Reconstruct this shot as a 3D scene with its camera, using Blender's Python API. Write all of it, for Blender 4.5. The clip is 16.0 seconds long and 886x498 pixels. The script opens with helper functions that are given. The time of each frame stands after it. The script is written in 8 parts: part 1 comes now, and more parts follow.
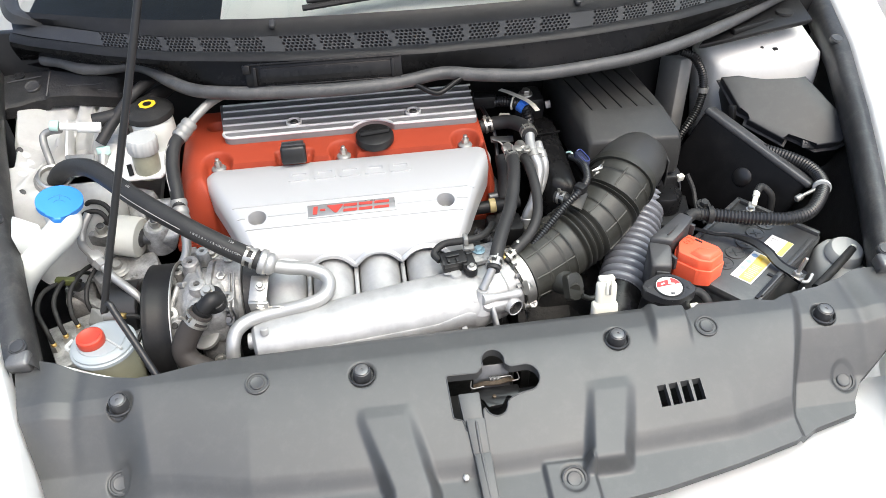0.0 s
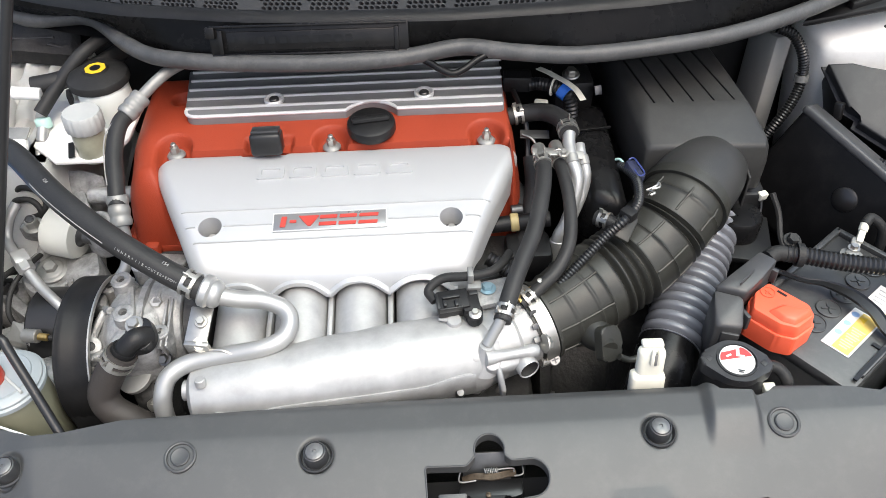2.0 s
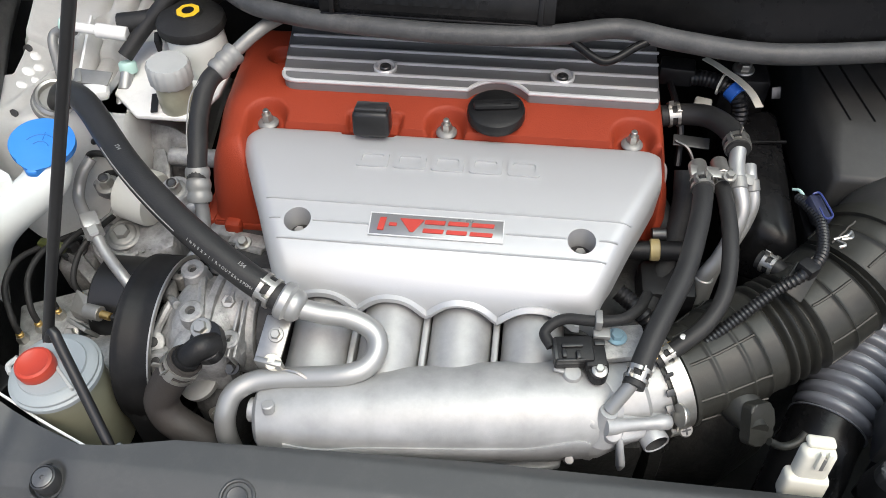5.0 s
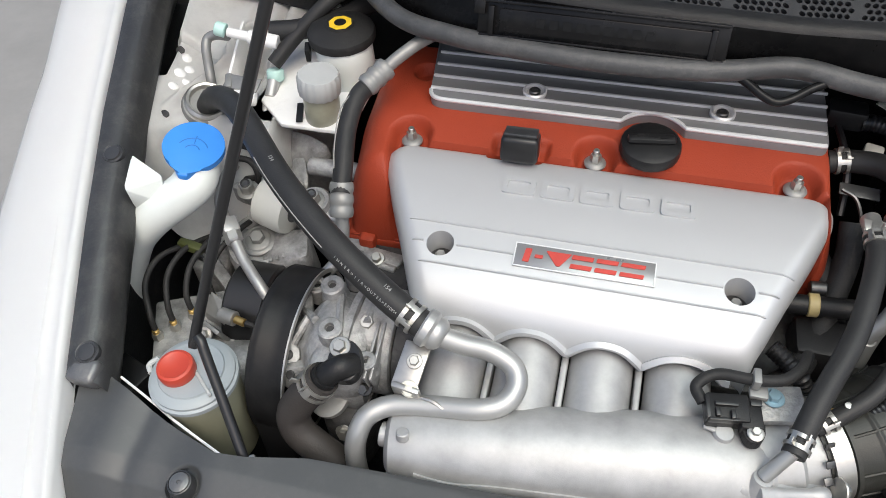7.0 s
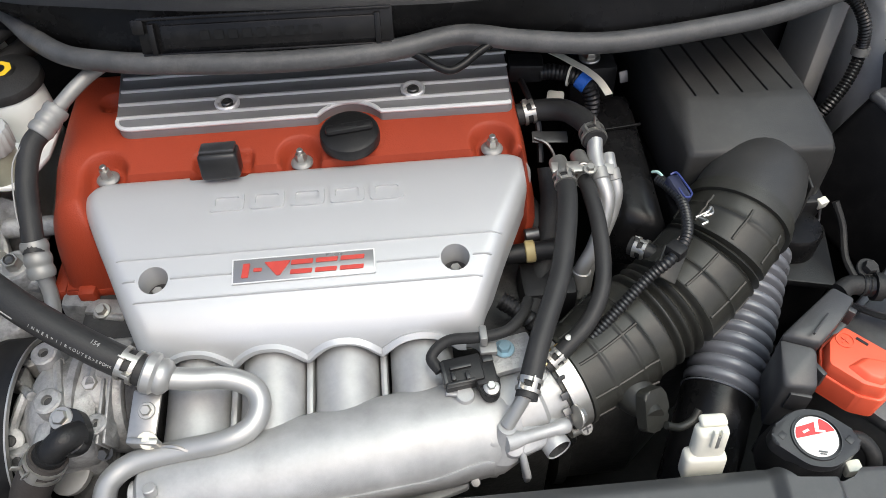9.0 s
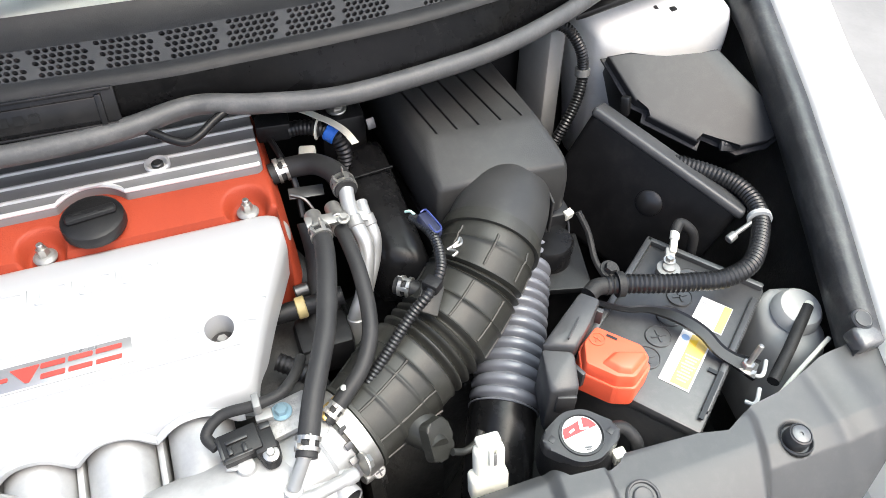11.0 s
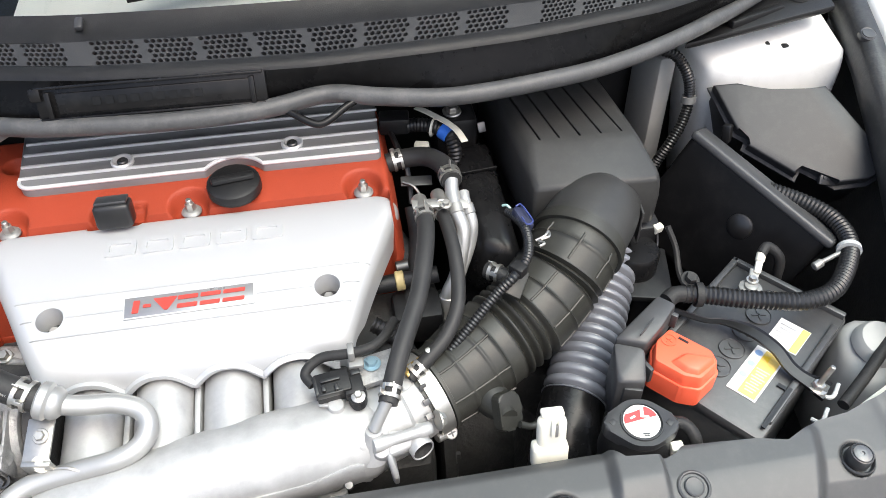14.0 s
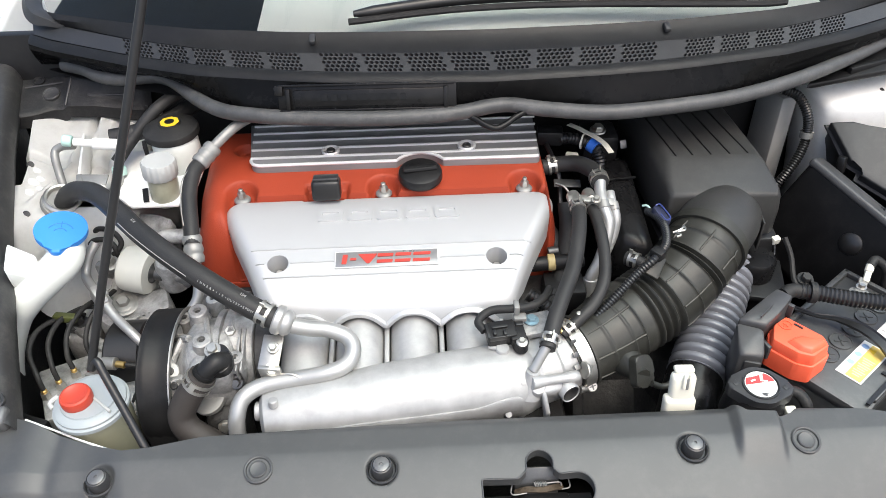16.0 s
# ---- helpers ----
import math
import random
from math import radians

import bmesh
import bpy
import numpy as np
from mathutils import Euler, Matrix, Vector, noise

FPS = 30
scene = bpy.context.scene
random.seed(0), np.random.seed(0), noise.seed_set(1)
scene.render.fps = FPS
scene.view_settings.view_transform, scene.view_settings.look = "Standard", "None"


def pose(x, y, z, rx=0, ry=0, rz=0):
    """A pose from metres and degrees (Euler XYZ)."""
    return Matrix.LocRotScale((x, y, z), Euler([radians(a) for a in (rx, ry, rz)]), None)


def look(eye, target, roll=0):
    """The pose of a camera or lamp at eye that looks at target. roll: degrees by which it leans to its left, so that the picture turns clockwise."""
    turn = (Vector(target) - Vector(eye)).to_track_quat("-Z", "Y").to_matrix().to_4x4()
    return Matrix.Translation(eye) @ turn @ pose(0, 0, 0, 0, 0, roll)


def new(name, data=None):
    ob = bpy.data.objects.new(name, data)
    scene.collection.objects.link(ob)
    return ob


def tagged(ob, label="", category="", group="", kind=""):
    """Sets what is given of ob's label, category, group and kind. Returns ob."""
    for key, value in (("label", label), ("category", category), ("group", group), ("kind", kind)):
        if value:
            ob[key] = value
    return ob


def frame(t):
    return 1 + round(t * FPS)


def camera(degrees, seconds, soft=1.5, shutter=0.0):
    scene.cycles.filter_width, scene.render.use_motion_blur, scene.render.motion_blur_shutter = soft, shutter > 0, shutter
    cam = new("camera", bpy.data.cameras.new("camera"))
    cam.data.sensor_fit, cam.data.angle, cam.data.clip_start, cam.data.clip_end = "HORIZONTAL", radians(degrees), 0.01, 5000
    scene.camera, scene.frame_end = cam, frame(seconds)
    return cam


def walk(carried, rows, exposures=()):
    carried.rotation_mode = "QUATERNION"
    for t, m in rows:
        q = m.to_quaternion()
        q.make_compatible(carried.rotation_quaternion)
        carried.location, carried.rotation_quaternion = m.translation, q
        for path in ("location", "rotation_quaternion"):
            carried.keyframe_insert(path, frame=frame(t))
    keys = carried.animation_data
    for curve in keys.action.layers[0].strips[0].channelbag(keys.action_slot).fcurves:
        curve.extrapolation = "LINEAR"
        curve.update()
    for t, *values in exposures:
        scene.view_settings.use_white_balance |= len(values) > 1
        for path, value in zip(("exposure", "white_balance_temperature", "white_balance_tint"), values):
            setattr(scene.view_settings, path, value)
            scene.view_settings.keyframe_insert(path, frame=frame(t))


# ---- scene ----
cam = camera(60.5, 16.0, 0.4)
PATH = [
    (0, (-0.136, -0.689, 1.54), (0.045, 0.844, 0.267), -1.8),
    (0.5, (-0.145, -0.655, 1.519), (0.05, 0.873, 0.244), -1.7),
    (1, (-0.122, -0.588, 1.495), (0.065, 0.907, 0.181), -1.1),
    (1.5, (-0.08, -0.493, 1.469), (0.002, 0.988, 0.127), -2.4),
    (2, (-0.039, -0.418, 1.453), (-0.014, 1.022, 0.066), -2.0),
    (2.5, (-0.018, -0.37, 1.439), (-0.041, 1.029, 0.009), -0.3),
    (3, (-0.01, -0.314, 1.425), (-0.115, 1.025, -0.057), -1.5),
    (3.2, (-0.016, -0.296, 1.423), (-0.116, 1.024, -0.076), -1.4),
    (5.3, (-0.102, -0.244, 1.411), (-0.328, 1.053, -0.095), -1.8),
    (5.5, (-0.117, -0.244, 1.414), (-0.377, 1.051, -0.088), -1.9),
    (6, (-0.144, -0.24, 1.417), (-0.493, 1.046, -0.075), -2.8),
    (6.5, (-0.149, -0.227, 1.416), (-0.531, 1.047, -0.078), -3.8),
    (7, (-0.158, -0.222, 1.415), (-0.537, 1.052, -0.08), -3.4),
    (7.5, (-0.155, -0.214, 1.41), (-0.534, 1.057, -0.087), -4.2),
    (8, (-0.132, -0.207, 1.404), (-0.443, 1.07, -0.104), -4.3),
    (8.5, (-0.095, -0.203, 1.407), (-0.227, 1.087, -0.115), -3.2),
    (9, (-0.054, -0.202, 1.41), (0.019, 1.097, -0.109), -2.2),
    (9.5, (-0.016, -0.205, 1.418), (0.223, 1.084, -0.093), -1.2),
    (10, (0.017, -0.21, 1.424), (0.399, 1.094, -0.043), -0.3),
    (12.3, (0.026, -0.216, 1.433), (0.55, 1.051, -0.022), 2.2),
    (12.5, (0.023, -0.216, 1.433), (0.548, 1.052, -0.022), 2.4),
    (13, (0.018, -0.228, 1.434), (0.48, 1.068, -0.018), 1.5),
    (13.5, (0.009, -0.258, 1.438), (0.368, 1.077, -0.008), 0.9),
    (14, (0.019, -0.313, 1.45), (0.249, 1.105, 0.058), -0.7),
    (14.5, (0.008, -0.365, 1.46), (0.11, 1.094, 0.096), -0.6),
    (15, (-0.03, -0.414, 1.473), (0.023, 1.089, 0.156), -0.6),
    (15.5, (-0.08, -0.472, 1.486), (-0.036, 1.048, 0.187), -0.8),
    (16, (-0.107, -0.503, 1.498), (-0.068, 1.038, 0.224), -1.4),
]
EXPOSURES = [(0.0, 1.25), (1.5, 1.12), (3.0, 0.88), (5.5, 0.57), (7.0, 0.53), (8.0, 0.49), (9.0, 0.61), (10.0, 1.22), (12.5, 1.66), (13.5, 1.48), (14.5, 1.17), (16.0, 1.08)]
walk(cam, [(t, look(eye, target, roll)) for t, eye, target, roll in PATH], EXPOSURES)

# ---- world and light ----
world = bpy.data.worlds.new("overcast_sky")
scene.world = world
world.use_nodes = True
sky = world.node_tree.nodes.new("ShaderNodeTexSky")
sky.sky_type = 'NISHITA'
sky.sun_disc = False
sky.sun_elevation = radians(60)
sky.sun_rotation = radians(150)
sky.dust_density = 5.0
sky.air_density = 1.0
world.node_tree.nodes["Background"].inputs[1].default_value = 0.15
world.node_tree.links.new(sky.outputs[0], world.node_tree.nodes["Background"].inputs[0])
sun = new("sun", bpy.data.lights.new("sun", 'SUN'))
sun.data.energy = 1.3
sun.data.angle = radians(50)
sun.data.color = (0.855, 1.0, 0.955)
sun.matrix_world = look((0.9, -0.1, 4.0), (0, 0, 0.8))


# ---- materials ----
def material(name, color, rough=0.5, metal=0.0, vary=0.12, scale=8.0, grain=0.0, grain_scale=300.0, dust=0.0, coat=0.0, spec=0.5, alpha=1.0, trans=0.0, rough_vary=0.12):
    m = bpy.data.materials.new(name)
    m.use_nodes = True
    nt = m.node_tree
    b = nt.nodes["Principled BSDF"]
    tc = nt.nodes.new("ShaderNodeTexCoord")
    big = nt.nodes.new("ShaderNodeTexNoise")
    big.inputs["Scale"].default_value = scale
    big.inputs["Detail"].default_value = 6.0
    big.inputs["Roughness"].default_value = 0.65
    nt.links.new(tc.outputs["Object"], big.inputs["Vector"])
    ramp = nt.nodes.new("ShaderNodeValToRGB")
    ramp.color_ramp.elements[0].position = 0.3
    ramp.color_ramp.elements[1].position = 0.72
    lo = [max(0.0, c * (1 - vary)) for c in color]
    hi = [min(1.0, c * (1 + vary)) for c in color]
    ramp.color_ramp.elements[0].color = (*lo, 1)
    ramp.color_ramp.elements[1].color = (*hi, 1)
    nt.links.new(big.outputs["Fac"], ramp.inputs["Fac"])
    col = ramp.outputs["Color"]
    fine = nt.nodes.new("ShaderNodeTexNoise")
    fine.inputs["Scale"].default_value = grain_scale
    fine.inputs["Detail"].default_value = 3.0
    nt.links.new(tc.outputs["Object"], fine.inputs["Vector"])
    if dust > 0:
        spots = nt.nodes.new("ShaderNodeTexNoise")
        spots.inputs["Scale"].default_value = 34.0
        spots.inputs["Detail"].default_value = 8.0
        spots.inputs["Roughness"].default_value = 0.8
        nt.links.new(tc.outputs["Object"], spots.inputs["Vector"])
        r2 = nt.nodes.new("ShaderNodeValToRGB")
        r2.color_ramp.elements[0].position = 0.48
        r2.color_ramp.elements[1].position = 0.8
        r2.color_ramp.elements[0].color = (0, 0, 0, 1)
        r2.color_ramp.elements[1].color = (dust, dust, dust, 1)
        nt.links.new(spots.outputs["Fac"], r2.inputs["Fac"])
        mx = nt.nodes.new("ShaderNodeMixRGB")
        mx.inputs["Color2"].default_value = (0.34, 0.32, 0.29, 1)
        nt.links.new(r2.outputs["Color"], mx.inputs["Fac"])
        nt.links.new(col, mx.inputs["Color1"])
        col = mx.outputs["Color"]
    nt.links.new(col, b.inputs["Base Color"])
    rr = nt.nodes.new("ShaderNodeMapRange")
    rr.inputs["To Min"].default_value = max(0.02, rough - rough_vary)
    rr.inputs["To Max"].default_value = min(1.0, rough + rough_vary)
    nt.links.new(big.outputs["Fac"], rr.inputs["Value"])
    nt.links.new(rr.outputs["Result"], b.inputs["Roughness"])
    b.inputs["Metallic"].default_value = metal
    b.inputs["Specular IOR Level"].default_value = spec
    b.inputs["Coat Weight"].default_value = coat
    b.inputs["Transmission Weight"].default_value = trans
    b.inputs["Alpha"].default_value = alpha
    if grain > 0:
        bp = nt.nodes.new("ShaderNodeBump")
        bp.inputs["Strength"].default_value = grain
        bp.inputs["Distance"].default_value = 0.002
        nt.links.new(fine.outputs["Fac"], bp.inputs["Height"])
        nt.links.new(bp.outputs["Normal"], b.inputs["Normal"])
    return m


M_PAINT = material("white_car_paint", (0.90, 0.90, 0.89), 0.22, vary=0.015, scale=3, coat=0.6, rough_vary=0.05)
M_BAYWHITE = material("white_bay_paint", (0.76, 0.76, 0.74), 0.4, vary=0.05, scale=14, dust=0.25, grain=0.04, grain_scale=60)
M_PANEL = material("grey_black_textured_plastic", (0.036, 0.037, 0.037), 0.54, vary=0.10, scale=5, grain=0.06, grain_scale=1600, dust=0.06, spec=0.85)
M_PLASTIC = material("black_plastic", (0.010, 0.010, 0.0105), 0.45, vary=0.2, scale=12, grain=0.15, grain_scale=700, dust=0.03, spec=0.3)
M_AIRBOX = material("airbox_dark_grey_plastic", (0.034, 0.034, 0.033), 0.44, vary=0.2, scale=12, grain=0.09, grain_scale=800, dust=0.05, spec=0.35)
M_GLOSSBLK = material("smooth_black_plastic", (0.011, 0.011, 0.0115), 0.36, vary=0.15, scale=16, dust=0.02)
M_COWLTOP = material("satin_cowl_plastic", (0.023, 0.024, 0.026), 0.45, vary=0.15, scale=14, grain=0.15, grain_scale=700, dust=0.05, spec=0.5)
M_COWL = material("glossy_cowl_plastic", (0.0070, 0.0070, 0.0075), 0.27, vary=0.3, scale=14, dust=0.03, spec=0.20)
M_LINER = material("dusty_liner_plastic", (0.030, 0.030, 0.031), 0.5, vary=0.25, scale=10, grain=0.3, grain_scale=300, dust=0.15)
M_CLIP = material("worn_black_clip_plastic", (0.030, 0.031, 0.033), 0.36, vary=0.2, scale=60, dust=0.10)
M_RUBBER = material("black_rubber", (0.020, 0.020, 0.020), 0.55, vary=0.15, scale=25, grain=0.2, grain_scale=500, dust=0.05, spec=0.25)
M_HOSE = material("hose_rubber", (0.023, 0.023, 0.023), 0.5, vary=0.15, scale=30, grain=0.12, grain_scale=600, dust=0.03, spec=0.3)
M_BELLOWS = material("intake_hose_rubber", (0.026, 0.026, 0.022), 0.44, vary=0.15, scale=20, grain=0.08, grain_scale=700, dust=0.06, spec=0.38)
M_SILVER = material("silver_cover_paint", (0.50, 0.505, 0.51), 0.46, metal=0.45, vary=0.02, scale=5, grain=0.08, grain_scale=1800, rough_vary=0.03)
M_ALU = material("cast_aluminium", (0.40, 0.40, 0.395), 0.48, metal=0.45, vary=0.20, scale=26, grain=0.12, grain_scale=2000, dust=0.14)
M_CAST = material("rough_cast_aluminium", (0.30, 0.30, 0.295), 0.5, metal=0.4, vary=0.45, scale=55, grain=0.5, grain_scale=260, dust=0.35)
M_PIPE = material("aluminium_pipe", (0.39, 0.39, 0.38), 0.42, metal=0.6, vary=0.05, scale=20, grain=0.06, grain_scale=400)
M_STEEL = material("zinc_plated_steel", (0.46, 0.45, 0.42), 0.36, metal=0.85, vary=0.14, scale=60)
M_DARKMETAL = material("dark_engine_metal", (0.04, 0.04, 0.04), 0.6, metal=0.3, vary=0.35, scale=22, grain=0.6, grain_scale=160, dust=0.15)
M_RED = material("red_crinkle_paint", (0.29, 0.042, 0.018), 0.5, vary=0.07, scale=9, grain=0.28, grain_scale=650, rough_vary=0.06, spec=0.25)
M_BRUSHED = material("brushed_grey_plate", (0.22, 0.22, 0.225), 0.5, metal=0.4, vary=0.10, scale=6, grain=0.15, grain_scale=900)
M_POLISH = material("polished_aluminium_edge", (0.70, 0.70, 0.70), 0.35, metal=0.4, vary=0.03, scale=20)
M_BADGE = material("badge_grey", (0.30, 0.30, 0.30), 0.3, metal=0.6, vary=0.05)
M_BADGERED = material("badge_red", (0.44, 0.040, 0.028), 0.35, vary=0.10, scale=60)
M_BLUE = material("blue_cap_plastic", (0.035, 0.23, 0.68), 0.42, vary=0.05, scale=20, grain=0.05)
M_REDCAP = material("red_cap_plastic", (0.44, 0.045, 0.022), 0.45, vary=0.07, scale=30)
M_ORANGE = material("orange_terminal_cover", (0.85, 0.12, 0.055), 0.42, vary=0.06, scale=30)
M_MILK = material("milky_bottle_plastic", (0.66, 0.69, 0.66), 0.42, vary=0.05, scale=14, spec=0.4)
M_AMBER = material("fluid_tinted_plastic", (0.26, 0.26, 0.185), 0.4, vary=0.10, scale=14)
M_GREYCAP = material("grey_cap_plastic", (0.42, 0.43, 0.42), 0.5, vary=0.05, scale=30)
M_YELLOW = material("yellow_sticker", (0.80, 0.53, 0.03), 0.45, vary=0.04)
M_WHITELBL = material("white_sticker", (0.78, 0.77, 0.73), 0.5, vary=0.03)
M_REDLBL = material("red_sticker", (0.62, 0.05, 0.05), 0.5, vary=0.04)
M_CREAM = material("cream_plastic", (0.72, 0.70, 0.60), 0.45, vary=0.06, scale=40)
M_MINT = material("mint_cap_plastic", (0.45, 0.66, 0.60), 0.45, vary=0.05)
M_BLUETAPE = material("blue_tape", (0.02, 0.13, 0.55), 0.4, vary=0.08)
M_BATTERY = material("battery_black", (0.043, 0.044, 0.045), 0.42, vary=0.2, scale=24, dust=0.12, spec=0.7)
M_TRIM = material("worn_grey_rubber", (0.066, 0.067, 0.068), 0.35, vary=0.2, scale=18, grain=0.15, grain_scale=300, dust=0.35, spec=1.0)
M_SEAL = material("grey_seal_rubber", (0.055, 0.056, 0.057), 0.5, vary=0.25, scale=30, grain=0.2, grain_scale=300, dust=0.18)
M_DULLSTEEL = material("dull_grey_metal", (0.26, 0.26, 0.25), 0.5, metal=0.5, vary=0.12, scale=50)
M_GROUND = material("grey_concrete", (0.22, 0.21, 0.20), 0.85, vary=0.2, scale=1.5, grain=0.4, grain_scale=60)
M_BOLTDARK = material("dark_bolt", (0.12, 0.12, 0.12), 0.4, metal=0.8, vary=0.15, scale=60)
M_BELT = material("belt_rubber", (0.010, 0.010, 0.0105), 0.42, vary=0.25, scale=30, spec=0.22, dust=0.03)
M_GREYHOSE = material("grey_duct", (0.155, 0.16, 0.178), 0.32, vary=0.15, scale=20, spec=0.8)
M_COPPER = material("brass_fitting", (0.55, 0.38, 0.14), 0.35, metal=0.9, vary=0.1)
M_GLASS = bpy.data.materials.new("windscreen_glass")
M_GLASS.use_nodes = True
gt = M_GLASS.node_tree
gt.nodes.remove(gt.nodes["Principled BSDF"])
g_clear, g_gloss, g_mix, g_fres = (gt.nodes.new(k) for k in ("ShaderNodeBsdfTransparent", "ShaderNodeBsdfGlossy", "ShaderNodeMixShader", "ShaderNodeFresnel"))
g_clear.inputs[0].default_value = (0.90, 0.93, 0.92, 1)
g_fres.inputs[0].default_value = 1.1
g_gloss.inputs["Roughness"].default_value = 0.02
gt.links.new(g_fres.outputs[0], g_mix.inputs[0])
gt.links.new(g_clear.outputs[0], g_mix.inputs[1])
gt.links.new(g_gloss.outputs[0], g_mix.inputs[2])
gt.links.new(g_mix.outputs[0], gt.nodes["Material Output"].inputs[0])
M_TEXTWHITE = material("white_print", (0.27, 0.27, 0.26), 0.6, vary=0.03)


# ---- mesh helpers ----
ORIGIN = {}


def thing(name, base, label, category, group="", kind=""):
    ob = new(name)
    ob.empty_display_size = 0.02
    ob.location = base
    ORIGIN[ob] = Vector(base)
    return tagged(ob, label, category, group, kind)


def part(name, bm, mat, parent=None, label="", angle=38, kind="", category=""):
    bmesh.ops.recalc_face_normals(bm, faces=bm.faces)
    me = bpy.data.meshes.new(name)
    base = ORIGIN.get(parent, Vector((0, 0, 0)))
    if parent is not None:
        bmesh.ops.translate(bm, verts=bm.verts, vec=-base)
    bm.to_mesh(me)
    bm.free()
    me.polygons.foreach_set("use_smooth", [True] * len(me.polygons))
    me.set_sharp_from_angle(angle=radians(angle))
    me.materials.append(mat)
    ob = new(name, me)
    if parent is not None:
        ob.parent = parent
    ORIGIN[ob] = base
    return tagged(ob, label, category, "", kind)


def single(name, bm, mat, label, category, kind="", group="", angle=38):
    """A thing of one mesh."""
    ob = part(name, bm, mat, None, label, angle)
    return tagged(ob, "", category, group, kind)


def merge(*bms):
    out = bms[0]
    for b in bms[1:]:
        me = bpy.data.meshes.new("tmp")
        b.to_mesh(me)
        b.free()
        out.from_mesh(me)
        bpy.data.meshes.remove(me)
    return out


def box(c, s, bev=0.0, rot=(0, 0, 0), seg=2):
    bm = bmesh.new()
    bmesh.ops.create_cube(bm, size=1.0)
    for v in bm.verts:
        v.co = Vector((v.co.x * s[0], v.co.y * s[1], v.co.z * s[2]))
    if bev > 0:
        bmesh.ops.bevel(bm, geom=bm.edges[:], offset=bev, segments=seg, profile=0.5, affect='EDGES')
    bmesh.ops.transform(bm, matrix=pose(*c, *rot), verts=bm.verts)
    return bm


def axis_matrix(p, axis):
    q = Vector(axis).normalized().to_track_quat('Z', 'Y')
    return Matrix.Translation(p) @ q.to_matrix().to_4x4()


def lathe(profile, p, axis=(0, 0, 1), n=28, wave=0.0, waves=0, start=True, end=True):
    """A turned body: profile of (radius, height) along axis from p."""
    bm = bmesh.new()
    rings = []
    for r, h in profile:
        ring = []
        for i in range(n):
            a = 2 * math.pi * i / n
            k = r * (1 + wave * (1 if waves and (i * waves * 2 // n) % 2 else 0))
            ring.append(bm.verts.new((k * math.cos(a), k * math.sin(a), h)))
        rings.append(ring)
    for a, b in zip(rings, rings[1:]):
        for i in range(n):
            bm.faces.new((a[i], a[(i + 1) % n], b[(i + 1) % n], b[i]))
    if profile[0][0] > 1e-5 and start:
        bm.faces.new(rings[0][::-1])
    if profile[-1][0] > 1e-5 and end:
        bm.faces.new(rings[-1])
    bmesh.ops.remove_doubles(bm, verts=bm.verts, dist=1e-6)
    bmesh.ops.transform(bm, matrix=axis_matrix(p, axis), verts=bm.verts)
    return bm


def rod(p0, p1, r, r1=None, n=16, bev=0.001):
    d = Vector(p1) - Vector(p0)
    L = d.length
    r1 = r if r1 is None else r1
    bev = min(bev, L * 0.3, r * 0.5)
    return lathe([(r - bev, 0), (r, bev), (r1, L - bev), (r1 - bev, L)], p0, d, n)


def smooth_path(pts, per=8):
    P = [Vector(p) for p in pts]
    P = [P[0] * 2 - P[1]] + P + [P[-1] * 2 - P[-2]]
    out = []
    for i in range(1, len(P) - 2):
        a, b, c, d = P[i - 1:i + 3]
        for k in range(per):
            t = k / per
            out.append(0.5 * ((2 * b) + (c - a) * t + (2 * a - 5 * b + 4 * c - d) * t * t + (3 * b - a - 3 * c + d) * t ** 3))
    out.append(P[-2])
    return out


def resample(path, step):
    out = [path[0]]
    acc = 0.0
    for a, b in zip(path, path[1:]):
        L = (b - a).length
        while L > 0 and acc + L >= step:
            f = (step - acc) / L
            a = a.lerp(b, f)
            out.append(a)
            L = (b - a).length
            acc = 0.0
        acc += L
    if (out[-1] - path[-1]).length > step * 0.3:
        out.append(path[-1])
    return out


def sweep(path, rfun, n=14, caps=True, section=None):
    """A tube along path; rfun(s) gives the radius at arc length s. section: closed list of (x, y) instead of a circle."""
    bm = bmesh.new()
    t0 = (path[1] - path[0]).normalized()
    up = Vector((0, 0, 1)) if abs(t0.z) < 0.9 else Vector((0, 1, 0))
    nrm = (up - t0 * up.dot(t0)).normalized()
    rings = []
    s = 0.0
    for i, p in enumerate(path):
        t = (path[min(i + 1, len(path) - 1)] - path[max(i - 1, 0)]).normalized()
        nrm = (nrm - t * nrm.dot(t)).normalized()
        bi = t.cross(nrm)
        if i:
            s += (p - path[i - 1]).length
        r = rfun(s)
        if section:
            ring = [bm.verts.new(p + (bi * x + nrm * y) * r) for x, y in section]
        else:
            ring = [bm.verts.new(p + (nrm * math.cos(2 * math.pi * k / n) + bi * math.sin(2 * math.pi * k / n)) * r) for k in range(n)]
        rings.append(ring)
    m = len(rings[0])
    for a, b in zip(rings, rings[1:]):
        for k in range(m):
            bm.faces.new((a[k], a[(k + 1) % m], b[(k + 1) % m], b[k]))
    if caps:
        bm.faces.new(rings[0][::-1])
        bm.faces.new(rings[-1])
    return bm


def tube(pts, r, n=14, per=8):
    return sweep(smooth_path(pts, per), lambda s: r, n)


def corrugated(pts, r, pitch=0.005, depth=0.0012, n=16):
    path = resample(smooth_path(pts, 12), pitch / 4)
    return sweep(path, lambda s: r - depth * (0.5 - 0.5 * math.cos(2 * math.pi * s / pitch)), n)


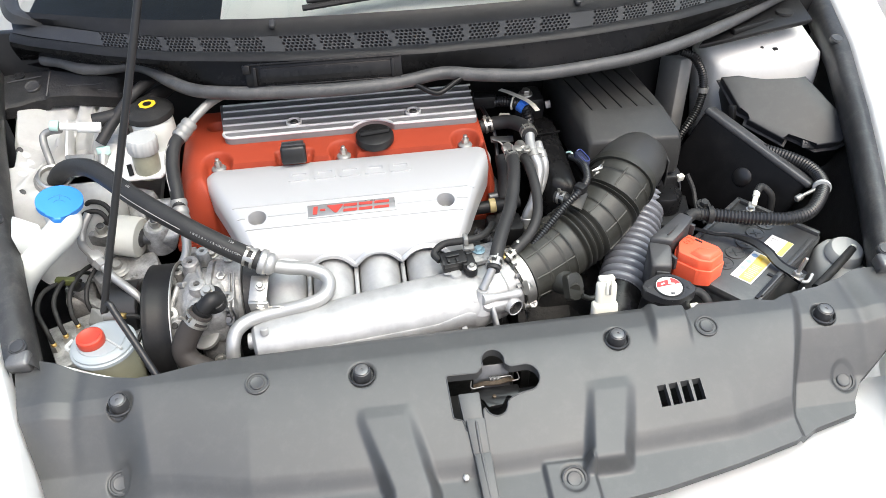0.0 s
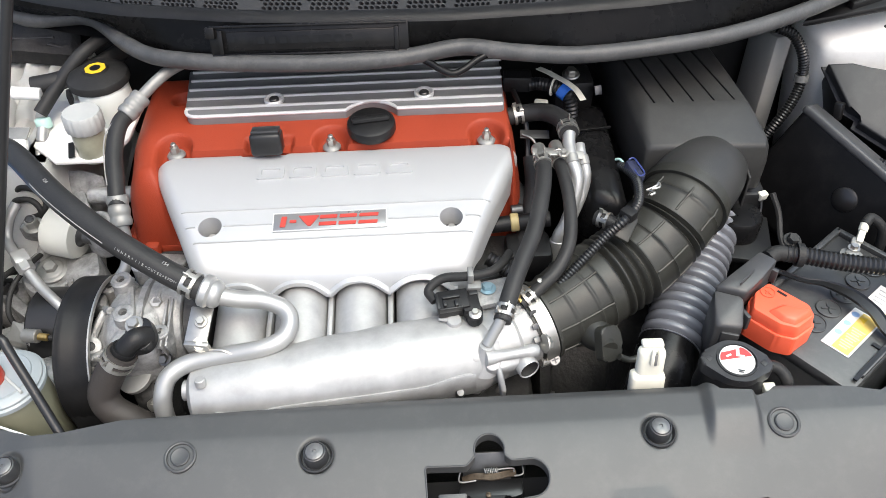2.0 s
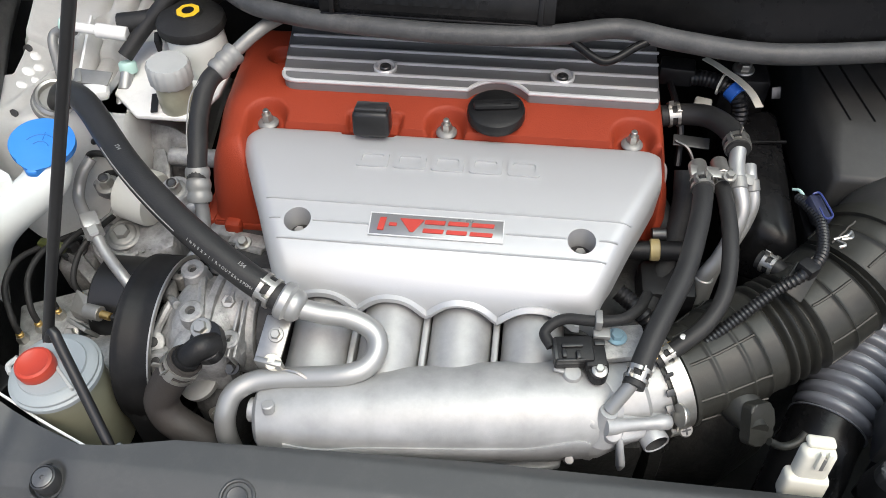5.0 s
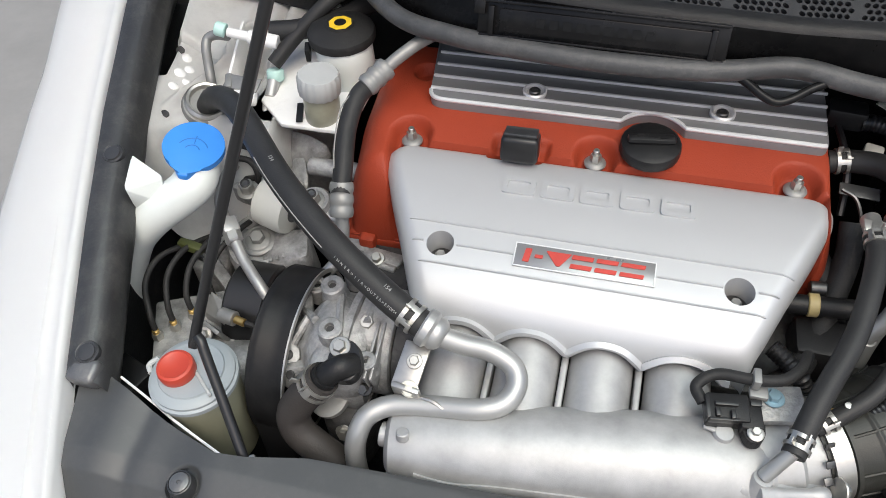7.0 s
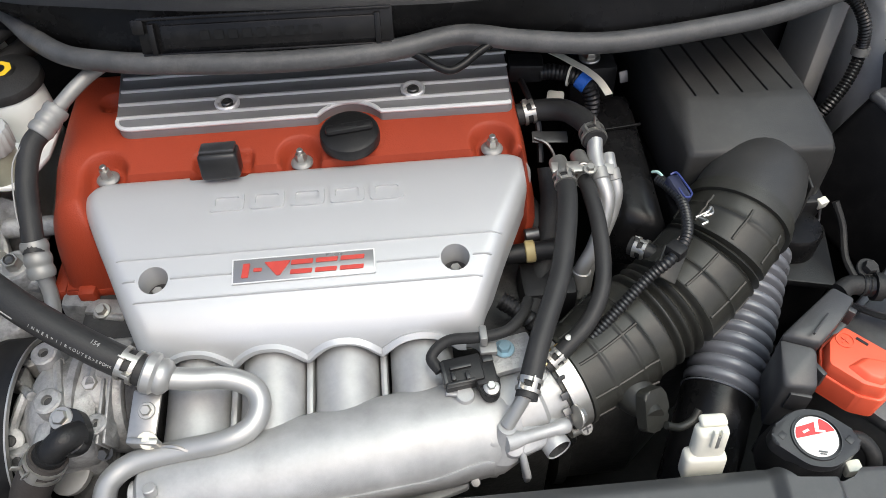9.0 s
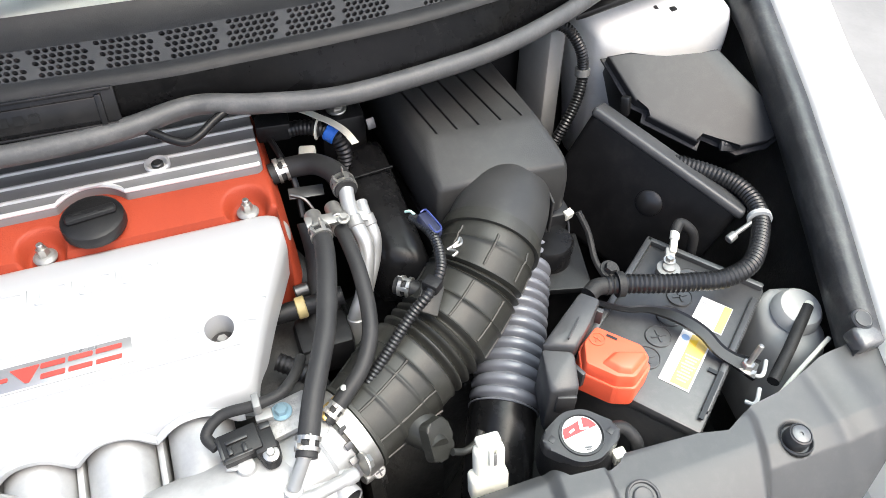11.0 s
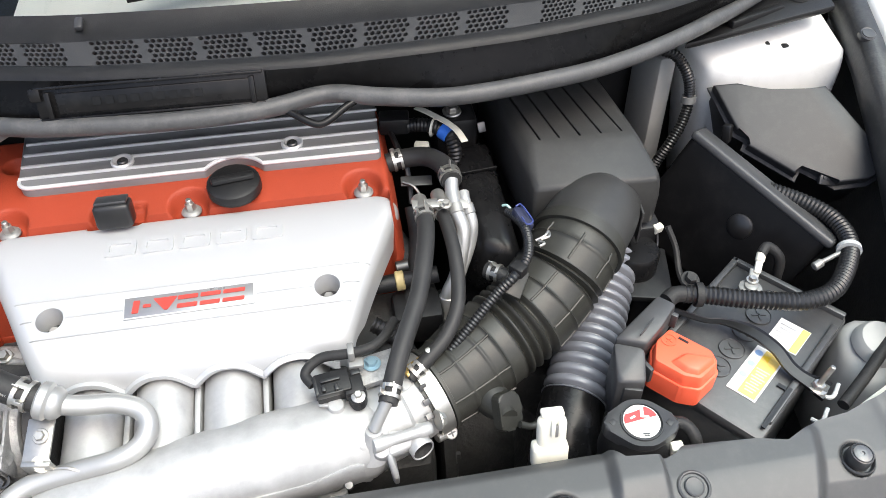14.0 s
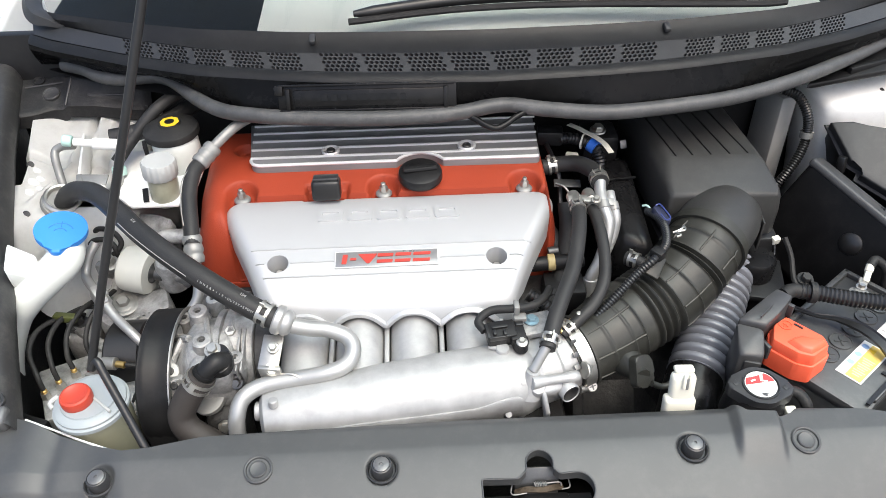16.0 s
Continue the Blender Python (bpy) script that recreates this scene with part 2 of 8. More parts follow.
def prism(outline, z0, z1, bev=0.0, seg=2):
    bm = bmesh.new()
    lo = [bm.verts.new((x, y, z0)) for x, y in outline]
    hi = [bm.verts.new((x, y, z1)) for x, y in outline]
    n = len(outline)
    bm.faces.new(lo[::-1])
    top = bm.faces.new(hi)
    for i in range(n):
        bm.faces.new((lo[i], lo[(i + 1) % n], hi[(i + 1) % n], hi[i]))
    if bev > 0:
        es = list(top.edges)
        for v in hi:
            for e in v.link_edges:
                if e not in es:
                    es.append(e)
        bmesh.ops.bevel(bm, geom=es, offset=bev, segments=seg, profile=0.5, affect='EDGES')
    return bm


def hull(pts, bev=0.0, seg=2):
    """The convex body round some corners, with rounded edges."""
    bm = bmesh.new()
    for p in pts:
        bm.verts.new(p)
    r = bmesh.ops.convex_hull(bm, input=bm.verts)
    bmesh.ops.delete(bm, geom=[g for g in r["geom_interior"] if isinstance(g, bmesh.types.BMVert)], context='VERTS')
    bmesh.ops.dissolve_limit(bm, angle_limit=radians(3), verts=bm.verts, edges=bm.edges)
    if bev > 0:
        bmesh.ops.bevel(bm, geom=bm.edges[:], offset=bev, segments=seg, profile=0.5, affect='EDGES', clamp_overlap=True)
    return bm


def sheet(xs, f, thick=0.0):
    """A surface from rows: xs is a list of parameters, f(x) the list of points across."""
    bm = bmesh.new()
    rows = [[bm.verts.new(p) for p in f(x)] for x in xs]
    for a, b in zip(rows, rows[1:]):
        for i in range(len(a) - 1):
            bm.faces.new((a[i], a[i + 1], b[i + 1], b[i]))
    if thick:
        bmesh.ops.solidify(bm, geom=bm.faces[:], thickness=thick)
    return bm


def skirt(bm, drop):
    """Drops the free border of a surface straight down."""
    es = [e for e in bm.edges if e.is_boundary]
    r = bmesh.ops.extrude_edge_only(bm, edges=es)
    for v in r["geom"]:
        if isinstance(v, bmesh.types.BMVert):
            v.co.z -= drop
    return bm


def thick(bm, drop):
    """Turns a surface into a closed body that reaches straight down by drop."""
    r = bmesh.ops.extrude_face_region(bm, geom=bm.faces[:], use_keep_orig=True)
    for v in r["geom"]:
        if isinstance(v, bmesh.types.BMVert):
            v.co.z -= drop
    return bm


def cut(ob, bm):
    """Takes the body bm out of ob's mesh."""
    bmesh.ops.recalc_face_normals(bm, faces=bm.faces)
    me = bpy.data.meshes.new("tool")
    bm.to_mesh(me)
    bm.free()
    tool = new("tool", me)
    mod = ob.modifiers.new("cut", 'BOOLEAN')
    mod.operation, mod.object, mod.solver = 'DIFFERENCE', tool, 'EXACT'
    dg = bpy.context.evaluated_depsgraph_get()
    done = bpy.data.meshes.new_from_object(ob.evaluated_get(dg))
    ob.modifiers.clear()
    old = ob.data
    ob.data = done
    bpy.data.objects.remove(tool)
    bpy.data.meshes.remove(old)


def smoothstep(a, b, x):
    t = min(1.0, max(0.0, (x - a) / (b - a)))
    return t * t * (3 - 2 * t)


def lin(x, xs, ys):
    return float(np.interp(x, xs, ys))


def flow(x, xs, ys):
    """A smooth curve through the points (xs, ys), with no overshoot."""
    i = min(max(int(np.searchsorted(xs, x)) - 1, 0), len(xs) - 2)
    d = [(ys[k + 1] - ys[k]) / (xs[k + 1] - xs[k]) for k in range(len(xs) - 1)]

    def slope(k):
        if k == 0 or k == len(xs) - 1:
            return d[0] if k == 0 else d[-1]
        return 0.0 if d[k - 1] * d[k] <= 0 else 2 * d[k - 1] * d[k] / (d[k - 1] + d[k])
    h = xs[i + 1] - xs[i]
    t = min(1.0, max(0.0, (x - xs[i]) / h))
    return float(ys[i] * (1 + 2 * t) * (1 - t) ** 2 + h * slope(i) * t * (1 - t) ** 2 + ys[i + 1] * t * t * (3 - 2 * t) + h * slope(i + 1) * t * t * (t - 1))


def hexbolt(parent, name, p, axis, r, h, mat, washer=True, label=""):
    """A hexagon head with its washer flange."""
    bm = lathe([(r, 0), (r, h * 0.8), (r * 0.85, h)], p, axis, 6)
    if washer:
        bm = merge(bm, lathe([(r * 1.5, -0.0005), (r * 1.55, h * 0.12), (r * 1.45, h * 0.25), (r, h * 0.27)], p, axis, 20))
    return part(name, bm, mat, parent, label)


def band_clamp(parent, p, axis, r, w, mat=None):
    """A spring clamp: two bands, a bridge with a slot and two turned-up ears."""
    mat = mat or M_STEEL
    ax = Vector(axis).normalized()
    up = Vector((-0.25, -0.45, 1.0))
    up = (up - ax * up.dot(ax)).normalized()
    side = ax.cross(up)
    p = Vector(p)
    bm = bmesh.new()
    for k in (-1, 1):
        bm = merge(bm, lathe([(r, -w * 0.14), (r + 0.0013, -w * 0.14), (r + 0.0013, w * 0.14), (r, w * 0.14)], p + ax * (k * w * 0.36), ax, 32))
    clamp = part("clamp", bm, mat, parent, "bright steel spring clamp")

    def patch(a0, a1, h0, h1, lift=0.0016):
        bmp = bmesh.new()
        rows = []
        for a in np.linspace(a0, a1, 7):
            o = up * math.cos(a) + side * math.sin(a)
            rows.append([bmp.verts.new(p + o * (r + q) + ax * h) for h, q in ((h0, 0.0004), (h0, lift), (h1, lift), (h1, 0.0004))])
        for u, v in zip(rows, rows[1:]):
            for i in range(4):
                j = (i + 1) % 4
                bmp.faces.new((u[i], u[j], v[j], v[i]))
        bmp.faces.new(rows[0][::-1])
        bmp.faces.new(rows[-1])
        return bmp
    part("bridge", merge(patch(-0.75, -0.35, -w * 0.5, w * 0.5), patch(0.35, 0.75, -w * 0.5, w * 0.5)), mat, clamp)
    for a, h in ((-0.30, -w * 0.3), (0.32, w * 0.3)):
        o = up * math.cos(a) + side * math.sin(a)
        mt = Matrix((ax, o.cross(ax), o)).transposed().to_4x4()
        mt.translation = p + o * (r + 0.0045) + ax * h
        ear = box((0, 0, 0), (w * 0.42, 0.0016, 0.009), 0.0004)
        bmesh.ops.transform(ear, matrix=mt, verts=ear.verts)
        part("ear", ear, mat, clamp)
    return clamp


# ---- the setting ----
ground = bmesh.new()
bmesh.ops.create_grid(ground, x_segments=8, y_segments=8, size=400)
single("ground", ground, M_GROUND, "grey concrete forecourt under the car", "ground", "structure")

# Painted wings: edge beside the bay, crown and outer side.
WING_Y = [-0.45, -0.2, -0.03, 0.087, 0.228, 0.37, 0.53, 0.70, 1.0]
WING_X = [0.45, 0.56, 0.612, 0.656, 0.704, 0.748, 0.79, 0.825, 0.85]
WING_Z = [0.62, 0.70, 0.752, 0.788, 0.830, 0.872, 0.918, 0.955, 1.0]
for side in (-1, 1):
    def wing_row(y, side=side):
        x, z = lin(y, WING_Y, WING_X), lin(y, WING_Y, WING_Z)
        k = lin(y, [-0.2, 0.0, 0.2, 0.42, 0.54], [2.2, 1.7, 1.2, 0.93, 0.97])
        return [(side * (x + (a if a < 0.024 else 0.024 + (a - 0.024) * k)), y, z + b) for a, b in ((-0.004, -0.13), (-0.003, -0.006), (0.0, -0.001), (0.003, 0.001), (0.008, 0.0008), (0.011, -0.0012), (0.020, -0.0004), (0.024, 0.003), (0.045, 0.005), (0.070, 0.004), (0.088, -0.003), (0.100, -0.016), (0.108, -0.045), (0.113, -0.12), (0.115, -0.5))]
    single("wing_panel", sheet(np.linspace(-0.45, 1.0, 60), wing_row, 0.0012), M_PAINT, "glossy white painted front wing of the car", "car wing", "structure")

def panel_front(x):
    return lin(abs(x), [0, 0.1, 0.2, 0.31, 0.4, 0.48, 0.60], [-0.196, -0.192, -0.180, -0.158, -0.136, -0.112, -0.096])


# White bonnet front lip and bumper below the plastic panel.
def bumper_row(x):
    yf = panel_front(min(abs(x), 0.58)) - 0.02
    return [(x, yf + a, 0.655 + b) for a, b in ((0.10, -0.012), (0.02, -0.006), (-0.02, -0.008), (-0.06, -0.03), (-0.10, -0.08), (-0.12, -0.16), (-0.12, -0.5))]
single("bumper", sheet(np.linspace(-0.72, 0.72, 60), bumper_row, 0.0015), M_PAINT, "glossy white painted front bumper top", "bumper", "structure")

# Dark bay floor, firewall and inner walls.
single("bay_floor", box((0, 0.30, 0.30), (1.8, 1.2, 0.02)), M_PLASTIC, "dark underside closing the engine bay", "bay floor", "structure")
single("wall_firewall", box((0, 0.69, 0.65), (1.6, 0.02, 0.70), 0.004), M_PLASTIC, "black sound-deadened firewall behind the engine", "firewall", "structure")
for side in (-1, 1):
    def inner_row(y, side=side):
        x, z = lin(y, WING_Y, WING_X) - 0.045, lin(y, WING_Y, WING_Z)
        return [(side * (x + a), y, b) for a, b in ((0.035, z - 0.02), (0.034, z - 0.08), (0.032, z - 0.16), (0.03, 0.30))]
    single("wall_inner_wing", sheet(np.linspace(0.06, 0.75, 40), inner_row, 0.002), M_LINER, "black inner wing liner beside the engine", "inner wing", "structure")
single("wall_radiator_support", box((0, -0.02, 0.46), (1.16, 0.05, 0.32), 0.006), M_PLASTIC, "black radiator support under the front panel", "radiator support", "structure")

# Plastic edge strips along the wings.
for side in (-1, 1):
    def strip_row(y, side=side):
        x, z = lin(y, WING_Y, WING_X) - 0.012, lin(y, WING_Y, WING_Z) - 0.004
        return [(side * (x + a * (1.0 if side < 0 else 0.78)), y, z + b) for a, b in ((0.006, -0.02), (0.004, 0.003), (-0.002, 0.006), (-0.012, 0.006), (-0.022, 0.004), (-0.029, 0.000), (-0.034, -0.007), (-0.038, -0.018), (-0.040, -0.030), (-0.034, -0.048), (-0.012, -0.065))]
    trim = thing("wing_edge_trim", (side * 0.65, 0.3, 0.80), "dusty black rubber trim strip along the wing edge", "trim strip", "wing trims", "structure")
    part("strip", sheet(np.linspace(0.075, 0.72, 60), strip_row, 0.0015), M_TRIM, trim)
    x, z = lin(0.085, WING_Y, WING_X) - 0.026, lin(0.085, WING_Y, WING_Z)
    part("end_pad", box((side * x, 0.086, z - 0.010), (0.032, 0.026, 0.024), 0.006, (14, 0, 0), 3), M_TRIM, trim, "moulded rubber end pad")
    for yb in (0.100, 0.316 if side < 0 else 0.545):
        x, z = lin(yb, WING_Y, WING_X) - 0.029, lin(yb, WING_Y, WING_Z) + 0.001
        part("clip_head", lathe([(0.0125, -0.006), (0.0125, 0.0), (0.0112, 0.0014), (0.0100, 0.0006), (0.0092, 0.0006), (0.0088, 0.0018), (0.0, 0.0024)], (side * x, yb, z), (0, -0.28, 1), 28), M_CLIP, trim, "round push-in clip head")

# ---- the radiator top panel ----
def panel_z(x, y):
    # middle part: flat back, slope, fold and front flange
    yf = panel_front(x)
    yc = lin(abs(x), [0, 0.2, 0.32, 0.42, 0.6], [-0.120, -0.114, -0.108, -0.086, -0.060])
    mid = 0.770 - 0.056 * min(1.0, max(0.0, (0.024 - y) / (0.024 - yc))) ** 1.35
    mid -= 0.014 * smoothstep(-0.004, 0.020, yc - y) + 0.014 * min(1.0, max(0.0, yc - y) / max(0.03, yc - yf))
    # lower shoulders at both ends
    end = lin(y, [-0.12, -0.08, -0.05, -0.02, 0.0, 0.02, 0.06, 0.10], [0.668, 0.677, 0.692, 0.728, 0.750, 0.758, 0.763, 0.770])
    if x > 0:
        w = smoothstep(-0.006, 0.012, x - lin(y, [-0.09, -0.026, 0.046], [0.412, 0.438, 0.461]))
    else:
        w = smoothstep(-0.01, 0.05, -x - lin(y, [-0.09, -0.026, 0.046], [0.452, 0.462, 0.472]))
    z = mid + (end - mid) * w
    z -= 0.012 * smoothstep(0.050, 0.075, y) * (1 - w)
    # raised wedges either side of the latch
    for xa, xb, xc, xd, ye in ((-0.178, -0.150, -0.105, -0.084, -0.30), (0.128, 0.104, 0.192, 0.166, -0.150)):
        k = min(1.0, max(0.0, (-0.06 - y) / 0.09))
        x0, x1 = xa + (xb - xa) * k, xc + (xd - xc) * k
        up = lin(y, [-0.20, -0.15, -0.06, 0.0], [0.700, 0.717, 0.746, 0.757])
        m = smoothstep(x0 - 0.006, x0 + 0.010, x) * (1 - smoothstep(x1 - 0.016, x1 + 0.004, x)) * smoothstep(ye - 0.006, ye + 0.008, y)
        z += m * max(0.0, up - z)
    # pad round the front clip
    z += 0.006 * smoothstep(0.048, 0.054, x) * (1 - smoothstep(0.112, 0.118, x)) * (1 - smoothstep(-0.136, -0.128, y))
    # bridge over the radiator neck
    bx = x - 0.1 * (y - 0.02)
    z += 0.010 * smoothstep(0.234, 0.246, bx) * (1 - smoothstep(0.288, 0.296, bx)) * smoothstep(-0.022, 0.030, y)
    # dips round the screws
    for sx, sy in ((-0.488, 0.006), (-0.169, 0.001), (0.185, 0.009), (0.497, 0.018)):
        z -= 0.005 * (1 - smoothstep(0.014, 0.019, math.hypot(x - sx, y - sy)))
    for sx, sy in ((-0.494, -0.065), (0.086, -0.155), (0.51, -0.051)):
        z -= 0.003 * (1 - smoothstep(0.014, 0.020, math.hypot(x - sx, y - sy)))
    # soft ridge before the wing, fold beside it
    z += 0.004 * math.exp(-((abs(x) - 0.585) / 0.020) ** 2) * smoothstep(-0.07, 0.0, y)
    z -= 0.0025 * math.exp(-((abs(x) - 0.553) / 0.010) ** 2) * smoothstep(-0.07, -0.01, y)
    return z


def panel_back(x):
    return lin(x, [-0.64, -0.60, -0.53, -0.47, -0.44, -0.38, -0.1, 0.235, 0.246, 0.258, 0.300, 0.312, 0.322, 0.40, 0.43, 0.47, 0.505, 0.56, 0.60, 0.64],
               [0.095, 0.092, 0.060, 0.038, 0.040, 0.052, 0.064, 0.064, 0.062, 0.048, 0.044, 0.048, 0.056, 0.050, 0.043, 0.062, 0.066, 0.085, 0.09, 0.085])


def panel_side(x, y):
    if x < 0:
        return lin(y, [-0.12, -0.07, -0.037, 0.004, 0.093], [0.582, 0.590, 0.602, 0.618, 0.642])
    return lin(y, [-0.12, -0.10, -0.08, -0.055, -0.02, 0.03, 0.09], [0.498, 0.508, 0.516, 0.535, 0.596, 0.632, 0.650])


def panel_row(s):
    """One strip of the panel from front to back; the ends follow the wings."""
    k = max(0.0, abs(s) - 0.4) / 0.23
    yf, yb = panel_front(min(abs(s), 0.4) + 0.19 * k), panel_back(s)
    row = []
    for i in range(111):
        y = yf + (yb - yf) * i / 110
        x = math.copysign(min(abs(s), 0.4) + k * (panel_side(s, y) - 0.4), s)
        row.append((x, y, panel_z(x, y)))
    return row


panel = thing("radiator_top_panel", (0, 0, 0.765), "grey-black textured plastic panel over the radiator support", "radiator panel")
body = part("panel_body", thick(sheet(np.linspace(-0.63, 0.63, 620), panel_row), 0.012), M_PANEL, panel, angle=50)


def rounded(outline, r, k=5):
    """Rounds the corners of a polygon."""
    out = []
    n = len(outline)
    for i in range(n):
        a, b, c = Vector(outline[i - 1]), Vector(outline[i]), Vector(outline[(i + 1) % n])
        d0, d1 = (a - b), (c - b)
        q = min(r, d0.length * 0.48, d1.length * 0.48)
        p0, p1 = b + d0.normalized() * q, b + d1.normalized() * q
        for j in range(k + 1):
            t = j / k
            out.append(tuple(p0 * (1 - t) ** 2 + b * 2 * t * (1 - t) + p1 * t * t))
    return out


def arc(cx, cy, r, a0, a1, n=10):
    return [(cx + r * math.cos(radians(a0 + (a1 - a0) * k / n)), cy + r * math.sin(radians(a0 + (a1 - a0) * k / n))) for k in range(n + 1)]


LATCH = rounded([(-0.058, -0.016), (-0.016, -0.017)] + arc(0.0085, -0.002, 0.0158, 200, -20, 14) + [(0.030, -0.0135)] + arc(0.050, -0.030, 0.0175, 90, -90, 12) + [(0.036, -0.0495), (0.024, -0.054)] + arc(0.0030, -0.0585, 0.0155, 0, -165, 12) + [(-0.0155, -0.064), (-0.016, -0.088), (-0.041, -0.088), (-0.044, -0.074), (-0.056, -0.071)], 0.0035, 3)
hole = prism(LATCH, 0.55, 0.95)
cut(body, hole)
for i in range(4):
    x = 0.2285 + i * 0.0165
    slot = prism([(x - 0.0065, -0.087 + 0.001 * i), (x + 0.0065, -0.086 + 0.001 * i), (x + 0.0055, -0.060 + 0.001 * i), (x - 0.0065, -0.061 + 0.001 * i)], 0.55, 0.95)
    cut(body, slot)
for pl in (body.data.polygons):
    pl.use_smooth = True
body.data.set_sharp_from_angle(angle=radians(42))

# lip round the latch opening
rim = [Vector((x, y, panel_z(x, y) + 0.0005)) for x, y in LATCH]
part("opening_rim", sweep(rim + rim[:2], lambda s: 0.0010, 6, False), M_PANEL, panel, "thin raised rim round the latch opening")
for x0, y0 in ((-0.488, 0.006), (-0.169, 0.001), (0.185, 0.009), (0.497, 0.018)):
    z0 = panel_z(x0, y0)
    ring = part("push_clip", merge(lathe([(0.0172, 0), (0.0176, 0.004), (0.0164, 0.0055), (0.0152, 0.004), (0.0148, 0.0005)], (x0, y0, z0), (0, -0.1, 1), 32),
                            lathe([(0.0128, 0), (0.0120, 0.013), (0.0112, 0.0158), (0.0100, 0.0164), (0.0096, 0.0150), (0, 0.0150)], (x0, y0, z0), (0, -0.12, 1), 32)), M_CLIP, panel, "raised black push clip")
    part("pin", lathe([(0.0092, 0.0140), (0.0092, 0.0165), (0.0082, 0.0172), (0.0020, 0.0172), (0.0014, 0.0160), (0.0, 0.0160)], (x0, y0, z0), (0, -0.12, 1), 28), M_TRIM, ring, "worn grey clip pin")
for x0, y0 in ((-0.308, 0.006), (0.316, 0.011), (-0.494, -0.065), (0.086, -0.155), (0.51, -0.051)):
    zz = panel_z(x0, y0) - 0.0005
    up = (0, -0.2, 1) if y0 > 0 else (0, -0.55, 1)
    ring = part("flat_clip", lathe([(0.0165, -0.003), (0.0165, 0.0022), (0.0150, 0.0032), (0.0138, 0.0028), (0.0130, 0.0008), (0.0100, 0.0008)], (x0, y0, zz), up, 32), M_PANEL, panel, "flat grey push clip")
    part("pin", lathe([(0.0098, -0.002), (0.0098, 0.0026), (0.0086, 0.0036), (0.0070, 0.0030), (0.0, 0.0030)], (x0, y0, zz), up, 28), M_PANEL, ring)

# bonnet latch in the opening
M_RUST = material("rusty_steel", (0.085, 0.062, 0.042), 0.5, metal=0.5, vary=0.5, scale=90, grain=0.3)
latch = thing("bonnet_latch", (0.0, -0.04, 0.70), "greasy dark steel bonnet latch below the panel opening", "latch")
part("backplate", box((0.006, -0.004, 0.733), (0.050, 0.003, 0.036), 0.001, (-30, 0, 0)), M_BOLTDARK, latch, "grey steel backplate")
part("floor_plate", box((0.005, -0.045, 0.690), (0.14, 0.10, 0.004), 0.001), M_GLOSSBLK, latch, "black plate below the latch")
part("catch_plate", prism(rounded([(-0.024, -0.012), (0.043, -0.012), (0.043, -0.030), (0.030, -0.034), (0.024, -0.028), (0.016, -0.044), (-0.006, -0.046), (-0.010, -0.030), (-0.024, -0.028)], 0.004, 3), 0.716, 0.722, 0.001), M_GLOSSBLK, latch, "greasy dark catch plate")
part("striker_hook", sweep(smooth_path([(-0.020, -0.016, 0.730), (-0.006, -0.014, 0.733), (0.012, -0.016, 0.734), (0.028, -0.013, 0.734), (0.036, -0.012, 0.732)], 6), lambda q: 1.0, section=[(-0.0035, -0.001), (0.0035, -0.001), (0.0035, 0.001), (-0.0035, 0.001)]), M_RUST, latch, "rust-tinged steel hook")
part("edge_lip", merge(tube([(-0.022, -0.006, 0.732), (-0.023, -0.018, 0.731), (-0.006, -0.018, 0.732)], 0.0009, 6), tube([(0.014, -0.009, 0.736), (0.032, -0.008, 0.736), (0.034, -0.012, 0.735)], 0.0009, 6), tube([(0.043, -0.004, 0.737), (0.043, -0.014, 0.735), (0.034, -0.016, 0.734)], 0.0009, 6)), M_DULLSTEEL, latch, "bright worn edge")
spring = [Vector((0.003 + i * 0.0004, -0.010 + 0.0026 * math.cos(i * 1.35), 0.7365 + 0.0026 * math.sin(i * 1.35))) for i in range(36)]
part("spring", sweep(spring, lambda q: 0.0006, 6), M_DULLSTEEL, latch, "coiled steel spring")
part("rivet", lathe([(0.0030, 0), (0.0028, 0.002), (0.0, 0.003)], (0.006, -0.030, 0.722), (0, 0, 1), 16), M_RUST, latch, "rusty rivet head")


def lever_bar(x0, x1, x2, x3, ya, yb, up, deep):
    """A bar from ya to yb that rides above the panel."""
    za, zb = panel_z(-0.026, ya) + up, panel_z(-0.026, yb) + up
    return hull([(x, y, z - d) for x, y, z in ((x0, ya, za), (x1, ya, za), (x2, yb, zb), (x3, yb, zb)) for d in (0.0, deep)], 0.0018)


lever = part("release_lever", merge(lever_bar(-0.046, -0.017, -0.017, -0.043, -0.041, -0.082, 0.000, 0.012), lever_bar(-0.041, -0.016, -0.015, -0.037, -0.076, -0.122, 0.006, 0.014), lever_bar(-0.037, -0.015, -0.014, -0.033, -0.118, -0.192, 0.010, 0.016)), M_PANEL, latch, "grey plastic release lever")
part("grip_ridge", merge(lever_bar(-0.030, -0.026, -0.025, -0.029, -0.080, -0.121, 0.0085, 0.004), lever_bar(-0.029, -0.025, -0.022, -0.026, -0.119, -0.180, 0.0125, 0.004)), M_PANEL, lever, "raised ridge along the lever")
part("clip_nut", lathe([(0.0045, 0), (0.0045, 0.005), (0.003, 0.006)], (-0.050, -0.135, panel_z(-0.05, -0.135) + 0.0005), (0, -0.4, 1), 6), M_STEEL, latch, "small bright nut")

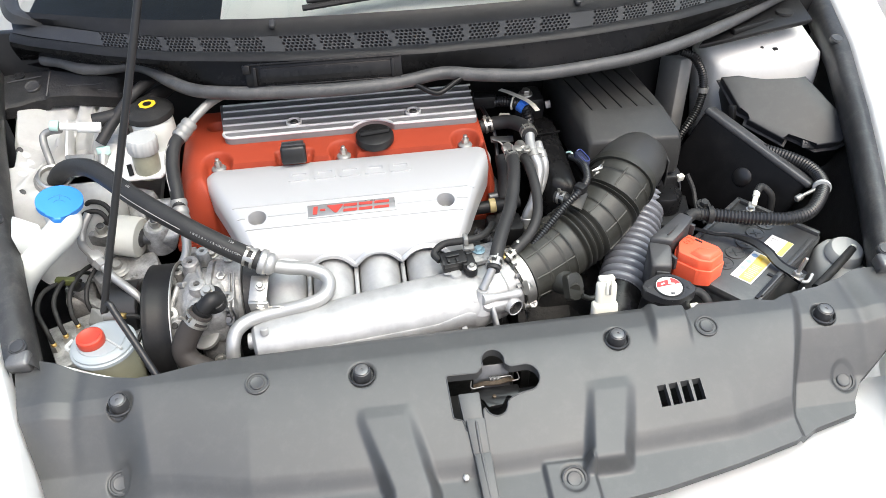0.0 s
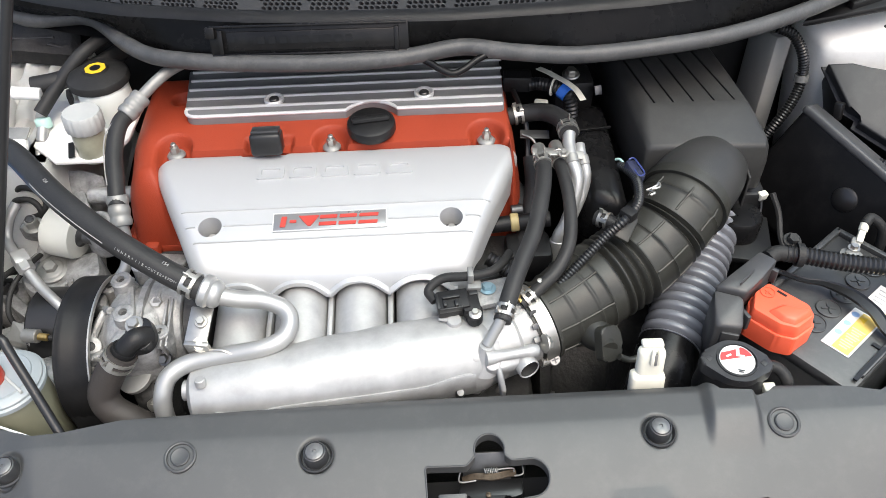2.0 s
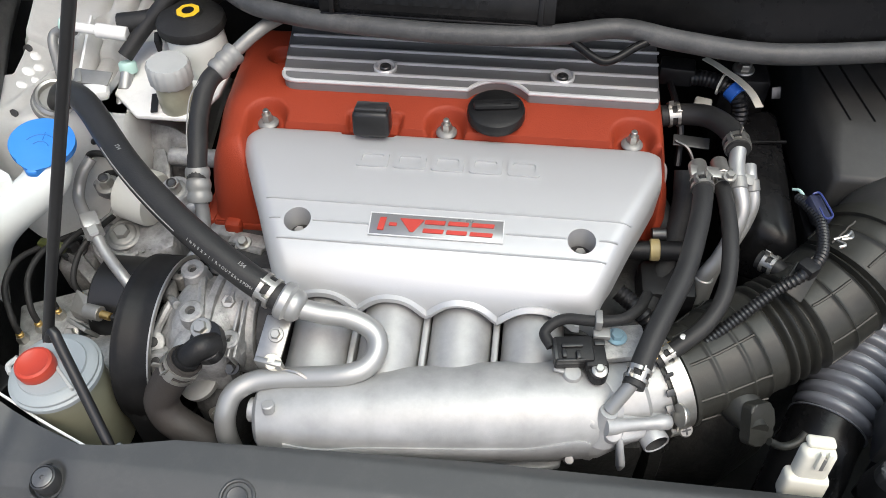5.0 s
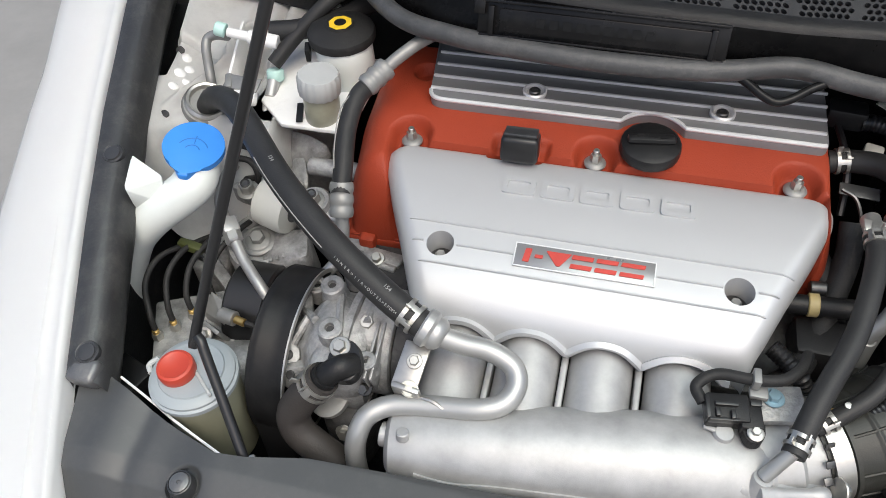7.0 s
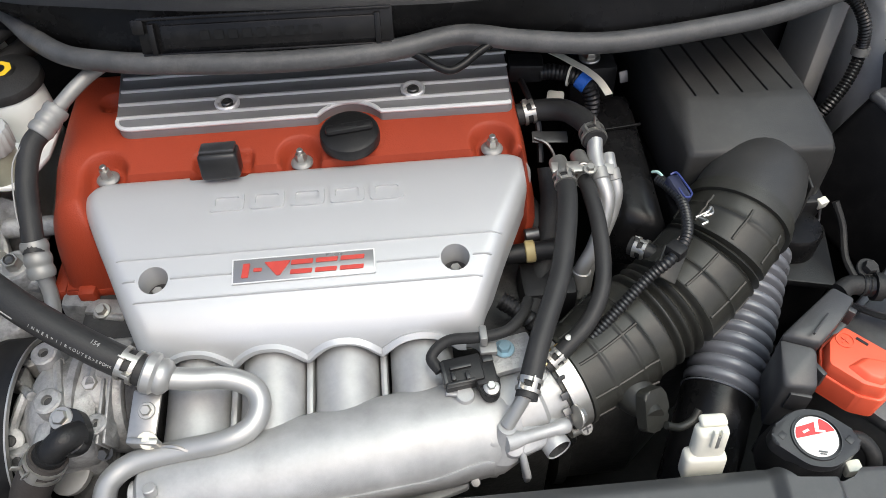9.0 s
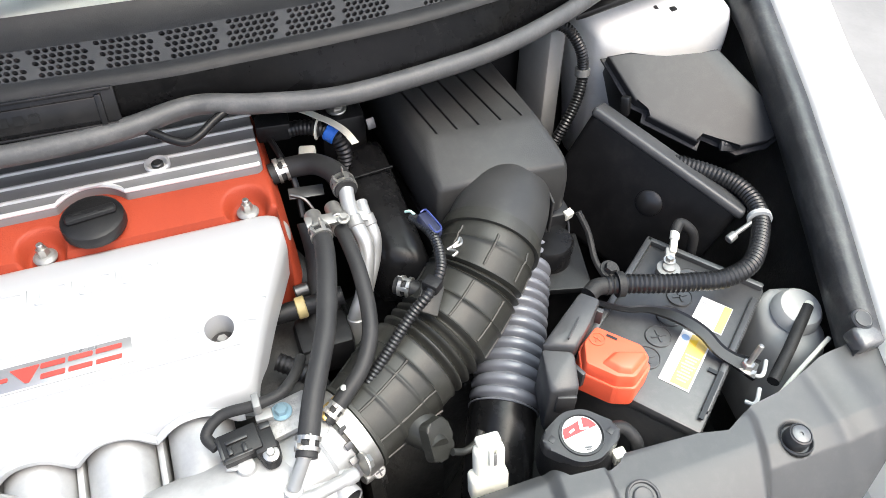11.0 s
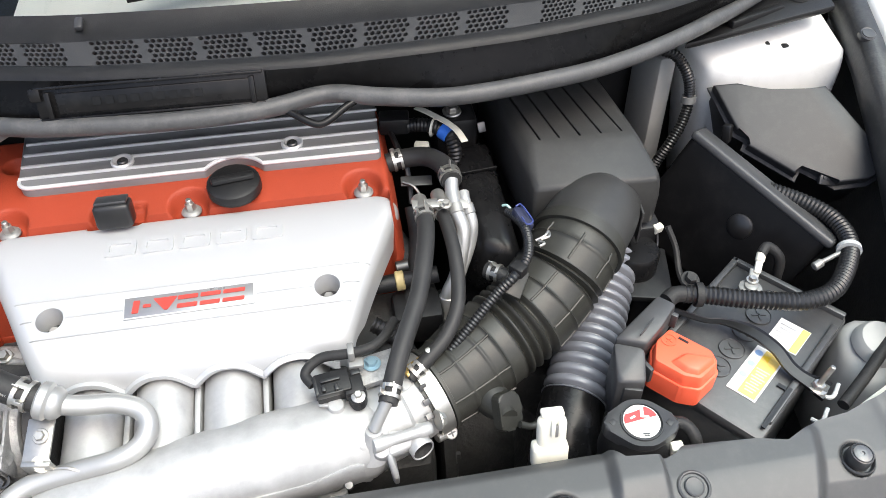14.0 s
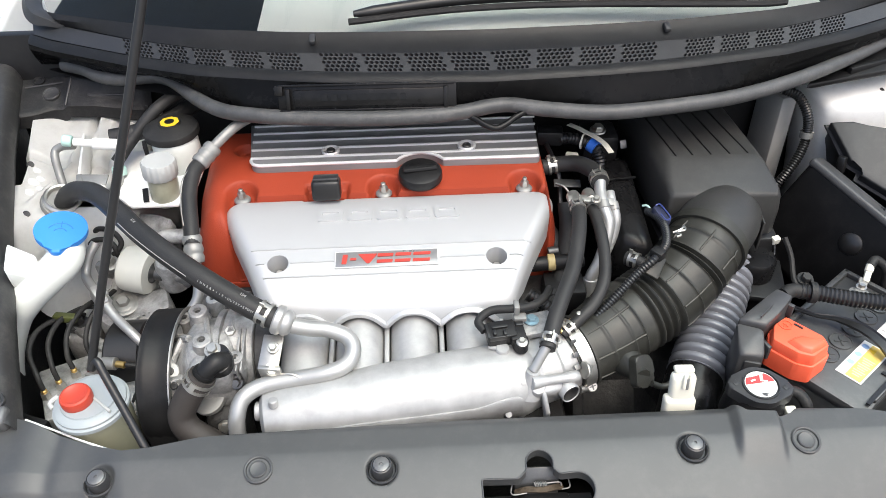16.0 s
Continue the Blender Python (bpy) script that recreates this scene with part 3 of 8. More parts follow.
# ---- cowl, seal and windscreen ----
SEAL = [(-0.687, 0.668, 0.952), (-0.65, 0.648, 0.953), (-0.615, 0.620, 0.953), (-0.584, 0.609, 0.953), (-0.552, 0.610, 0.953), (-0.525, 0.612, 0.953), (-0.503, 0.601, 0.953), (-0.480, 0.579, 0.952), (-0.438, 0.528, 0.952), (-0.397, 0.494, 0.952), (-0.35, 0.478, 0.952), (-0.30, 0.468, 0.952), (-0.19, 0.457, 0.952), (-0.10, 0.458, 0.952), (-0.05, 0.464, 0.953), (0.012, 0.477, 0.955), (0.075, 0.462, 0.953), (0.16, 0.449, 0.952), (0.27, 0.462, 0.952), (0.36, 0.483, 0.952), (0.46, 0.525, 0.953), (0.57, 0.586, 0.955), (0.69, 0.665, 0.957), (0.73, 0.69, 0.958)]
CX = [0.0, 0.15, 0.25, 0.30, 0.44, 0.555, 0.69, 0.76]
G_BOT = [0.496, 0.503, 0.512, 0.520, 0.549, 0.592, 0.655, 0.70]
G_TOP = [0.534, 0.539, 0.549, 0.552, 0.580, 0.623, 0.690, 0.735]
G_UP = [0.570, 0.574, 0.580, 0.585, 0.607, 0.640, 0.690, 0.745]


def cowl_profile(x):
    a = abs(x)
    ys = lin(x, [p[0] for p in SEAL], [p[1] for p in SEAL])
    yb, yt, yu = lin(a, CX, G_BOT), lin(a, CX, G_TOP), lin(a, CX, G_UP)
    return ys, yb, yt, yu


def cowl_face(x):
    ys, yb, yt, yu = cowl_profile(x)
    return [(x, ys + 0.020, 0.934), (x, ys + 0.014, 0.946), (x, 0.5 * (ys + 0.010) + 0.5 * (yb - 0.020), 0.966), (x, yb - 0.019, 0.984), (x, yb - 0.0165, 0.991)]


cowl = thing("cowl_panel", (0, 0.52, 0.95), "black plastic windscreen cowl with perforated air intake", "cowl")
XS = np.linspace(-0.73, 0.73, 90)
part("front_face", sheet(XS, cowl_face, 0.002), M_COWL, cowl, "smooth black cowl face with dried dirt streaks")
part("grille_border", sheet(XS, lambda x: [(x, cowl_profile(x)[1] - 0.0165, 0.9905), (x, cowl_profile(x)[1] - 0.0135, 0.9955), (x, cowl_profile(x)[1] - 0.007, 0.9985), (x, cowl_profile(x)[1], 1.0)], 0.002), M_COWLTOP, cowl, "smooth border below the air holes")
part("upper_lip", sheet(XS, lambda x: [(x, cowl_profile(x)[2], 1.012), (x, cowl_profile(x)[3] - 0.008, 1.024), (x, cowl_profile(x)[3] - 0.002, 1.031), (x, cowl_profile(x)[3] + 0.006, 1.026), (x, cowl_profile(x)[3] + 0.02, 1.0)], 0.002), M_COWLTOP, cowl)


def grille_point(x, v):
    yb, yt = cowl_profile(x)[1:3]
    lean = 0.011 * math.tanh((x - 0.04) / 0.04)
    return Vector((x + lean * (v - 0.5), yb + (yt - yb) * v, 1.0 + 0.012 * v))


def grille_block(x0, x1, rows, cols):
    """A block of round holes in staggered rows, each hole with walls."""
    bm = bmesh.new()
    dv = 1.0 / rows
    w = (x1 - x0) / (cols + 0.5)

    def quad(xa, xb, va, vb):
        bm.faces.new([bm.verts.new(grille_point(*p)) for p in ((xa, va), (xb, va), (xb, vb), (xa, vb))])
    for r in range(rows):
        va, vb = r * dv, (r + 1) * dv
        off = w * 0.5 if r % 2 else 0.0
        if off:
            quad(x0, x0 + off, va, vb)
        else:
            quad(x1 - w * 0.5, x1, va, vb)
        for c in range(cols):
            xa = x0 + off + c * w
            cx, cv = xa + w / 2, (va + vb) / 2
            outer, inner, deep = [], [], []
            for k in range(8):
                a = k * math.pi / 4
                m = max(abs(math.cos(a)), abs(math.sin(a)))
                q = 0.5 / m
                outer.append(bm.verts.new(grille_point(cx + w * q * math.cos(a), cv + dv * q * math.sin(a))))
                p = grille_point(cx + w * 0.41 * math.cos(a), cv + dv * 0.42 * math.sin(a))
                inner.append(bm.verts.new(p))
                deep.append(bm.verts.new(p + Vector((0, 0.001, -0.004))))
            for k in range(8):
                j = (k + 1) % 8
                bm.faces.new((outer[k], outer[j], inner[j], inner[k]))
                bm.faces.new((inner[k], inner[j], deep[j], deep[k]))
    return bm


blocks = [(-0.560 + i * 0.0575, -0.560 + i * 0.0575 + 0.050) for i in range(5)] + [(-0.252 + i * 0.0625, -0.252 + i * 0.0625 + 0.056) for i in range(8)] + [(0.282 + i * 0.0565, 0.282 + i * 0.0565 + 0.049) for i in range(5)]
edge = -0.73
for x0, x1 in blocks + [(0.73, 0.73)]:
    xs = np.linspace(edge, x0, 6)
    part("grille_bar", sheet(xs, lambda x: [grille_point(x, 0), grille_point(x, 0.5), grille_point(x, 1.0)]), M_COWLTOP, cowl)
    if x1 > x0:
        part("perforated_grille", grille_block(x0, x1, 5, 7), M_COWLTOP, cowl, "block of small round air holes")
    edge = x1
for px in (-0.265, 0.262):
    yu = lin(abs(px), CX, G_UP)
    part("clip_tab", box((px, yu - 0.016, 1.026), (0.010, 0.018, 0.008), 0.003, (18, 0, 0)), M_COWLTOP, cowl, "small moulded tab")
single("cowl_chamber", sheet(XS, lambda x: [(x, cowl_profile(x)[1] + 0.004, 0.94), (x, cowl_profile(x)[2] + 0.03, 0.95), (x, cowl_profile(x)[3] + 0.02, 1.0)], 0.002), M_GLOSSBLK, "dark chamber below the cowl grille", "cowl chamber", "structure")

# label recess cover on the cowl face
cover = thing("cabin_filter_hatch", (-0.19, 0.47, 0.965), "shiny black plastic hatch clipped to the cowl face", "hatch")
HM = pose(-0.185, 0.4745, 0.976, 70, 0, -1.5)
for nm, c, s, bv in (("frame", (0, 0, 0), (0.255, 0.040, 0.004), 0.002), ("lid", (0.004, 0.001, 0.005), (0.215, 0.024, 0.004), 0.0015)):
    bm = box(c, s, bv)
    bmesh.ops.transform(bm, matrix=HM, verts=bm.verts)
    part(nm, bm, M_COWL, cover)
for c, s in (((0, 0.019, 0.003), (0.25, 0.003, 0.006)), ((0.0, -0.016, 0.003), (0.25, 0.003, 0.006)), ((-0.112, 0, 0.005), (0.006, 0.03, 0.007)), ((0.112, 0, 0.005), (0.006, 0.03, 0.007)), ((-0.125, 0.012, 0.003), (0.012, 0.014, 0.008))):
    bm = box(c, s, 0.001)
    bmesh.ops.transform(bm, matrix=HM, verts=bm.verts)
    part("rib", bm, M_COWL, cover)
for i in range(9):
    bm = box((-0.06 + i * 0.014, 0.002, 0.0078), (0.009, 0.009, 0.0006))
    bmesh.ops.transform(bm, matrix=HM, verts=bm.verts)
    part("marking_bar", bm, M_COWL, cover, "moulded marking")

seal = thing("bonnet_seal", (0, 0.46, 0.95), "grey-black rubber weather seal along the cowl edge", "weather seal")
part("bulb", sweep(smooth_path(SEAL, 10), lambda s: 0.0110, 12), M_SEAL, seal)
part("base_strip", sweep([p + Vector((0, 0.012, -0.010)) for p in smooth_path(SEAL, 10)], lambda s: 1.0, section=[(-0.011, -0.003), (0.011, -0.003), (0.013, 0.004), (-0.013, 0.004)]), M_PLASTIC, seal)
part("drain_tongue", tube([(-0.052, 0.468, 0.950), (-0.034, 0.459, 0.945), (-0.017, 0.448, 0.939), (-0.003, 0.4435, 0.936), (0.011, 0.448, 0.939), (0.028, 0.459, 0.945), (0.046, 0.468, 0.950)], 0.0046, 10, 12), M_COWL, seal, "moulded rubber drain lobe")

single("dashboard", sheet(np.linspace(-0.72, 0.72, 20), lambda x: [(x, lin(abs(x), CX, G_UP) + 0.03 + 0.1 * k, 1.000 + 0.012 * k) for k in range(9)], 0.003), M_PLASTIC, "dark dashboard behind the windscreen", "dashboard", "structure")
# Added white sheet that stands in for a bright reflection in the glass.
single("reflection_sheet", sheet(np.linspace(-0.362, 0.55, 14), lambda x: [(x, lin(abs(x), CX, G_UP) + 0.045 + 0.06 * k, 1.006 + 0.0072 * k) for k in range(9)], 0.001), M_WHITELBL, "white sheet added behind glass as the windscreen's bright reflection", "paper sheet")
single("windscreen", sheet(np.linspace(-0.72, 0.72, 40), lambda x: [(x, lin(abs(x), CX, G_UP) + 0.005 + 0.86 * k / 6, 1.018 + 0.27 * k / 6) for k in range(7)], 0.004), M_GLASS, "dark tinted windscreen glass above the cowl", "windscreen", "structure")

wiper = thing("windscreen_wiper", (-0.2, 0.68, 1.04), "black windscreen wiper resting on the glass", "wiper")
part("blade", sweep(smooth_path([(-0.213, 0.600, 1.036), (-0.055, 0.628, 1.038), (0.12, 0.632, 1.039), (0.395, 0.612, 1.038), (0.46, 0.62, 1.036)], 10), lambda s: 0.0055, 8), M_RUBBER, wiper, "rubber wiper blade")
part("spine", sweep(smooth_path([(-0.205, 0.608, 1.045), (-0.055, 0.637, 1.049), (0.12, 0.641, 1.050), (0.395, 0.621, 1.047)], 10), lambda s: 0.0085 * (0.55 + 0.45 * smoothstep(0, 0.03, s)), 10), M_GLOSSBLK, wiper, "glossy black wiper spine")
part("arm", sweep(smooth_path([(0.06, 0.634, 1.060), (0.20, 0.636, 1.062), (0.42, 0.622, 1.056), (0.56, 0.640, 1.045)], 8), lambda s: 0.0085, 8), M_GLOSSBLK, wiper, "black wiper arm")
part("arm_joint", box((0.12, 0.634, 1.060), (0.06, 0.016, 0.012), 0.004, (0, 0, 0)), M_GLOSSBLK, wiper, "black hinge block")

part("corner_trim", sweep(smooth_path([(-0.672, 0.684, 1.012), (-0.692, 0.688, 1.022), (-0.716, 0.706, 1.031), (-0.735, 0.765, 1.048), (-0.765, 0.90, 1.085), (-0.80, 1.10, 1.15)], 8), lambda s: min(1.0, 0.25 + s / 0.05), section=[(-0.020, -0.012), (0.004, -0.010), (0.009, -0.002), (0.006, 0.005), (-0.004, 0.008), (-0.016, 0.004)]), M_COWLTOP, cowl, "black corner trim beside the glass")

# propped bonnet overhead
bonnet = single("bonnet", sheet(np.linspace(-0.68, 0.68, 30), lambda x: [(x, 0.70 - 0.26 * k / 12 + 0.03 * math.sin(math.pi * k / 12) + 0.1 * x * x, 1.17 + 0.82 * k / 12 - 0.08 * x * x) for k in range(13)], 0.02), M_BAYWHITE, "white car bonnet propped up over the engine", "bonnet", "structure")


# ---- engine top ----
head = thing("valve_cover", (-0.17, 0.46, 0.74), "red crinkle-painted engine valve cover", "valve cover")
BOLTS = [(-0.377, 0.417), (-0.169, 0.420), (0.039, 0.419)]


def red_left(y):
    return lin(y, [0.345, 0.38, 0.446, 0.52, 0.60], [-0.441, -0.448, -0.456, -0.461, -0.464])


def red_z(x, y):
    z = 0.865 - 0.010 * smoothstep(0.46, 0.39, y)
    d = min(1.0, max(0.0, (x - red_left(y)) / 0.046))
    z -= 0.105 * (1 - math.sqrt(max(0.0, 1 - (1 - d) ** 2.3)))
    z -= 0.10 * (1 - math.sqrt(max(0.0, 1 - (1 - min(1.0, (y - 0.345) / 0.045)) ** 2.4)))
    z -= 0.045 * (1 - smoothstep(-0.004, 0.012, 0.080 - x))
    z -= 0.03 * smoothstep(0.575, 0.60, y)
    z -= 0.035 * (1 - smoothstep(0.403, 0.410, y)) * smoothstep(-0.392, -0.384, x) * (1 - smoothstep(0.062, 0.070, x))
    if z > 0.82:
        for bx, by in BOLTS:
            q = math.hypot(x - bx, (y - by) * (1.0 if y > by else 0.35))
            z -= 0.019 * (1 - smoothstep(0.016, 0.026, q))
    q = math.hypot(x + 0.385, y - 0.525)
    z -= 0.014 * (1 - smoothstep(0.012, 0.018, q))
    z -= 0.010 * smoothstep(-0.285, -0.278, x) * (1 - smoothstep(-0.224, -0.217, x)) * (1 - smoothstep(0.424, 0.432, y))
    return max(z, 0.752)


def red_row(u):
    out = []
    for k in np.concatenate([0.2 * np.linspace(0, 1, 34, endpoint=False) ** 1.5, np.linspace(0.2, 1, 90)]):
        y = 0.345 + 0.255 * k
        x = red_left(y) + (0.080 - red_left(y)) * u
        out.append((x, y, red_z(x, y)))
    return out


part("cover_body", skirt(sheet(np.concatenate([0.1 * np.linspace(0, 1, 26, endpoint=False) ** 1.6, np.linspace(0.1, 1, 180)]), red_row), 0.012), M_RED, head, angle=60)
part("gasket_rail", merge(box((-0.19, 0.352, 0.742), (0.51, 0.018, 0.016), 0.004), box((-0.452, 0.47, 0.742), (0.016, 0.25, 0.016), 0.004)), M_RED, head)
for lx, ly in ((-0.418, 0.342), (-0.455, 0.42)):
    part("rail_lug", box((lx, ly, 0.747), (0.020, 0.018, 0.020), 0.005), M_RED, head, "bolting lug on the cover's rim")
for bx, by in BOLTS:
    part("washer", lathe([(0.0118, 0), (0.0122, 0.002), (0.0102, 0.0045), (0.008, 0.0055), (0.006, 0.0055)], (bx, by, 0.845), (0, 0, 1), 28), M_DULLSTEEL, head, "domed grey washer")
    part("cover_nut", merge(lathe([(0.0062, 0), (0.0062, 0.008), (0.0055, 0.0095)], (bx, by, 0.8500), (0, 0, 1), 6), lathe([(0.0036, 0), (0.0036, 0.006), (0.0028, 0.007)], (bx, by, 0.8585), (0, 0, 1), 16)), M_STEEL, head, "zinc cap nut")
for bx in (-0.345, -0.33, -0.16, 0.05):
    hexbolt(head, "stud", (bx, 0.585, 0.852), (0, 0, 1), 0.005, 0.014, M_STEEL)

# grooved coil cover plate
plate = thing("coil_cover_plate", (-0.15, 0.5, 0.87), "brushed grey coil cover plate with bright ribs", "coil cover")
notch = [(-0.114 + 0.041 * math.cos(a), 0.437 + 0.041 * math.sin(a)) for a in np.linspace(math.radians(148), math.radians(32), 14)]
front = rounded([(-0.384, 0.580), (-0.366, 0.458), (-0.28, 0.458)], 0.016)[6:12]
outline = [(-0.384, 0.580)] + front + notch + [(0.062, 0.457), (0.067, 0.462), (0.070, 0.580)]
part("plate_body", prism(outline, 0.862, 0.8775, 0.0022), M_BRUSHED, plate, angle=30)
lipline = [Vector((x, y + 0.0018, 0.8768)) for x, y in front + notch + [(0.060, 0.457), (0.064, 0.458)]]
part("bright_front_edge", sweep(lipline, lambda s: 0.0026, 8), M_POLISH, plate, "polished front edge")
for i, y in enumerate((0.4775, 0.501, 0.525, 0.549, 0.572)):
    bm = box((-0.152, y, 0.8788), (0.434 + 0.004 * i, 0.0036, 0.0036), 0.0010)
    part("bright_rib", bm, M_POLISH, plate, "polished raised rib")
for bx in (-0.249, -0.042):
    part("bolt_cup", lathe([(0.0135, 0), (0.0140, 0.004), (0.0125, 0.0055), (0.0105, 0.005), (0.0095, 0.001), (0.0, 0.001)], (bx, 0.490, 0.8775), (0, 0, 1), 28), M_POLISH, plate, "bright dished bolt seat")
    part("cap_bolt", lathe([(0.0066, 0), (0.0066, 0.003), (0.0055, 0.0042), (0.0030, 0.0042), (0.0028, 0.002), (0.0, 0.002)], (bx, 0.490, 0.8785), (0, 0, 1), 20), M_BOLTDARK, plate, "domed bolt head")

cap = thing("oil_filler_cap", (-0.114, 0.43, 0.862), "black oil filler cap with a moulded grip bar", "oil cap")
part("cap_body", lathe([(0.029, -0.004), (0.0320, 0.0), (0.0320, 0.008), (0.0312, 0.0115), (0.0275, 0.0138), (0.0, 0.0142)], (-0.114, 0.430, 0.866), (0, -0.06, 1), 48, 0.012, 24), M_PLASTIC, cap)
part("grip_bar", box((-0.114, 0.429, 0.8825), (0.051, 0.013, 0.008), 0.004, (3, 0, 8)), M_PLASTIC, cap)
for i in range(3):
    part("marking_bar", box((-0.126 + i * 0.012, 0.429, 0.8867), (0.008, 0.004, 0.0006), 0, (3, 0, 8)), M_PLASTIC, cap, "moulded marking")

plug = thing("cam_sensor_cap", (-0.251, 0.402, 0.855), "square black plastic plug on the valve cover", "plug cap")
part("cap_body", box((-0.250, 0.404, 0.870), (0.041, 0.027, 0.030), 0.005, (-14, 0, 1), 3), M_GLOSSBLK, plug)
part("cap_top", box((-0.250, 0.409, 0.8858), (0.036, 0.020, 0.004), 0.0015, (-14, 0, 1)), M_CLIP, plug)

# silver plastic cover
MID = -0.1605
WIDE_Y = [0.200, 0.225, 0.25, 0.294, 0.33, 0.36, 0.380, 0.392, 0.400, 0.406, 0.4095, 0.411]
WIDE_X = [0.160, 0.168, 0.179, 0.1985, 0.2155, 0.2290, 0.2370, 0.2385, 0.2355, 0.229, 0.220, 0.206]
PROF_Y = [0.2095, 0.2105, 0.2135, 0.219, 0.229, 0.245, 0.27, 0.30, 0.345, 0.385, 0.400, 0.4075, 0.411]
PROF_Z = [0.780, 0.792, 0.803, 0.8125, 0.8222, 0.8312, 0.8390, 0.8448, 0.8502, 0.8525, 0.8515, 0.8475, 0.841]
ARCH = [-0.309, -0.238, -0.166, -0.094, -0.018]
BACK = 0.411


def arch(x):
    for a, b in zip(ARCH, ARCH[1:]):
        if a <= x <= b:
            q = (x - (a + b) / 2) / ((b - a) / 2)
            return 0.019 * (1 - abs(q) ** 2.4)
    return 0.0


def cover_z(x, y):
    d = max(0.0, flow(y, WIDE_Y, WIDE_X) - abs(x - MID))
    z = flow(y, PROF_Y, PROF_Z)
    if d < 0.020:
        z -= 0.020 * (1 - math.sqrt(max(0.0, 1 - (1 - d / 0.020) ** 2)))
    return z


US = np.concatenate([0.06 * np.linspace(0, 1, 14, endpoint=False) ** 1.6, np.linspace(0.06, 0.94, 120, endpoint=False), 1 - 0.06 * np.linspace(1, 0, 15) ** 1.6])


def front_y(x):
    """Where the cover's surface ends above the runners."""
    return flow(0.786 + arch(x), PROF_Z[:9], PROF_Y[:9])


def cover_rows(k):
    out = []
    for u in US:
        wide = flow(0.2095 + (BACK - 0.2095) * k, WIDE_Y, WIDE_X)
        x = MID + wide * (2 * u - 1)
        y0 = front_y(x)
        y = y0 + (BACK - y0) * k
        x = MID + flow(y, WIDE_Y, WIDE_X) * (2 * u - 1)
        out.append((x, y, cover_z(x, y)))
    return out


def shell(bm):
    """Closes the cover downwards: a thin front edge, deep sides and back."""
    r = bmesh.ops.extrude_face_region(bm, geom=bm.faces[:], use_keep_orig=True)
    for v in r["geom"]:
        if isinstance(v, bmesh.types.BMVert):
            v.co.z -= 0.007 + 0.020 * smoothstep(0.222, 0.26, v.co.y)
    return bm


ecover = thing("engine_cover", (-0.16, 0.3, 0.80), "satin silver plastic engine cover with scalloped front edge", "engine cover")
KS = np.concatenate([0.30 * np.linspace(0, 1, 34, endpoint=False) ** 1.5, np.linspace(0.30, 0.9, 26, endpoint=False), 1 - 0.1 * np.linspace(1, 0, 18) ** 1.5])
cv = part("cover_shell", shell(sheet(KS, cover_rows)), M_SILVER, ecover, angle=60)
cut(cv, prism(rounded([(-0.287, 0.399), (-0.226, 0.399), (-0.220, 0.43), (-0.293, 0.43)], 0.005, 4), 0.78, 0.90))
for hx, hy in ((-0.3085, 0.2755), (-0.0155, 0.2745)):
    cut(cv, lathe([(0.0142, 0), (0.0142, 0.2)], (hx, hy, 0.75), (0, 0, 1), 40))
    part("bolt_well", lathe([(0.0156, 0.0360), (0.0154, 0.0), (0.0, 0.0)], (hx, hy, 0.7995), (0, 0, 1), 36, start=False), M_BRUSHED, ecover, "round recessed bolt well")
    part("cover_bolt", merge(lathe([(0.0098, -0.012), (0.0098, 0.003), (0.006, 0.0045)], (hx, hy - 0.002, 0.8120), (0, 0, 1), 24), lathe([(0.0055, 0), (0.0055, 0.012), (0.0045, 0.013)], (hx, hy - 0.002, 0.814), (0, 0, 1), 6)), M_STEEL, ecover, "zinc hexagon bolt")
for pl in cv.data.polygons:
    pl.use_smooth = True
cv.data.set_sharp_from_angle(angle=radians(50))


def cover_at(x, y, up=0.0):
    """A point on the silver cover."""
    return Vector((x, y, cover_z(x, y) + up))


lip = [Vector((x, front_y(x) - 0.0022, 0.7855 + arch(x) - 0.003)) for x in np.linspace(-0.312, -0.012, 140)]
part("scalloped_lip", sweep(lip, lambda s: 1.0, section=[(-0.003, -0.0035), (0.003, -0.0035), (0.004, 0.0), (0.003, 0.003), (-0.003, 0.003), (-0.004, 0.0)]), M_SILVER, ecover, "rounded scalloped rim")
for y, a, b in ((0.2992, -0.347, 0.034), (0.2755, -0.338, -0.326), (0.2755, -0.292, -0.233), (0.2755, -0.092, -0.031), (0.2755, 0.002, 0.020), (0.2535, -0.326, 0.009)):
    line = [cover_at(x, y, 0.0001) for x in np.linspace(a, b, 30)]
    part("fine_rib", sweep(line, lambda s: 1.0, section=[(-0.0010, -0.001), (0.0010, -0.001), (0.0008, 0.0016), (-0.0008, 0.0016)]), M_SILVER, ecover)

def placed_on(bm, p, tilt):
    bmesh.ops.transform(bm, matrix=Matrix.Translation(p) @ pose(0, 0, 0, tilt, 0, 0), verts=bm.verts)
    return bm


def ring_plate(outer, inner, z0, z1):
    """A flat frame between two outlines of the same number of corners."""
    bm = bmesh.new()
    n = len(outer)
    loops = [[bm.verts.new((x, y, z)) for x, y in o] for o, z in ((outer, z0), (outer, z1), (inner, z1), (inner, z0))]
    for p, q in zip(loops, loops[1:]):
        for i in range(n):
            bm.faces.new((p[i], p[(i + 1) % n], q[(i + 1) % n], q[i]))
    return bm


def block_outline(w, h, lean, r):
    return rounded([(-w / 2 - lean, -h / 2), (w / 2 - lean, -h / 2), (w / 2 + lean, h / 2), (-w / 2 + lean, h / 2)], r, 3)


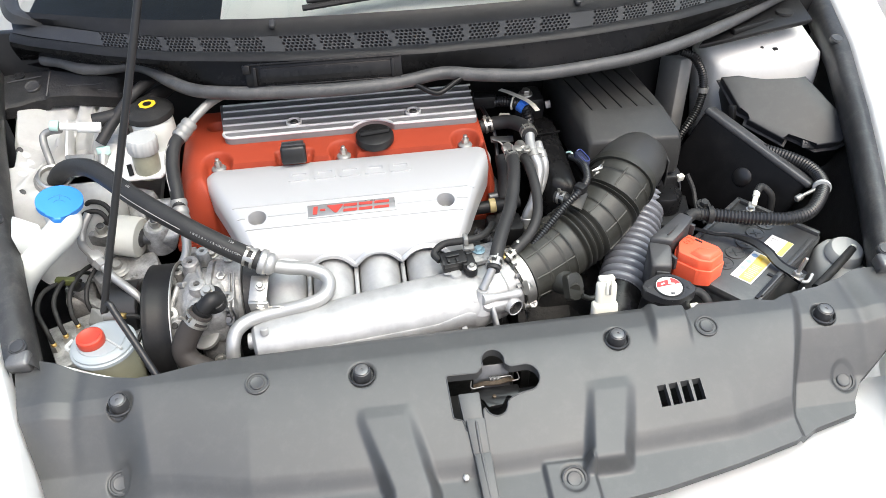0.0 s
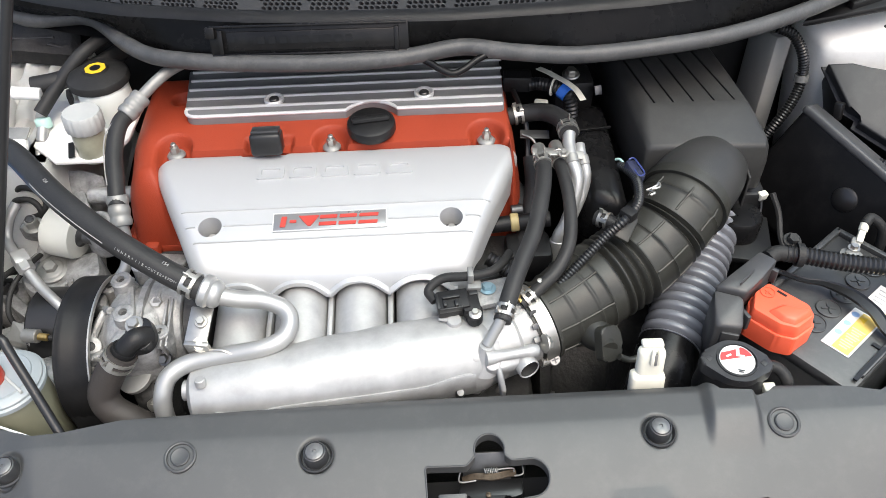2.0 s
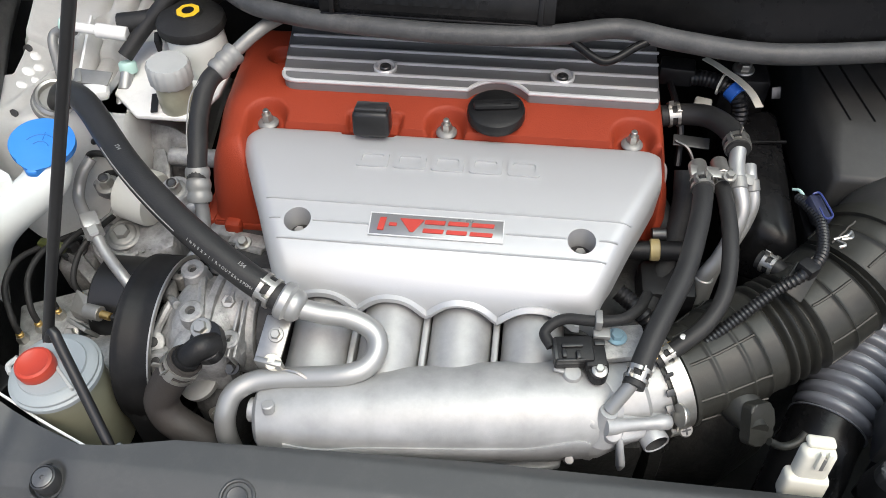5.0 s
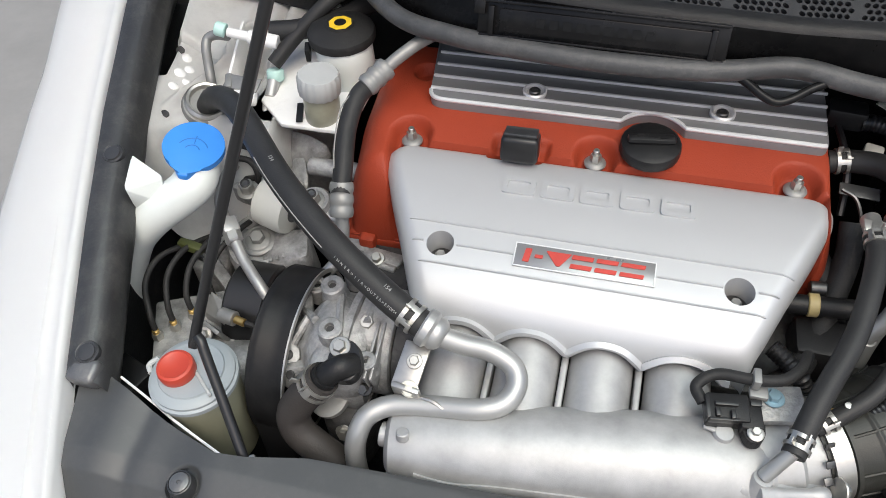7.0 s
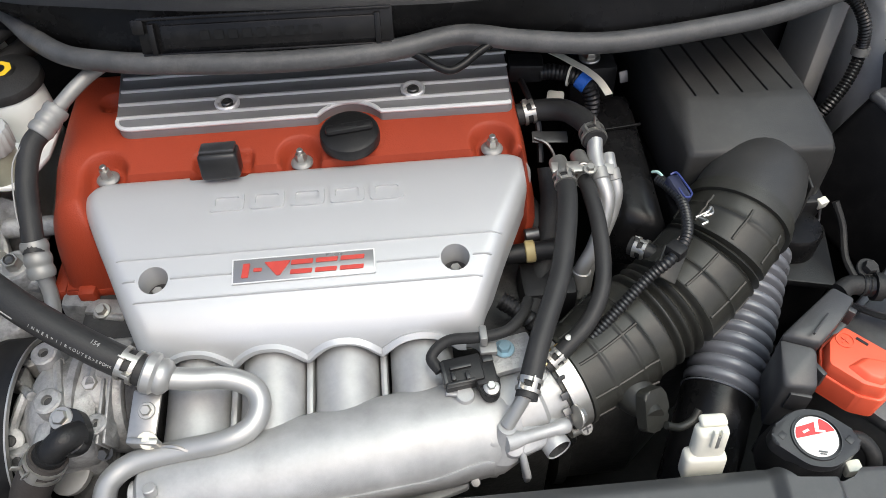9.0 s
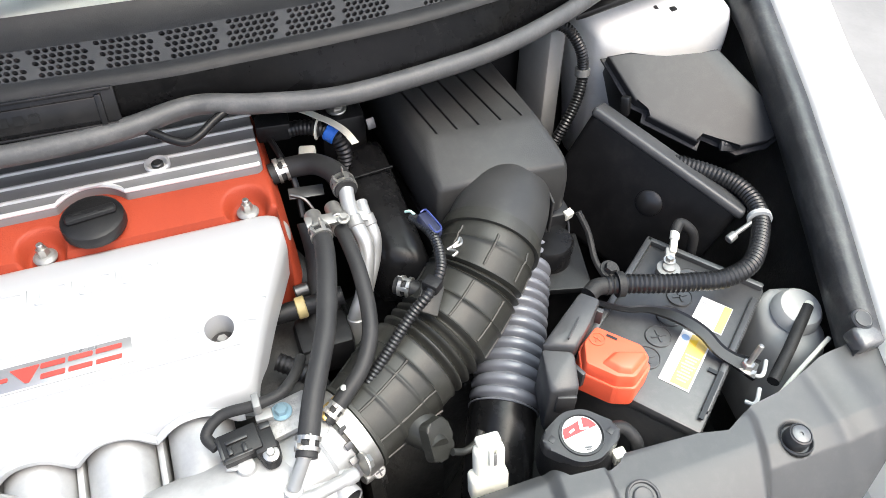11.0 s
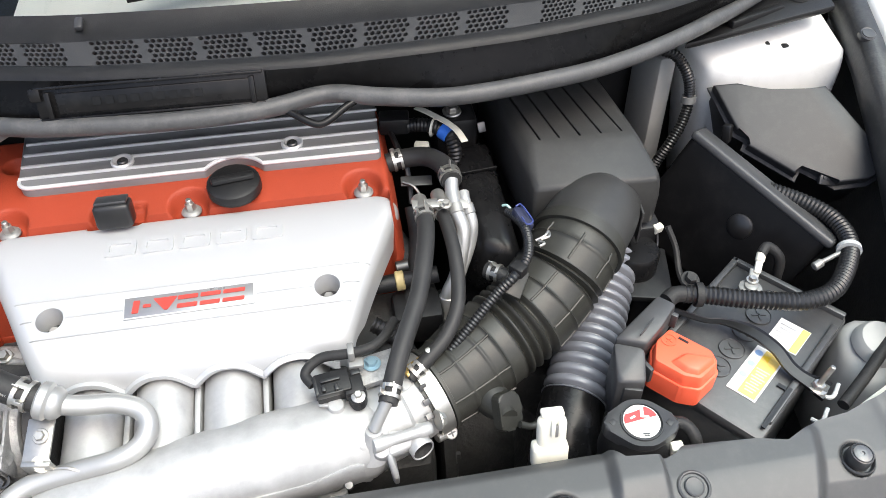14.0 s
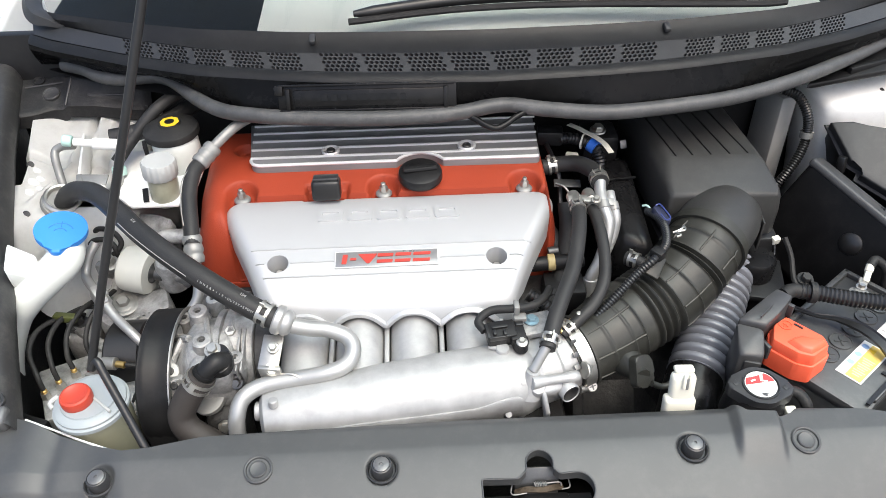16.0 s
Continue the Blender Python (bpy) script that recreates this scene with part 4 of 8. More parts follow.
# raised maker's mark as plain outlines
for i in range(5):
    x = -0.243 + i * 0.0412
    p = cover_at(x, 0.3615, 0.0)
    part("raised_mark", placed_on(ring_plate(block_outline(0.035, 0.0235, 0, 0.004), block_outline(0.024, 0.0125, 0, 0.003), -0.001, 0.0024), p, 5), M_SILVER, ecover, "plain raised silver frame")

# badge plate with plain red shapes
badge = thing("engine_badge", (-0.163, 0.276, 0.84), "grey metal badge plate with red raised shapes", "badge")
BM_ = Matrix.Translation(cover_at(-0.163, 0.276, 0.0010)) @ pose(0, 0, 0, 13.5, 0, 0.3)
badge_bm = box((0, 0, 0), (0.138, 0.0265, 0.0024), 0.0009)
bmesh.ops.transform(badge_bm, matrix=BM_, verts=badge_bm.verts)
part("badge_plate", badge_bm, M_BADGE, badge)
edge_bars = merge(box((0, 0.0127, 0.001), (0.138, 0.0011, 0.0016)), box((0, -0.0127, 0.001), (0.138, 0.0011, 0.0016)), box((0.0686, 0, 0.001), (0.0011, 0.0265, 0.0016)), box((-0.0686, 0, 0.001), (0.0011, 0.0265, 0.0016)))
bmesh.ops.transform(edge_bars, matrix=BM_, verts=edge_bars.verts)
part("badge_border", edge_bars, M_POLISH, badge, "polished border")
RED_H = 0.0150
shapes = [prism(block_outline(0.0065, RED_H, 0.001, 0.001), 0.0005, 0.0024), prism(block_outline(0.0080, 0.0036, 0.0003, 0.0008), 0.0005, 0.0024), prism(rounded([(-0.0115, 0.0075), (0.0, -0.0075), (0.0035, -0.0075), (0.0140, 0.0075)], 0.0008, 2), 0.0005, 0.0024)]
for w, h in ((0.021, 0.0048), (0.021, 0.0046), (0.023, 0.0044)):
    bars = [prism(block_outline(w, h, 0.0005, 0.0009), 0.0005, 0.0024) for _ in range(2)]
    for bm, dy in zip(bars, (RED_H / 2 - h / 2, h / 2 - RED_H / 2)):
        bmesh.ops.translate(bm, verts=bm.verts, vec=(dy * 0.1, dy, 0))
    shapes.append(merge(*bars))
for x0, bm in zip((-0.0560, -0.0445, -0.0265, -0.0020, 0.0220, 0.0470), shapes):
    bmesh.ops.translate(bm, verts=bm.verts, vec=(x0, 0, 0))
    bmesh.ops.transform(bm, matrix=BM_, verts=bm.verts)
    part("red_shape", bm, M_BADGERED, badge, "plain raised red shape")

# engine block and gearbox below
block = thing("engine_block", (-0.17, 0.4, 0.45), "dark cast engine block under the covers", "engine block")
part("cylinder_head", box((-0.175, 0.40, 0.66), (0.50, 0.34, 0.16), 0.01), M_DARKMETAL, block)
part("crankcase", box((-0.17, 0.36, 0.46), (0.52, 0.36, 0.26), 0.02), M_DARKMETAL, block)
gearbox = thing("gearbox", (0.22, 0.35, 0.42), "dark cast gearbox casing low in the bay", "gearbox")
bell = part("bell_housing", lathe([(0.15, 0), (0.16, 0.004), (0.16, 0.018), (0.152, 0.022), (0.15, 0.1), (0.10, 0.16)], (0.10, 0.36, 0.48), (1, 0, 0), 36), M_DARKMETAL, gearbox, "round bell housing")
part("top_casing", box((0.20, 0.36, 0.55), (0.16, 0.2, 0.16), 0.03), M_DARKMETAL, gearbox)
for k in range(5):
    part("casing_rib", box((0.135 + k * 0.033, 0.36, 0.631), (0.006, 0.15, 0.010), 0.002), M_DARKMETAL, gearbox, "raised casting rib")
for k in range(7):
    a = radians(20 + k * 23)
    hexbolt(bell, "bolt", (0.119, 0.36 + 0.151 * math.cos(a), 0.48 + 0.151 * math.sin(a)), (1, 0, 0), 0.007, 0.007, M_BOLTDARK)

# ---- intake manifold ----
manifold = thing("intake_manifold", (-0.16, 0.12, 0.70), "cast aluminium intake manifold with four runners", "intake manifold")
part("plenum", lathe([(0.0, 0.0), (0.026, 0.001), (0.033, 0.006), (0.038, 0.03), (0.043, 0.10), (0.047, 0.20), (0.049, 0.28), (0.047, 0.33), (0.038, 0.352), (0.0, 0.36)], (-0.321, 0.098, 0.741), (0.32, 0.042, 0.004), 40), M_ALU, manifold)
part("end_boss", merge(rod((-0.300, 0.088, 0.775), (-0.300, 0.090, 0.785), 0.006), rod((-0.327, 0.100, 0.752), (-0.31, 0.100, 0.752), 0.012)), M_ALU, manifold)
for i in range(4):
    x = (ARCH[i] + ARCH[i + 1]) / 2
    path = smooth_path([(x, 0.100 + 0.131 * (x + 0.321), 0.738), (x, 0.146, 0.747), (x, 0.175, 0.753), (x, 0.215, 0.760), (x, 0.27, 0.757)], 8)
    part("runner", sweep(path, lambda s: 0.0315 + 0.003 * (1 - smoothstep(0.0, 0.06, s)), 28), M_ALU, manifold, "rounded cast runner")
for i in range(3):
    x = ARCH[i + 1]
    part("web", box((x, 0.185, 0.744), (0.007, 0.11, 0.05), 0.003, (10, 0, 0)), M_ALU, manifold, "cast web between runners")
part("lower_flange", hull([(-0.32, 0.075, 0.716), (-0.10, 0.070, 0.712), (-0.02, 0.10, 0.70), (-0.02, 0.12, 0.70), (-0.32, 0.1, 0.716), (-0.32, 0.075, 0.708), (-0.10, 0.070, 0.704), (-0.02, 0.10, 0.69), (-0.02, 0.12, 0.69), (-0.32, 0.1, 0.708)], 0.003), M_ALU, manifold)



def on_plenum(x, a, up=0.0):
    """A point on the plenum's front, at the angle a over the level."""
    r = lin(x, [-0.29, -0.22, -0.12, -0.04, 0.01], [0.038, 0.043, 0.047, 0.049, 0.047]) + up
    k = (x + 0.321) / 0.32
    return Vector((x, 0.098 + 0.042 * k - r * math.cos(radians(a)), 0.741 + 0.004 * k + r * math.sin(radians(a))))


FLANGE_X = np.linspace(-0.285, 0.002, 48)


def flange_row(x):
    a = flow(x, [-0.30, -0.25, -0.21, -0.06, -0.03, -0.008, 0.004], [26, 12, 17, 15, 21, 24, 18])
    return [on_plenum(x, a, -0.002), on_plenum(x, a, 0.0018), on_plenum(x, a - 2.5, 0.0026), on_plenum(x, a - 24, 0.0022), on_plenum(x, a - 40, -0.002)]


part("joint_flange", sheet(FLANGE_X, flange_row), M_ALU, manifold, "thin cast joint flange along the plenum")
for x in (-0.19, -0.016):
    part("flange_bolt", lathe([(0.0048, -0.012), (0.0048, 0.0), (0.004, 0.0014), (0.0, 0.0018)], on_plenum(x, -4, 0.004), (0, -0.5, 1), 20), M_BOLTDARK, manifold, "small flange bolt")

throttle = thing("throttle_body", (0.04, 0.15, 0.70), "cast aluminium throttle body with hose stubs", "throttle body")
part("housing", lathe([(0.044, 0), (0.047, 0.006), (0.047, 0.045), (0.043, 0.050), (0.043, 0.080)], (0.000, 0.146, 0.742), (0.86, 0.36, 0.02), 40), M_ALU, throttle)
part("mount_flange", hull([(-0.016, 0.108, 0.785), (0.010, 0.100, 0.778), (0.016, 0.190, 0.785), (-0.010, 0.196, 0.785), (-0.016, 0.102, 0.715), (0.010, 0.094, 0.715), (0.016, 0.196, 0.715), (-0.010, 0.202, 0.715)], 0.009, 3), M_ALU, throttle, "rounded mounting flange")
stub = part("stub_boss", lathe([(0.020, -0.034), (0.0125, -0.016), (0.0090, -0.004), (0.0083, 0.0), (0.0, 0.0006)], (0.0155, 0.1155, 0.787), (0.15, 0.08, 1), 30), M_ALU, throttle, "cast boss round the hose stub")
part("stub_pipe", rod((0.0155, 0.1165, 0.786), (0.033, 0.131, 0.814), 0.0064, n=20), M_PIPE, stub, "bright hose stub")
part("idle_pipe", lathe([(0.0085, -0.010), (0.0080, 0.0), (0.0060, 0.010), (0.0060, 0.042), (0.0074, 0.045), (0.0074, 0.054), (0.0060, 0.056)], (0.022, 0.107, 0.776), (0.060, 0.018, -0.012), 24), M_ALU, throttle, "cast passage along the housing")
hexbolt(throttle, "bolt", (0.083, 0.1275, 0.770), (0.9, 0.25, -0.2), 0.0075, 0.008, M_STEEL)
port = part("port", lathe([(0.018, -0.04), (0.0130, -0.010), (0.0132, 0.006), (0.0124, 0.0075), (0.0112, 0.0065)], (0.0610, 0.1115, 0.752), (0.40, -0.86, 0.02), 36, end=False), M_ALU, throttle, "open round port")
part("bore", lathe([(0.0112, 0.0065), (0.0108, -0.010), (0.0, -0.010)], (0.0610, 0.1115, 0.752), (0.40, -0.86, 0.02), 30, start=False), M_DARKMETAL, port)
part("casting_lug", hull([(0.024, 0.099, 0.770), (0.030, 0.099, 0.770), (0.030, 0.084, 0.742), (0.036, 0.084, 0.742), (0.026, 0.12, 0.75), (0.034, 0.12, 0.74), (0.030, 0.09, 0.72), (0.036, 0.09, 0.72)], 0.002), M_ALU, throttle, "thin cast fin under the passage")
part("casting_web", hull([(0.018, 0.106, 0.776), (0.030, 0.096, 0.766), (0.060, 0.112, 0.758), (0.078, 0.128, 0.758), (0.010, 0.14, 0.775), (0.07, 0.155, 0.765), (0.02, 0.11, 0.73), (0.06, 0.12, 0.73)], 0.008, 3), M_ALU, throttle, "cast web between passage and port")
part("lower_boss", lathe([(0.0150, -0.02), (0.0105, -0.002), (0.0078, 0.002), (0.0, 0.0034)], (0.021, 0.103, 0.770), (0.05, -0.6, 0.8), 24), M_ALU, throttle, "rounded cast boss")
for bx, by, bz in ((0.002, 0.158, 0.789), (0.038, 0.148, 0.783), (0.052, 0.168, 0.786)):
    part("cast_pad", lathe([(0.0125, -0.010), (0.0105, -0.001), (0.0085, 0.0015), (0.0, 0.002)], (bx, by, bz), (0.05, -0.15, 1), 22), M_ALU, throttle, "rounded cast pad")
cap = part("adjuster_cap", lathe([(0.0090, -0.012), (0.0088, 0.002), (0.0076, 0.0036), (0.0, 0.0036)], (-0.019, 0.1465, 0.7945), (0, -0.12, 1), 24), M_ALU, throttle, "round cast cap")
part("tab", box((-0.030, 0.1485, 0.796), (0.014, 0.005, 0.0035), 0.0015, (0, 0, -12)), M_ALU, cap)

# ---- intake hose ----
HOSE = [(0.066, 0.174, 0.743), (0.106, 0.193, 0.748), (0.158, 0.224, 0.757), (0.207, 0.251, 0.769), (0.246, 0.279, 0.786), (0.268, 0.298, 0.800), (0.282, 0.313, 0.808), (0.293, 0.327, 0.812)]
hp = resample(smooth_path(HOSE, 16), 0.0016)
HLEN = sum((b - a).length for a, b in zip(hp, hp[1:]))


def hose_r(s):
    f = s / HLEN
    r = 0.046 + 0.008 * smoothstep(0.05, 0.35, f)
    if 0.41 < f < 0.57:
        r += 0.0046 * math.cos(2 * math.pi * (f - 0.41) / 0.040) - 0.0028
    if 0.765 < f < 0.825:
        r += 0.0040 * math.cos(2 * math.pi * (f - 0.765) / 0.030) - 0.002
    for c in (0.17, 0.27, 0.335, 0.665, 0.90):
        r += 0.0022 * math.exp(-((s - c * HLEN) / 0.0014) ** 2)
    if s > HLEN - 0.012:
        r += 0.0035
    return r


ihose = thing("intake_hose", (0.18, 0.23, 0.74), "ribbed dark rubber air intake hose", "intake hose")
part("hose_body", sweep(hp, hose_r, 40), M_BELLOWS, ihose, angle=70)


def along(path, s):
    acc = 0.0
    for a, b in zip(path, path[1:]):
        L = (b - a).length
        if acc + L >= s:
            return a.lerp(b, (s - acc) / L), (b - a).normalized()
        acc += L
    return path[-1], (path[-1] - path[-2]).normalized()


for k, (s0, s1) in enumerate(((0.022, HLEN * 0.335), (HLEN * 0.58, HLEN * 0.755), (HLEN * 0.835, HLEN - 0.02))):
    for j in range(8):
        a = 2 * math.pi * j / 8 + 0.3
        line = []
        for s in np.linspace(s0, s1, 8):
            p, t = along(hp, s)
            up = Vector((0, 0, 1))
            nr = (up - t * up.dot(t)).normalized()
            bi = t.cross(nr)
            line.append(p + (nr * math.cos(a) + bi * math.sin(a)) * (hose_r(s) + 0.0002))
        part("length_rib", sweep(line, lambda s: 0.0015, 6), M_BELLOWS, ihose)
p, t = along(hp, 0.012)
part("clamp_band", lathe([(0.0478, -0.0085), (0.0492, -0.0085), (0.0492, 0.0085), (0.0478, 0.0085)], p, t, 48), M_STEEL, ihose, "wide bright steel band clamp")
part("collar_lip", lathe([(0.0470, 0.009), (0.0505, 0.010), (0.0505, 0.014), (0.0470, 0.015)], p, t, 48), M_BELLOWS, ihose, "raised rubber lip behind the clamp")
screw = part("clamp_screw", merge(rod((0.082, 0.134, 0.726), (0.100, 0.143, 0.722), 0.0060, n=16), lathe([(0.0075, -0.014), (0.0075, 0.0), (0.0062, 0.0012), (0.0, 0.0012)], (0.099, 0.137, 0.727), (0.25, -0.65, 0.7), 20)), M_STEEL, ihose, "clamp tightening screw")
CS = Matrix.Translation((0.0993, 0.1362, 0.7279)) @ Vector((0.25, -0.65, 0.7)).to_track_quat('Z', 'Y').to_matrix().to_4x4()
slot_bm = merge(box((0, 0, 0), (0.009, 0.0016, 0.0012)), box((0, 0, 0), (0.0016, 0.009, 0.0012)))
bmesh.ops.transform(slot_bm, matrix=CS, verts=slot_bm.verts)
part("cross_slot", slot_bm, M_BOLTDARK, screw)
for k in range(3):
    ang = 0.55 + 0.32 * k
    q = p + t * -0.0075 + Vector((0.006 * math.cos(ang), -0.0490 * math.cos(ang), 0.0490 * math.sin(ang)))
    part("band_slot", box(q, (0.008, 0.0022, 0.007), 0.0006, (math.degrees(ang) - 90, 0, 24)), M_BOLTDARK, ihose, "dark slot in the band")
p, t = along(hp, HLEN - 0.012)
part("end_clip", lathe([(0.0575, -0.004), (0.0588, -0.004), (0.0588, 0.004), (0.0575, 0.004)], p, t, 48), M_BELLOWS, ihose)
port = part("resonator_port", lathe([(0.020, 0), (0.018, 0.008), (0.013, 0.018), (0.012, 0.03)], (0.150, 0.158, 0.745), (0.25, -0.75, 0.1), 20), M_BELLOWS, ihose, "moulded rubber port")
bm = prism(rounded([(-0.018, -0.020), (0.008, -0.024), (0.018, -0.010), (0.016, 0.018), (-0.012, 0.020)], 0.008, 4), -0.006, 0.006, 0.003, 3)
bmesh.ops.transform(bm, matrix=pose(0.160, 0.140, 0.752, 52, 14, 30), verts=bm.verts)
part("paddle", bm, M_BELLOWS, port, "flat rubber paddle")
part("hook", tube([(0.172, 0.125, 0.742), (0.186, 0.125, 0.735), (0.200, 0.130, 0.736), (0.208, 0.138, 0.742)], 0.004, 10), M_BELLOWS, port, "rubber hook")
part("bracket_tab", box((0.190, 0.246, 0.836), (0.024, 0.034, 0.006), 0.002, (22, 22, -24)), M_BELLOWS, ihose, "flat rubber bracket tab")

# ---- air cleaner box ----
airbox = thing("air_cleaner_box", (0.32, 0.47, 0.70), "dark grey plastic air cleaner box with ribbed lid", "air cleaner")
lid = part("lid", hull([(0.232, 0.645, 0.872), (0.384, 0.645, 0.872), (0.398, 0.445, 0.872), (0.257, 0.450, 0.872), (0.247, 0.380, 0.8515), (0.410, 0.374, 0.8515), (0.246, 0.376, 0.775), (0.408, 0.372, 0.775), (0.422, 0.400, 0.815), (0.424, 0.400, 0.775), (0.428, 0.645, 0.80), (0.228, 0.645, 0.775), (0.242, 0.42, 0.775)], 0.012, 4), M_AIRBOX, airbox)
for gx, gx2 in ((0.2706, 0.2565), (0.2962, 0.2815), (0.3240, 0.3085), (0.3524, 0.3358), (0.3800, 0.3630)):
    cut(lid, prism([(gx - 0.0014, 0.452), (gx + 0.0014, 0.452), (gx2 + 0.0018 - 0.0135, 0.632), (gx2 - 0.0018 - 0.0135, 0.632)], 0.863, 0.90))
for pl in lid.data.polygons:
    pl.use_smooth = True
lid.data.set_sharp_from_angle(angle=radians(40))
part("base", hull([(0.232, 0.650, 0.77), (0.425, 0.650, 0.79), (0.425, 0.37, 0.77), (0.245, 0.375, 0.765), (0.24, 0.64, 0.62), (0.41, 0.64, 0.62), (0.40, 0.37, 0.62), (0.26, 0.37, 0.62)], 0.006), M_PLASTIC, airbox)
neck_path = smooth_path([(0.286, 0.318, 0.810), (0.296, 0.331, 0.812), (0.314, 0.354, 0.810), (0.334, 0.382, 0.803), (0.354, 0.412, 0.79)], 8)
part("outlet_neck", sweep(neck_path, lambda q: 0.0550 - 0.004 * smoothstep(0.05, 0.13, q), 44), M_AIRBOX, airbox, "round outlet neck", 60)
for x, z in ((0.372, 0.79), (0.386, 0.79)):
    part("neck_web", box((x, 0.372, z), (0.003, 0.04, 0.05), 0.001, (0, 0, -8)), M_AIRBOX, airbox, "thin moulded web")
part("clip_wire", tube([(0.362, 0.345, 0.735), (0.392, 0.347, 0.732), (0.411, 0.352, 0.734), (0.419, 0.363, 0.745), (0.419, 0.371, 0.760)], 0.0016, 8), M_BOLTDARK, airbox, "steel spring wire")
part("clip_block", box((0.420, 0.374, 0.764), (0.013, 0.010, 0.012), 0.002, (10, 0, 20)), M_CREAM, airbox, "pale spring clip end")
part("inlet_drum", lathe([(0.030, 0), (0.031, 0.004), (0.031, 0.05), (0.028, 0.054), (0.0, 0.055)], (0.385, 0.352, 0.70), (0, 0, 1), 32), M_COWL, airbox, "smooth black inlet drum")


# ---- hoses between engine and air cleaner ----
M_SHROUD0 = material("cap_black_plastic", (0.026, 0.026, 0.027), 0.40, vary=0.2, scale=24, dust=0.06)


def placed(bm, m):
    bmesh.ops.transform(bm, matrix=m, verts=bm.verts)
    return bm


def hose(name, pts, r, mat, label, category, clamps=(), n=16, per=10):
    """A rubber hose as one thing with its spring clamps."""
    th = thing(name, pts[len(pts) // 2], label, category)
    path = smooth_path(pts, per)
    part("hose_body", sweep(path, lambda s: r, n), mat, th)
    L = sum((b - a).length for a, b in zip(path, path[1:]))
    for s in clamps:
        p, t = along(path, s if s >= 0 else L + s)
        band_clamp(th, p, t, r + 0.0003, 0.013)
    return th


hose("breather_hose", [(0.074, 0.470, 0.848), (0.098, 0.471, 0.852), (0.125, 0.458, 0.860), (0.142, 0.425, 0.868), (0.145, 0.392, 0.870)], 0.0125, M_HOSE, "curved black rubber breather hose with spring clamps", "hose", (0.014, -0.010))
pipes = thing("coolant_pipes", (0.14, 0.3, 0.75), "pair of bent bright metal coolant pipes", "metal pipes")
part("pipe", tube([(0.145, 0.395, 0.869), (0.143, 0.378, 0.862), (0.144, 0.357, 0.854), (0.149, 0.337, 0.838), (0.144, 0.322, 0.815), (0.135, 0.310, 0.79), (0.123, 0.301, 0.765), (0.121, 0.294, 0.72)], 0.0085), M_PIPE, pipes)
part("pipe", tube([(0.157, 0.380, 0.860), (0.157, 0.366, 0.855), (0.162, 0.349, 0.838), (0.158, 0.338, 0.815), (0.145, 0.322, 0.79), (0.134, 0.31, 0.765), (0.130, 0.30, 0.72)], 0.0072), M_PIPE, pipes)
part("pipe_bracket", merge(rod((0.1435, 0.364, 0.8567), (0.1445, 0.352, 0.851), 0.0097, n=22), rod((0.1575, 0.365, 0.8545), (0.160, 0.356, 0.846), 0.0085, n=22), box((0.151, 0.360, 0.860), (0.016, 0.012, 0.0025), 0.001, (26, 8, -8))), M_DULLSTEEL, pipes, "folded steel saddle round both pipes")
part("pipe_sleeve", rod((0.124, 0.302, 0.767), (0.121, 0.295, 0.735), 0.0105), M_PIPE, pipes, "steel hose end")

hose("coolant_hose", [(0.104, 0.352, 0.864), (0.103, 0.325, 0.862), (0.095, 0.285, 0.856), (0.080, 0.235, 0.845), (0.052, 0.175, 0.829), (0.033, 0.128, 0.812)], 0.0102, M_HOSE, "black rubber coolant hose with steel clamps", "hose", (0.008, -0.012))
hose("coolant_hose", [(0.125, 0.372, 0.850), (0.129, 0.340, 0.852), (0.131, 0.290, 0.842), (0.125, 0.240, 0.826), (0.108, 0.208, 0.812), (0.082, 0.186, 0.800), (0.060, 0.172, 0.790)], 0.0082, M_HOSE, "thinner black rubber hose bending to the throttle", "hose", (0.012, -0.012))
tb = thing("hose_end_tab", (0.068, 0.181, 0.79), "brass coloured metal tab under the thin hose end", "metal tab")
part("tab", box((0.066, 0.180, 0.797), (0.026, 0.012, 0.004), 0.0012, (8, 0, 32)), M_COPPER, tb)
part("rivet", lathe([(0.0032, 0), (0.0030, 0.002), (0.0, 0.0026)], (0.083, 0.190, 0.808), (0, -0.2, 1), 14), M_STEEL, tb, "small bright rivet")
hb = thing("hose_bracket", (0.11, 0.35, 0.85), "stamped steel bracket joining two hoses", "bracket")
part("plate", box((0.114, 0.358, 0.868), (0.045, 0.014, 0.003), 0.001, (8, 6, 3)), M_STEEL, hb)
part("pipe_end", merge(rod((0.102, 0.375, 0.862), (0.104, 0.345, 0.864), 0.0095), rod((0.126, 0.385, 0.858), (0.126, 0.358, 0.862), 0.009)), M_STEEL, hb)
hexbolt(hb, "screw", (0.131, 0.352, 0.869), (0, -0.2, 1), 0.0045, 0.006, M_STEEL)
hose("return_hose", [(0.17, 0.30, 0.805), (0.185, 0.288, 0.806), (0.215, 0.27, 0.79), (0.24, 0.262, 0.76)], 0.010, M_HOSE, "short dark hose with a wire clip", "hose", (0.012,))
hose("lower_hose", [(0.10, 0.40, 0.83), (0.10, 0.37, 0.80), (0.085, 0.32, 0.765), (0.06, 0.26, 0.75), (0.03, 0.23, 0.745)], 0.013, M_RUBBER, "dark hose deep beside the engine", "hose", ())
hose("lower_hose", [(0.06, 0.40, 0.80), (0.085, 0.36, 0.775), (0.10, 0.33, 0.74), (0.11, 0.31, 0.68)], 0.016, M_RUBBER, "dark hose deep beside the engine", "hose", ())

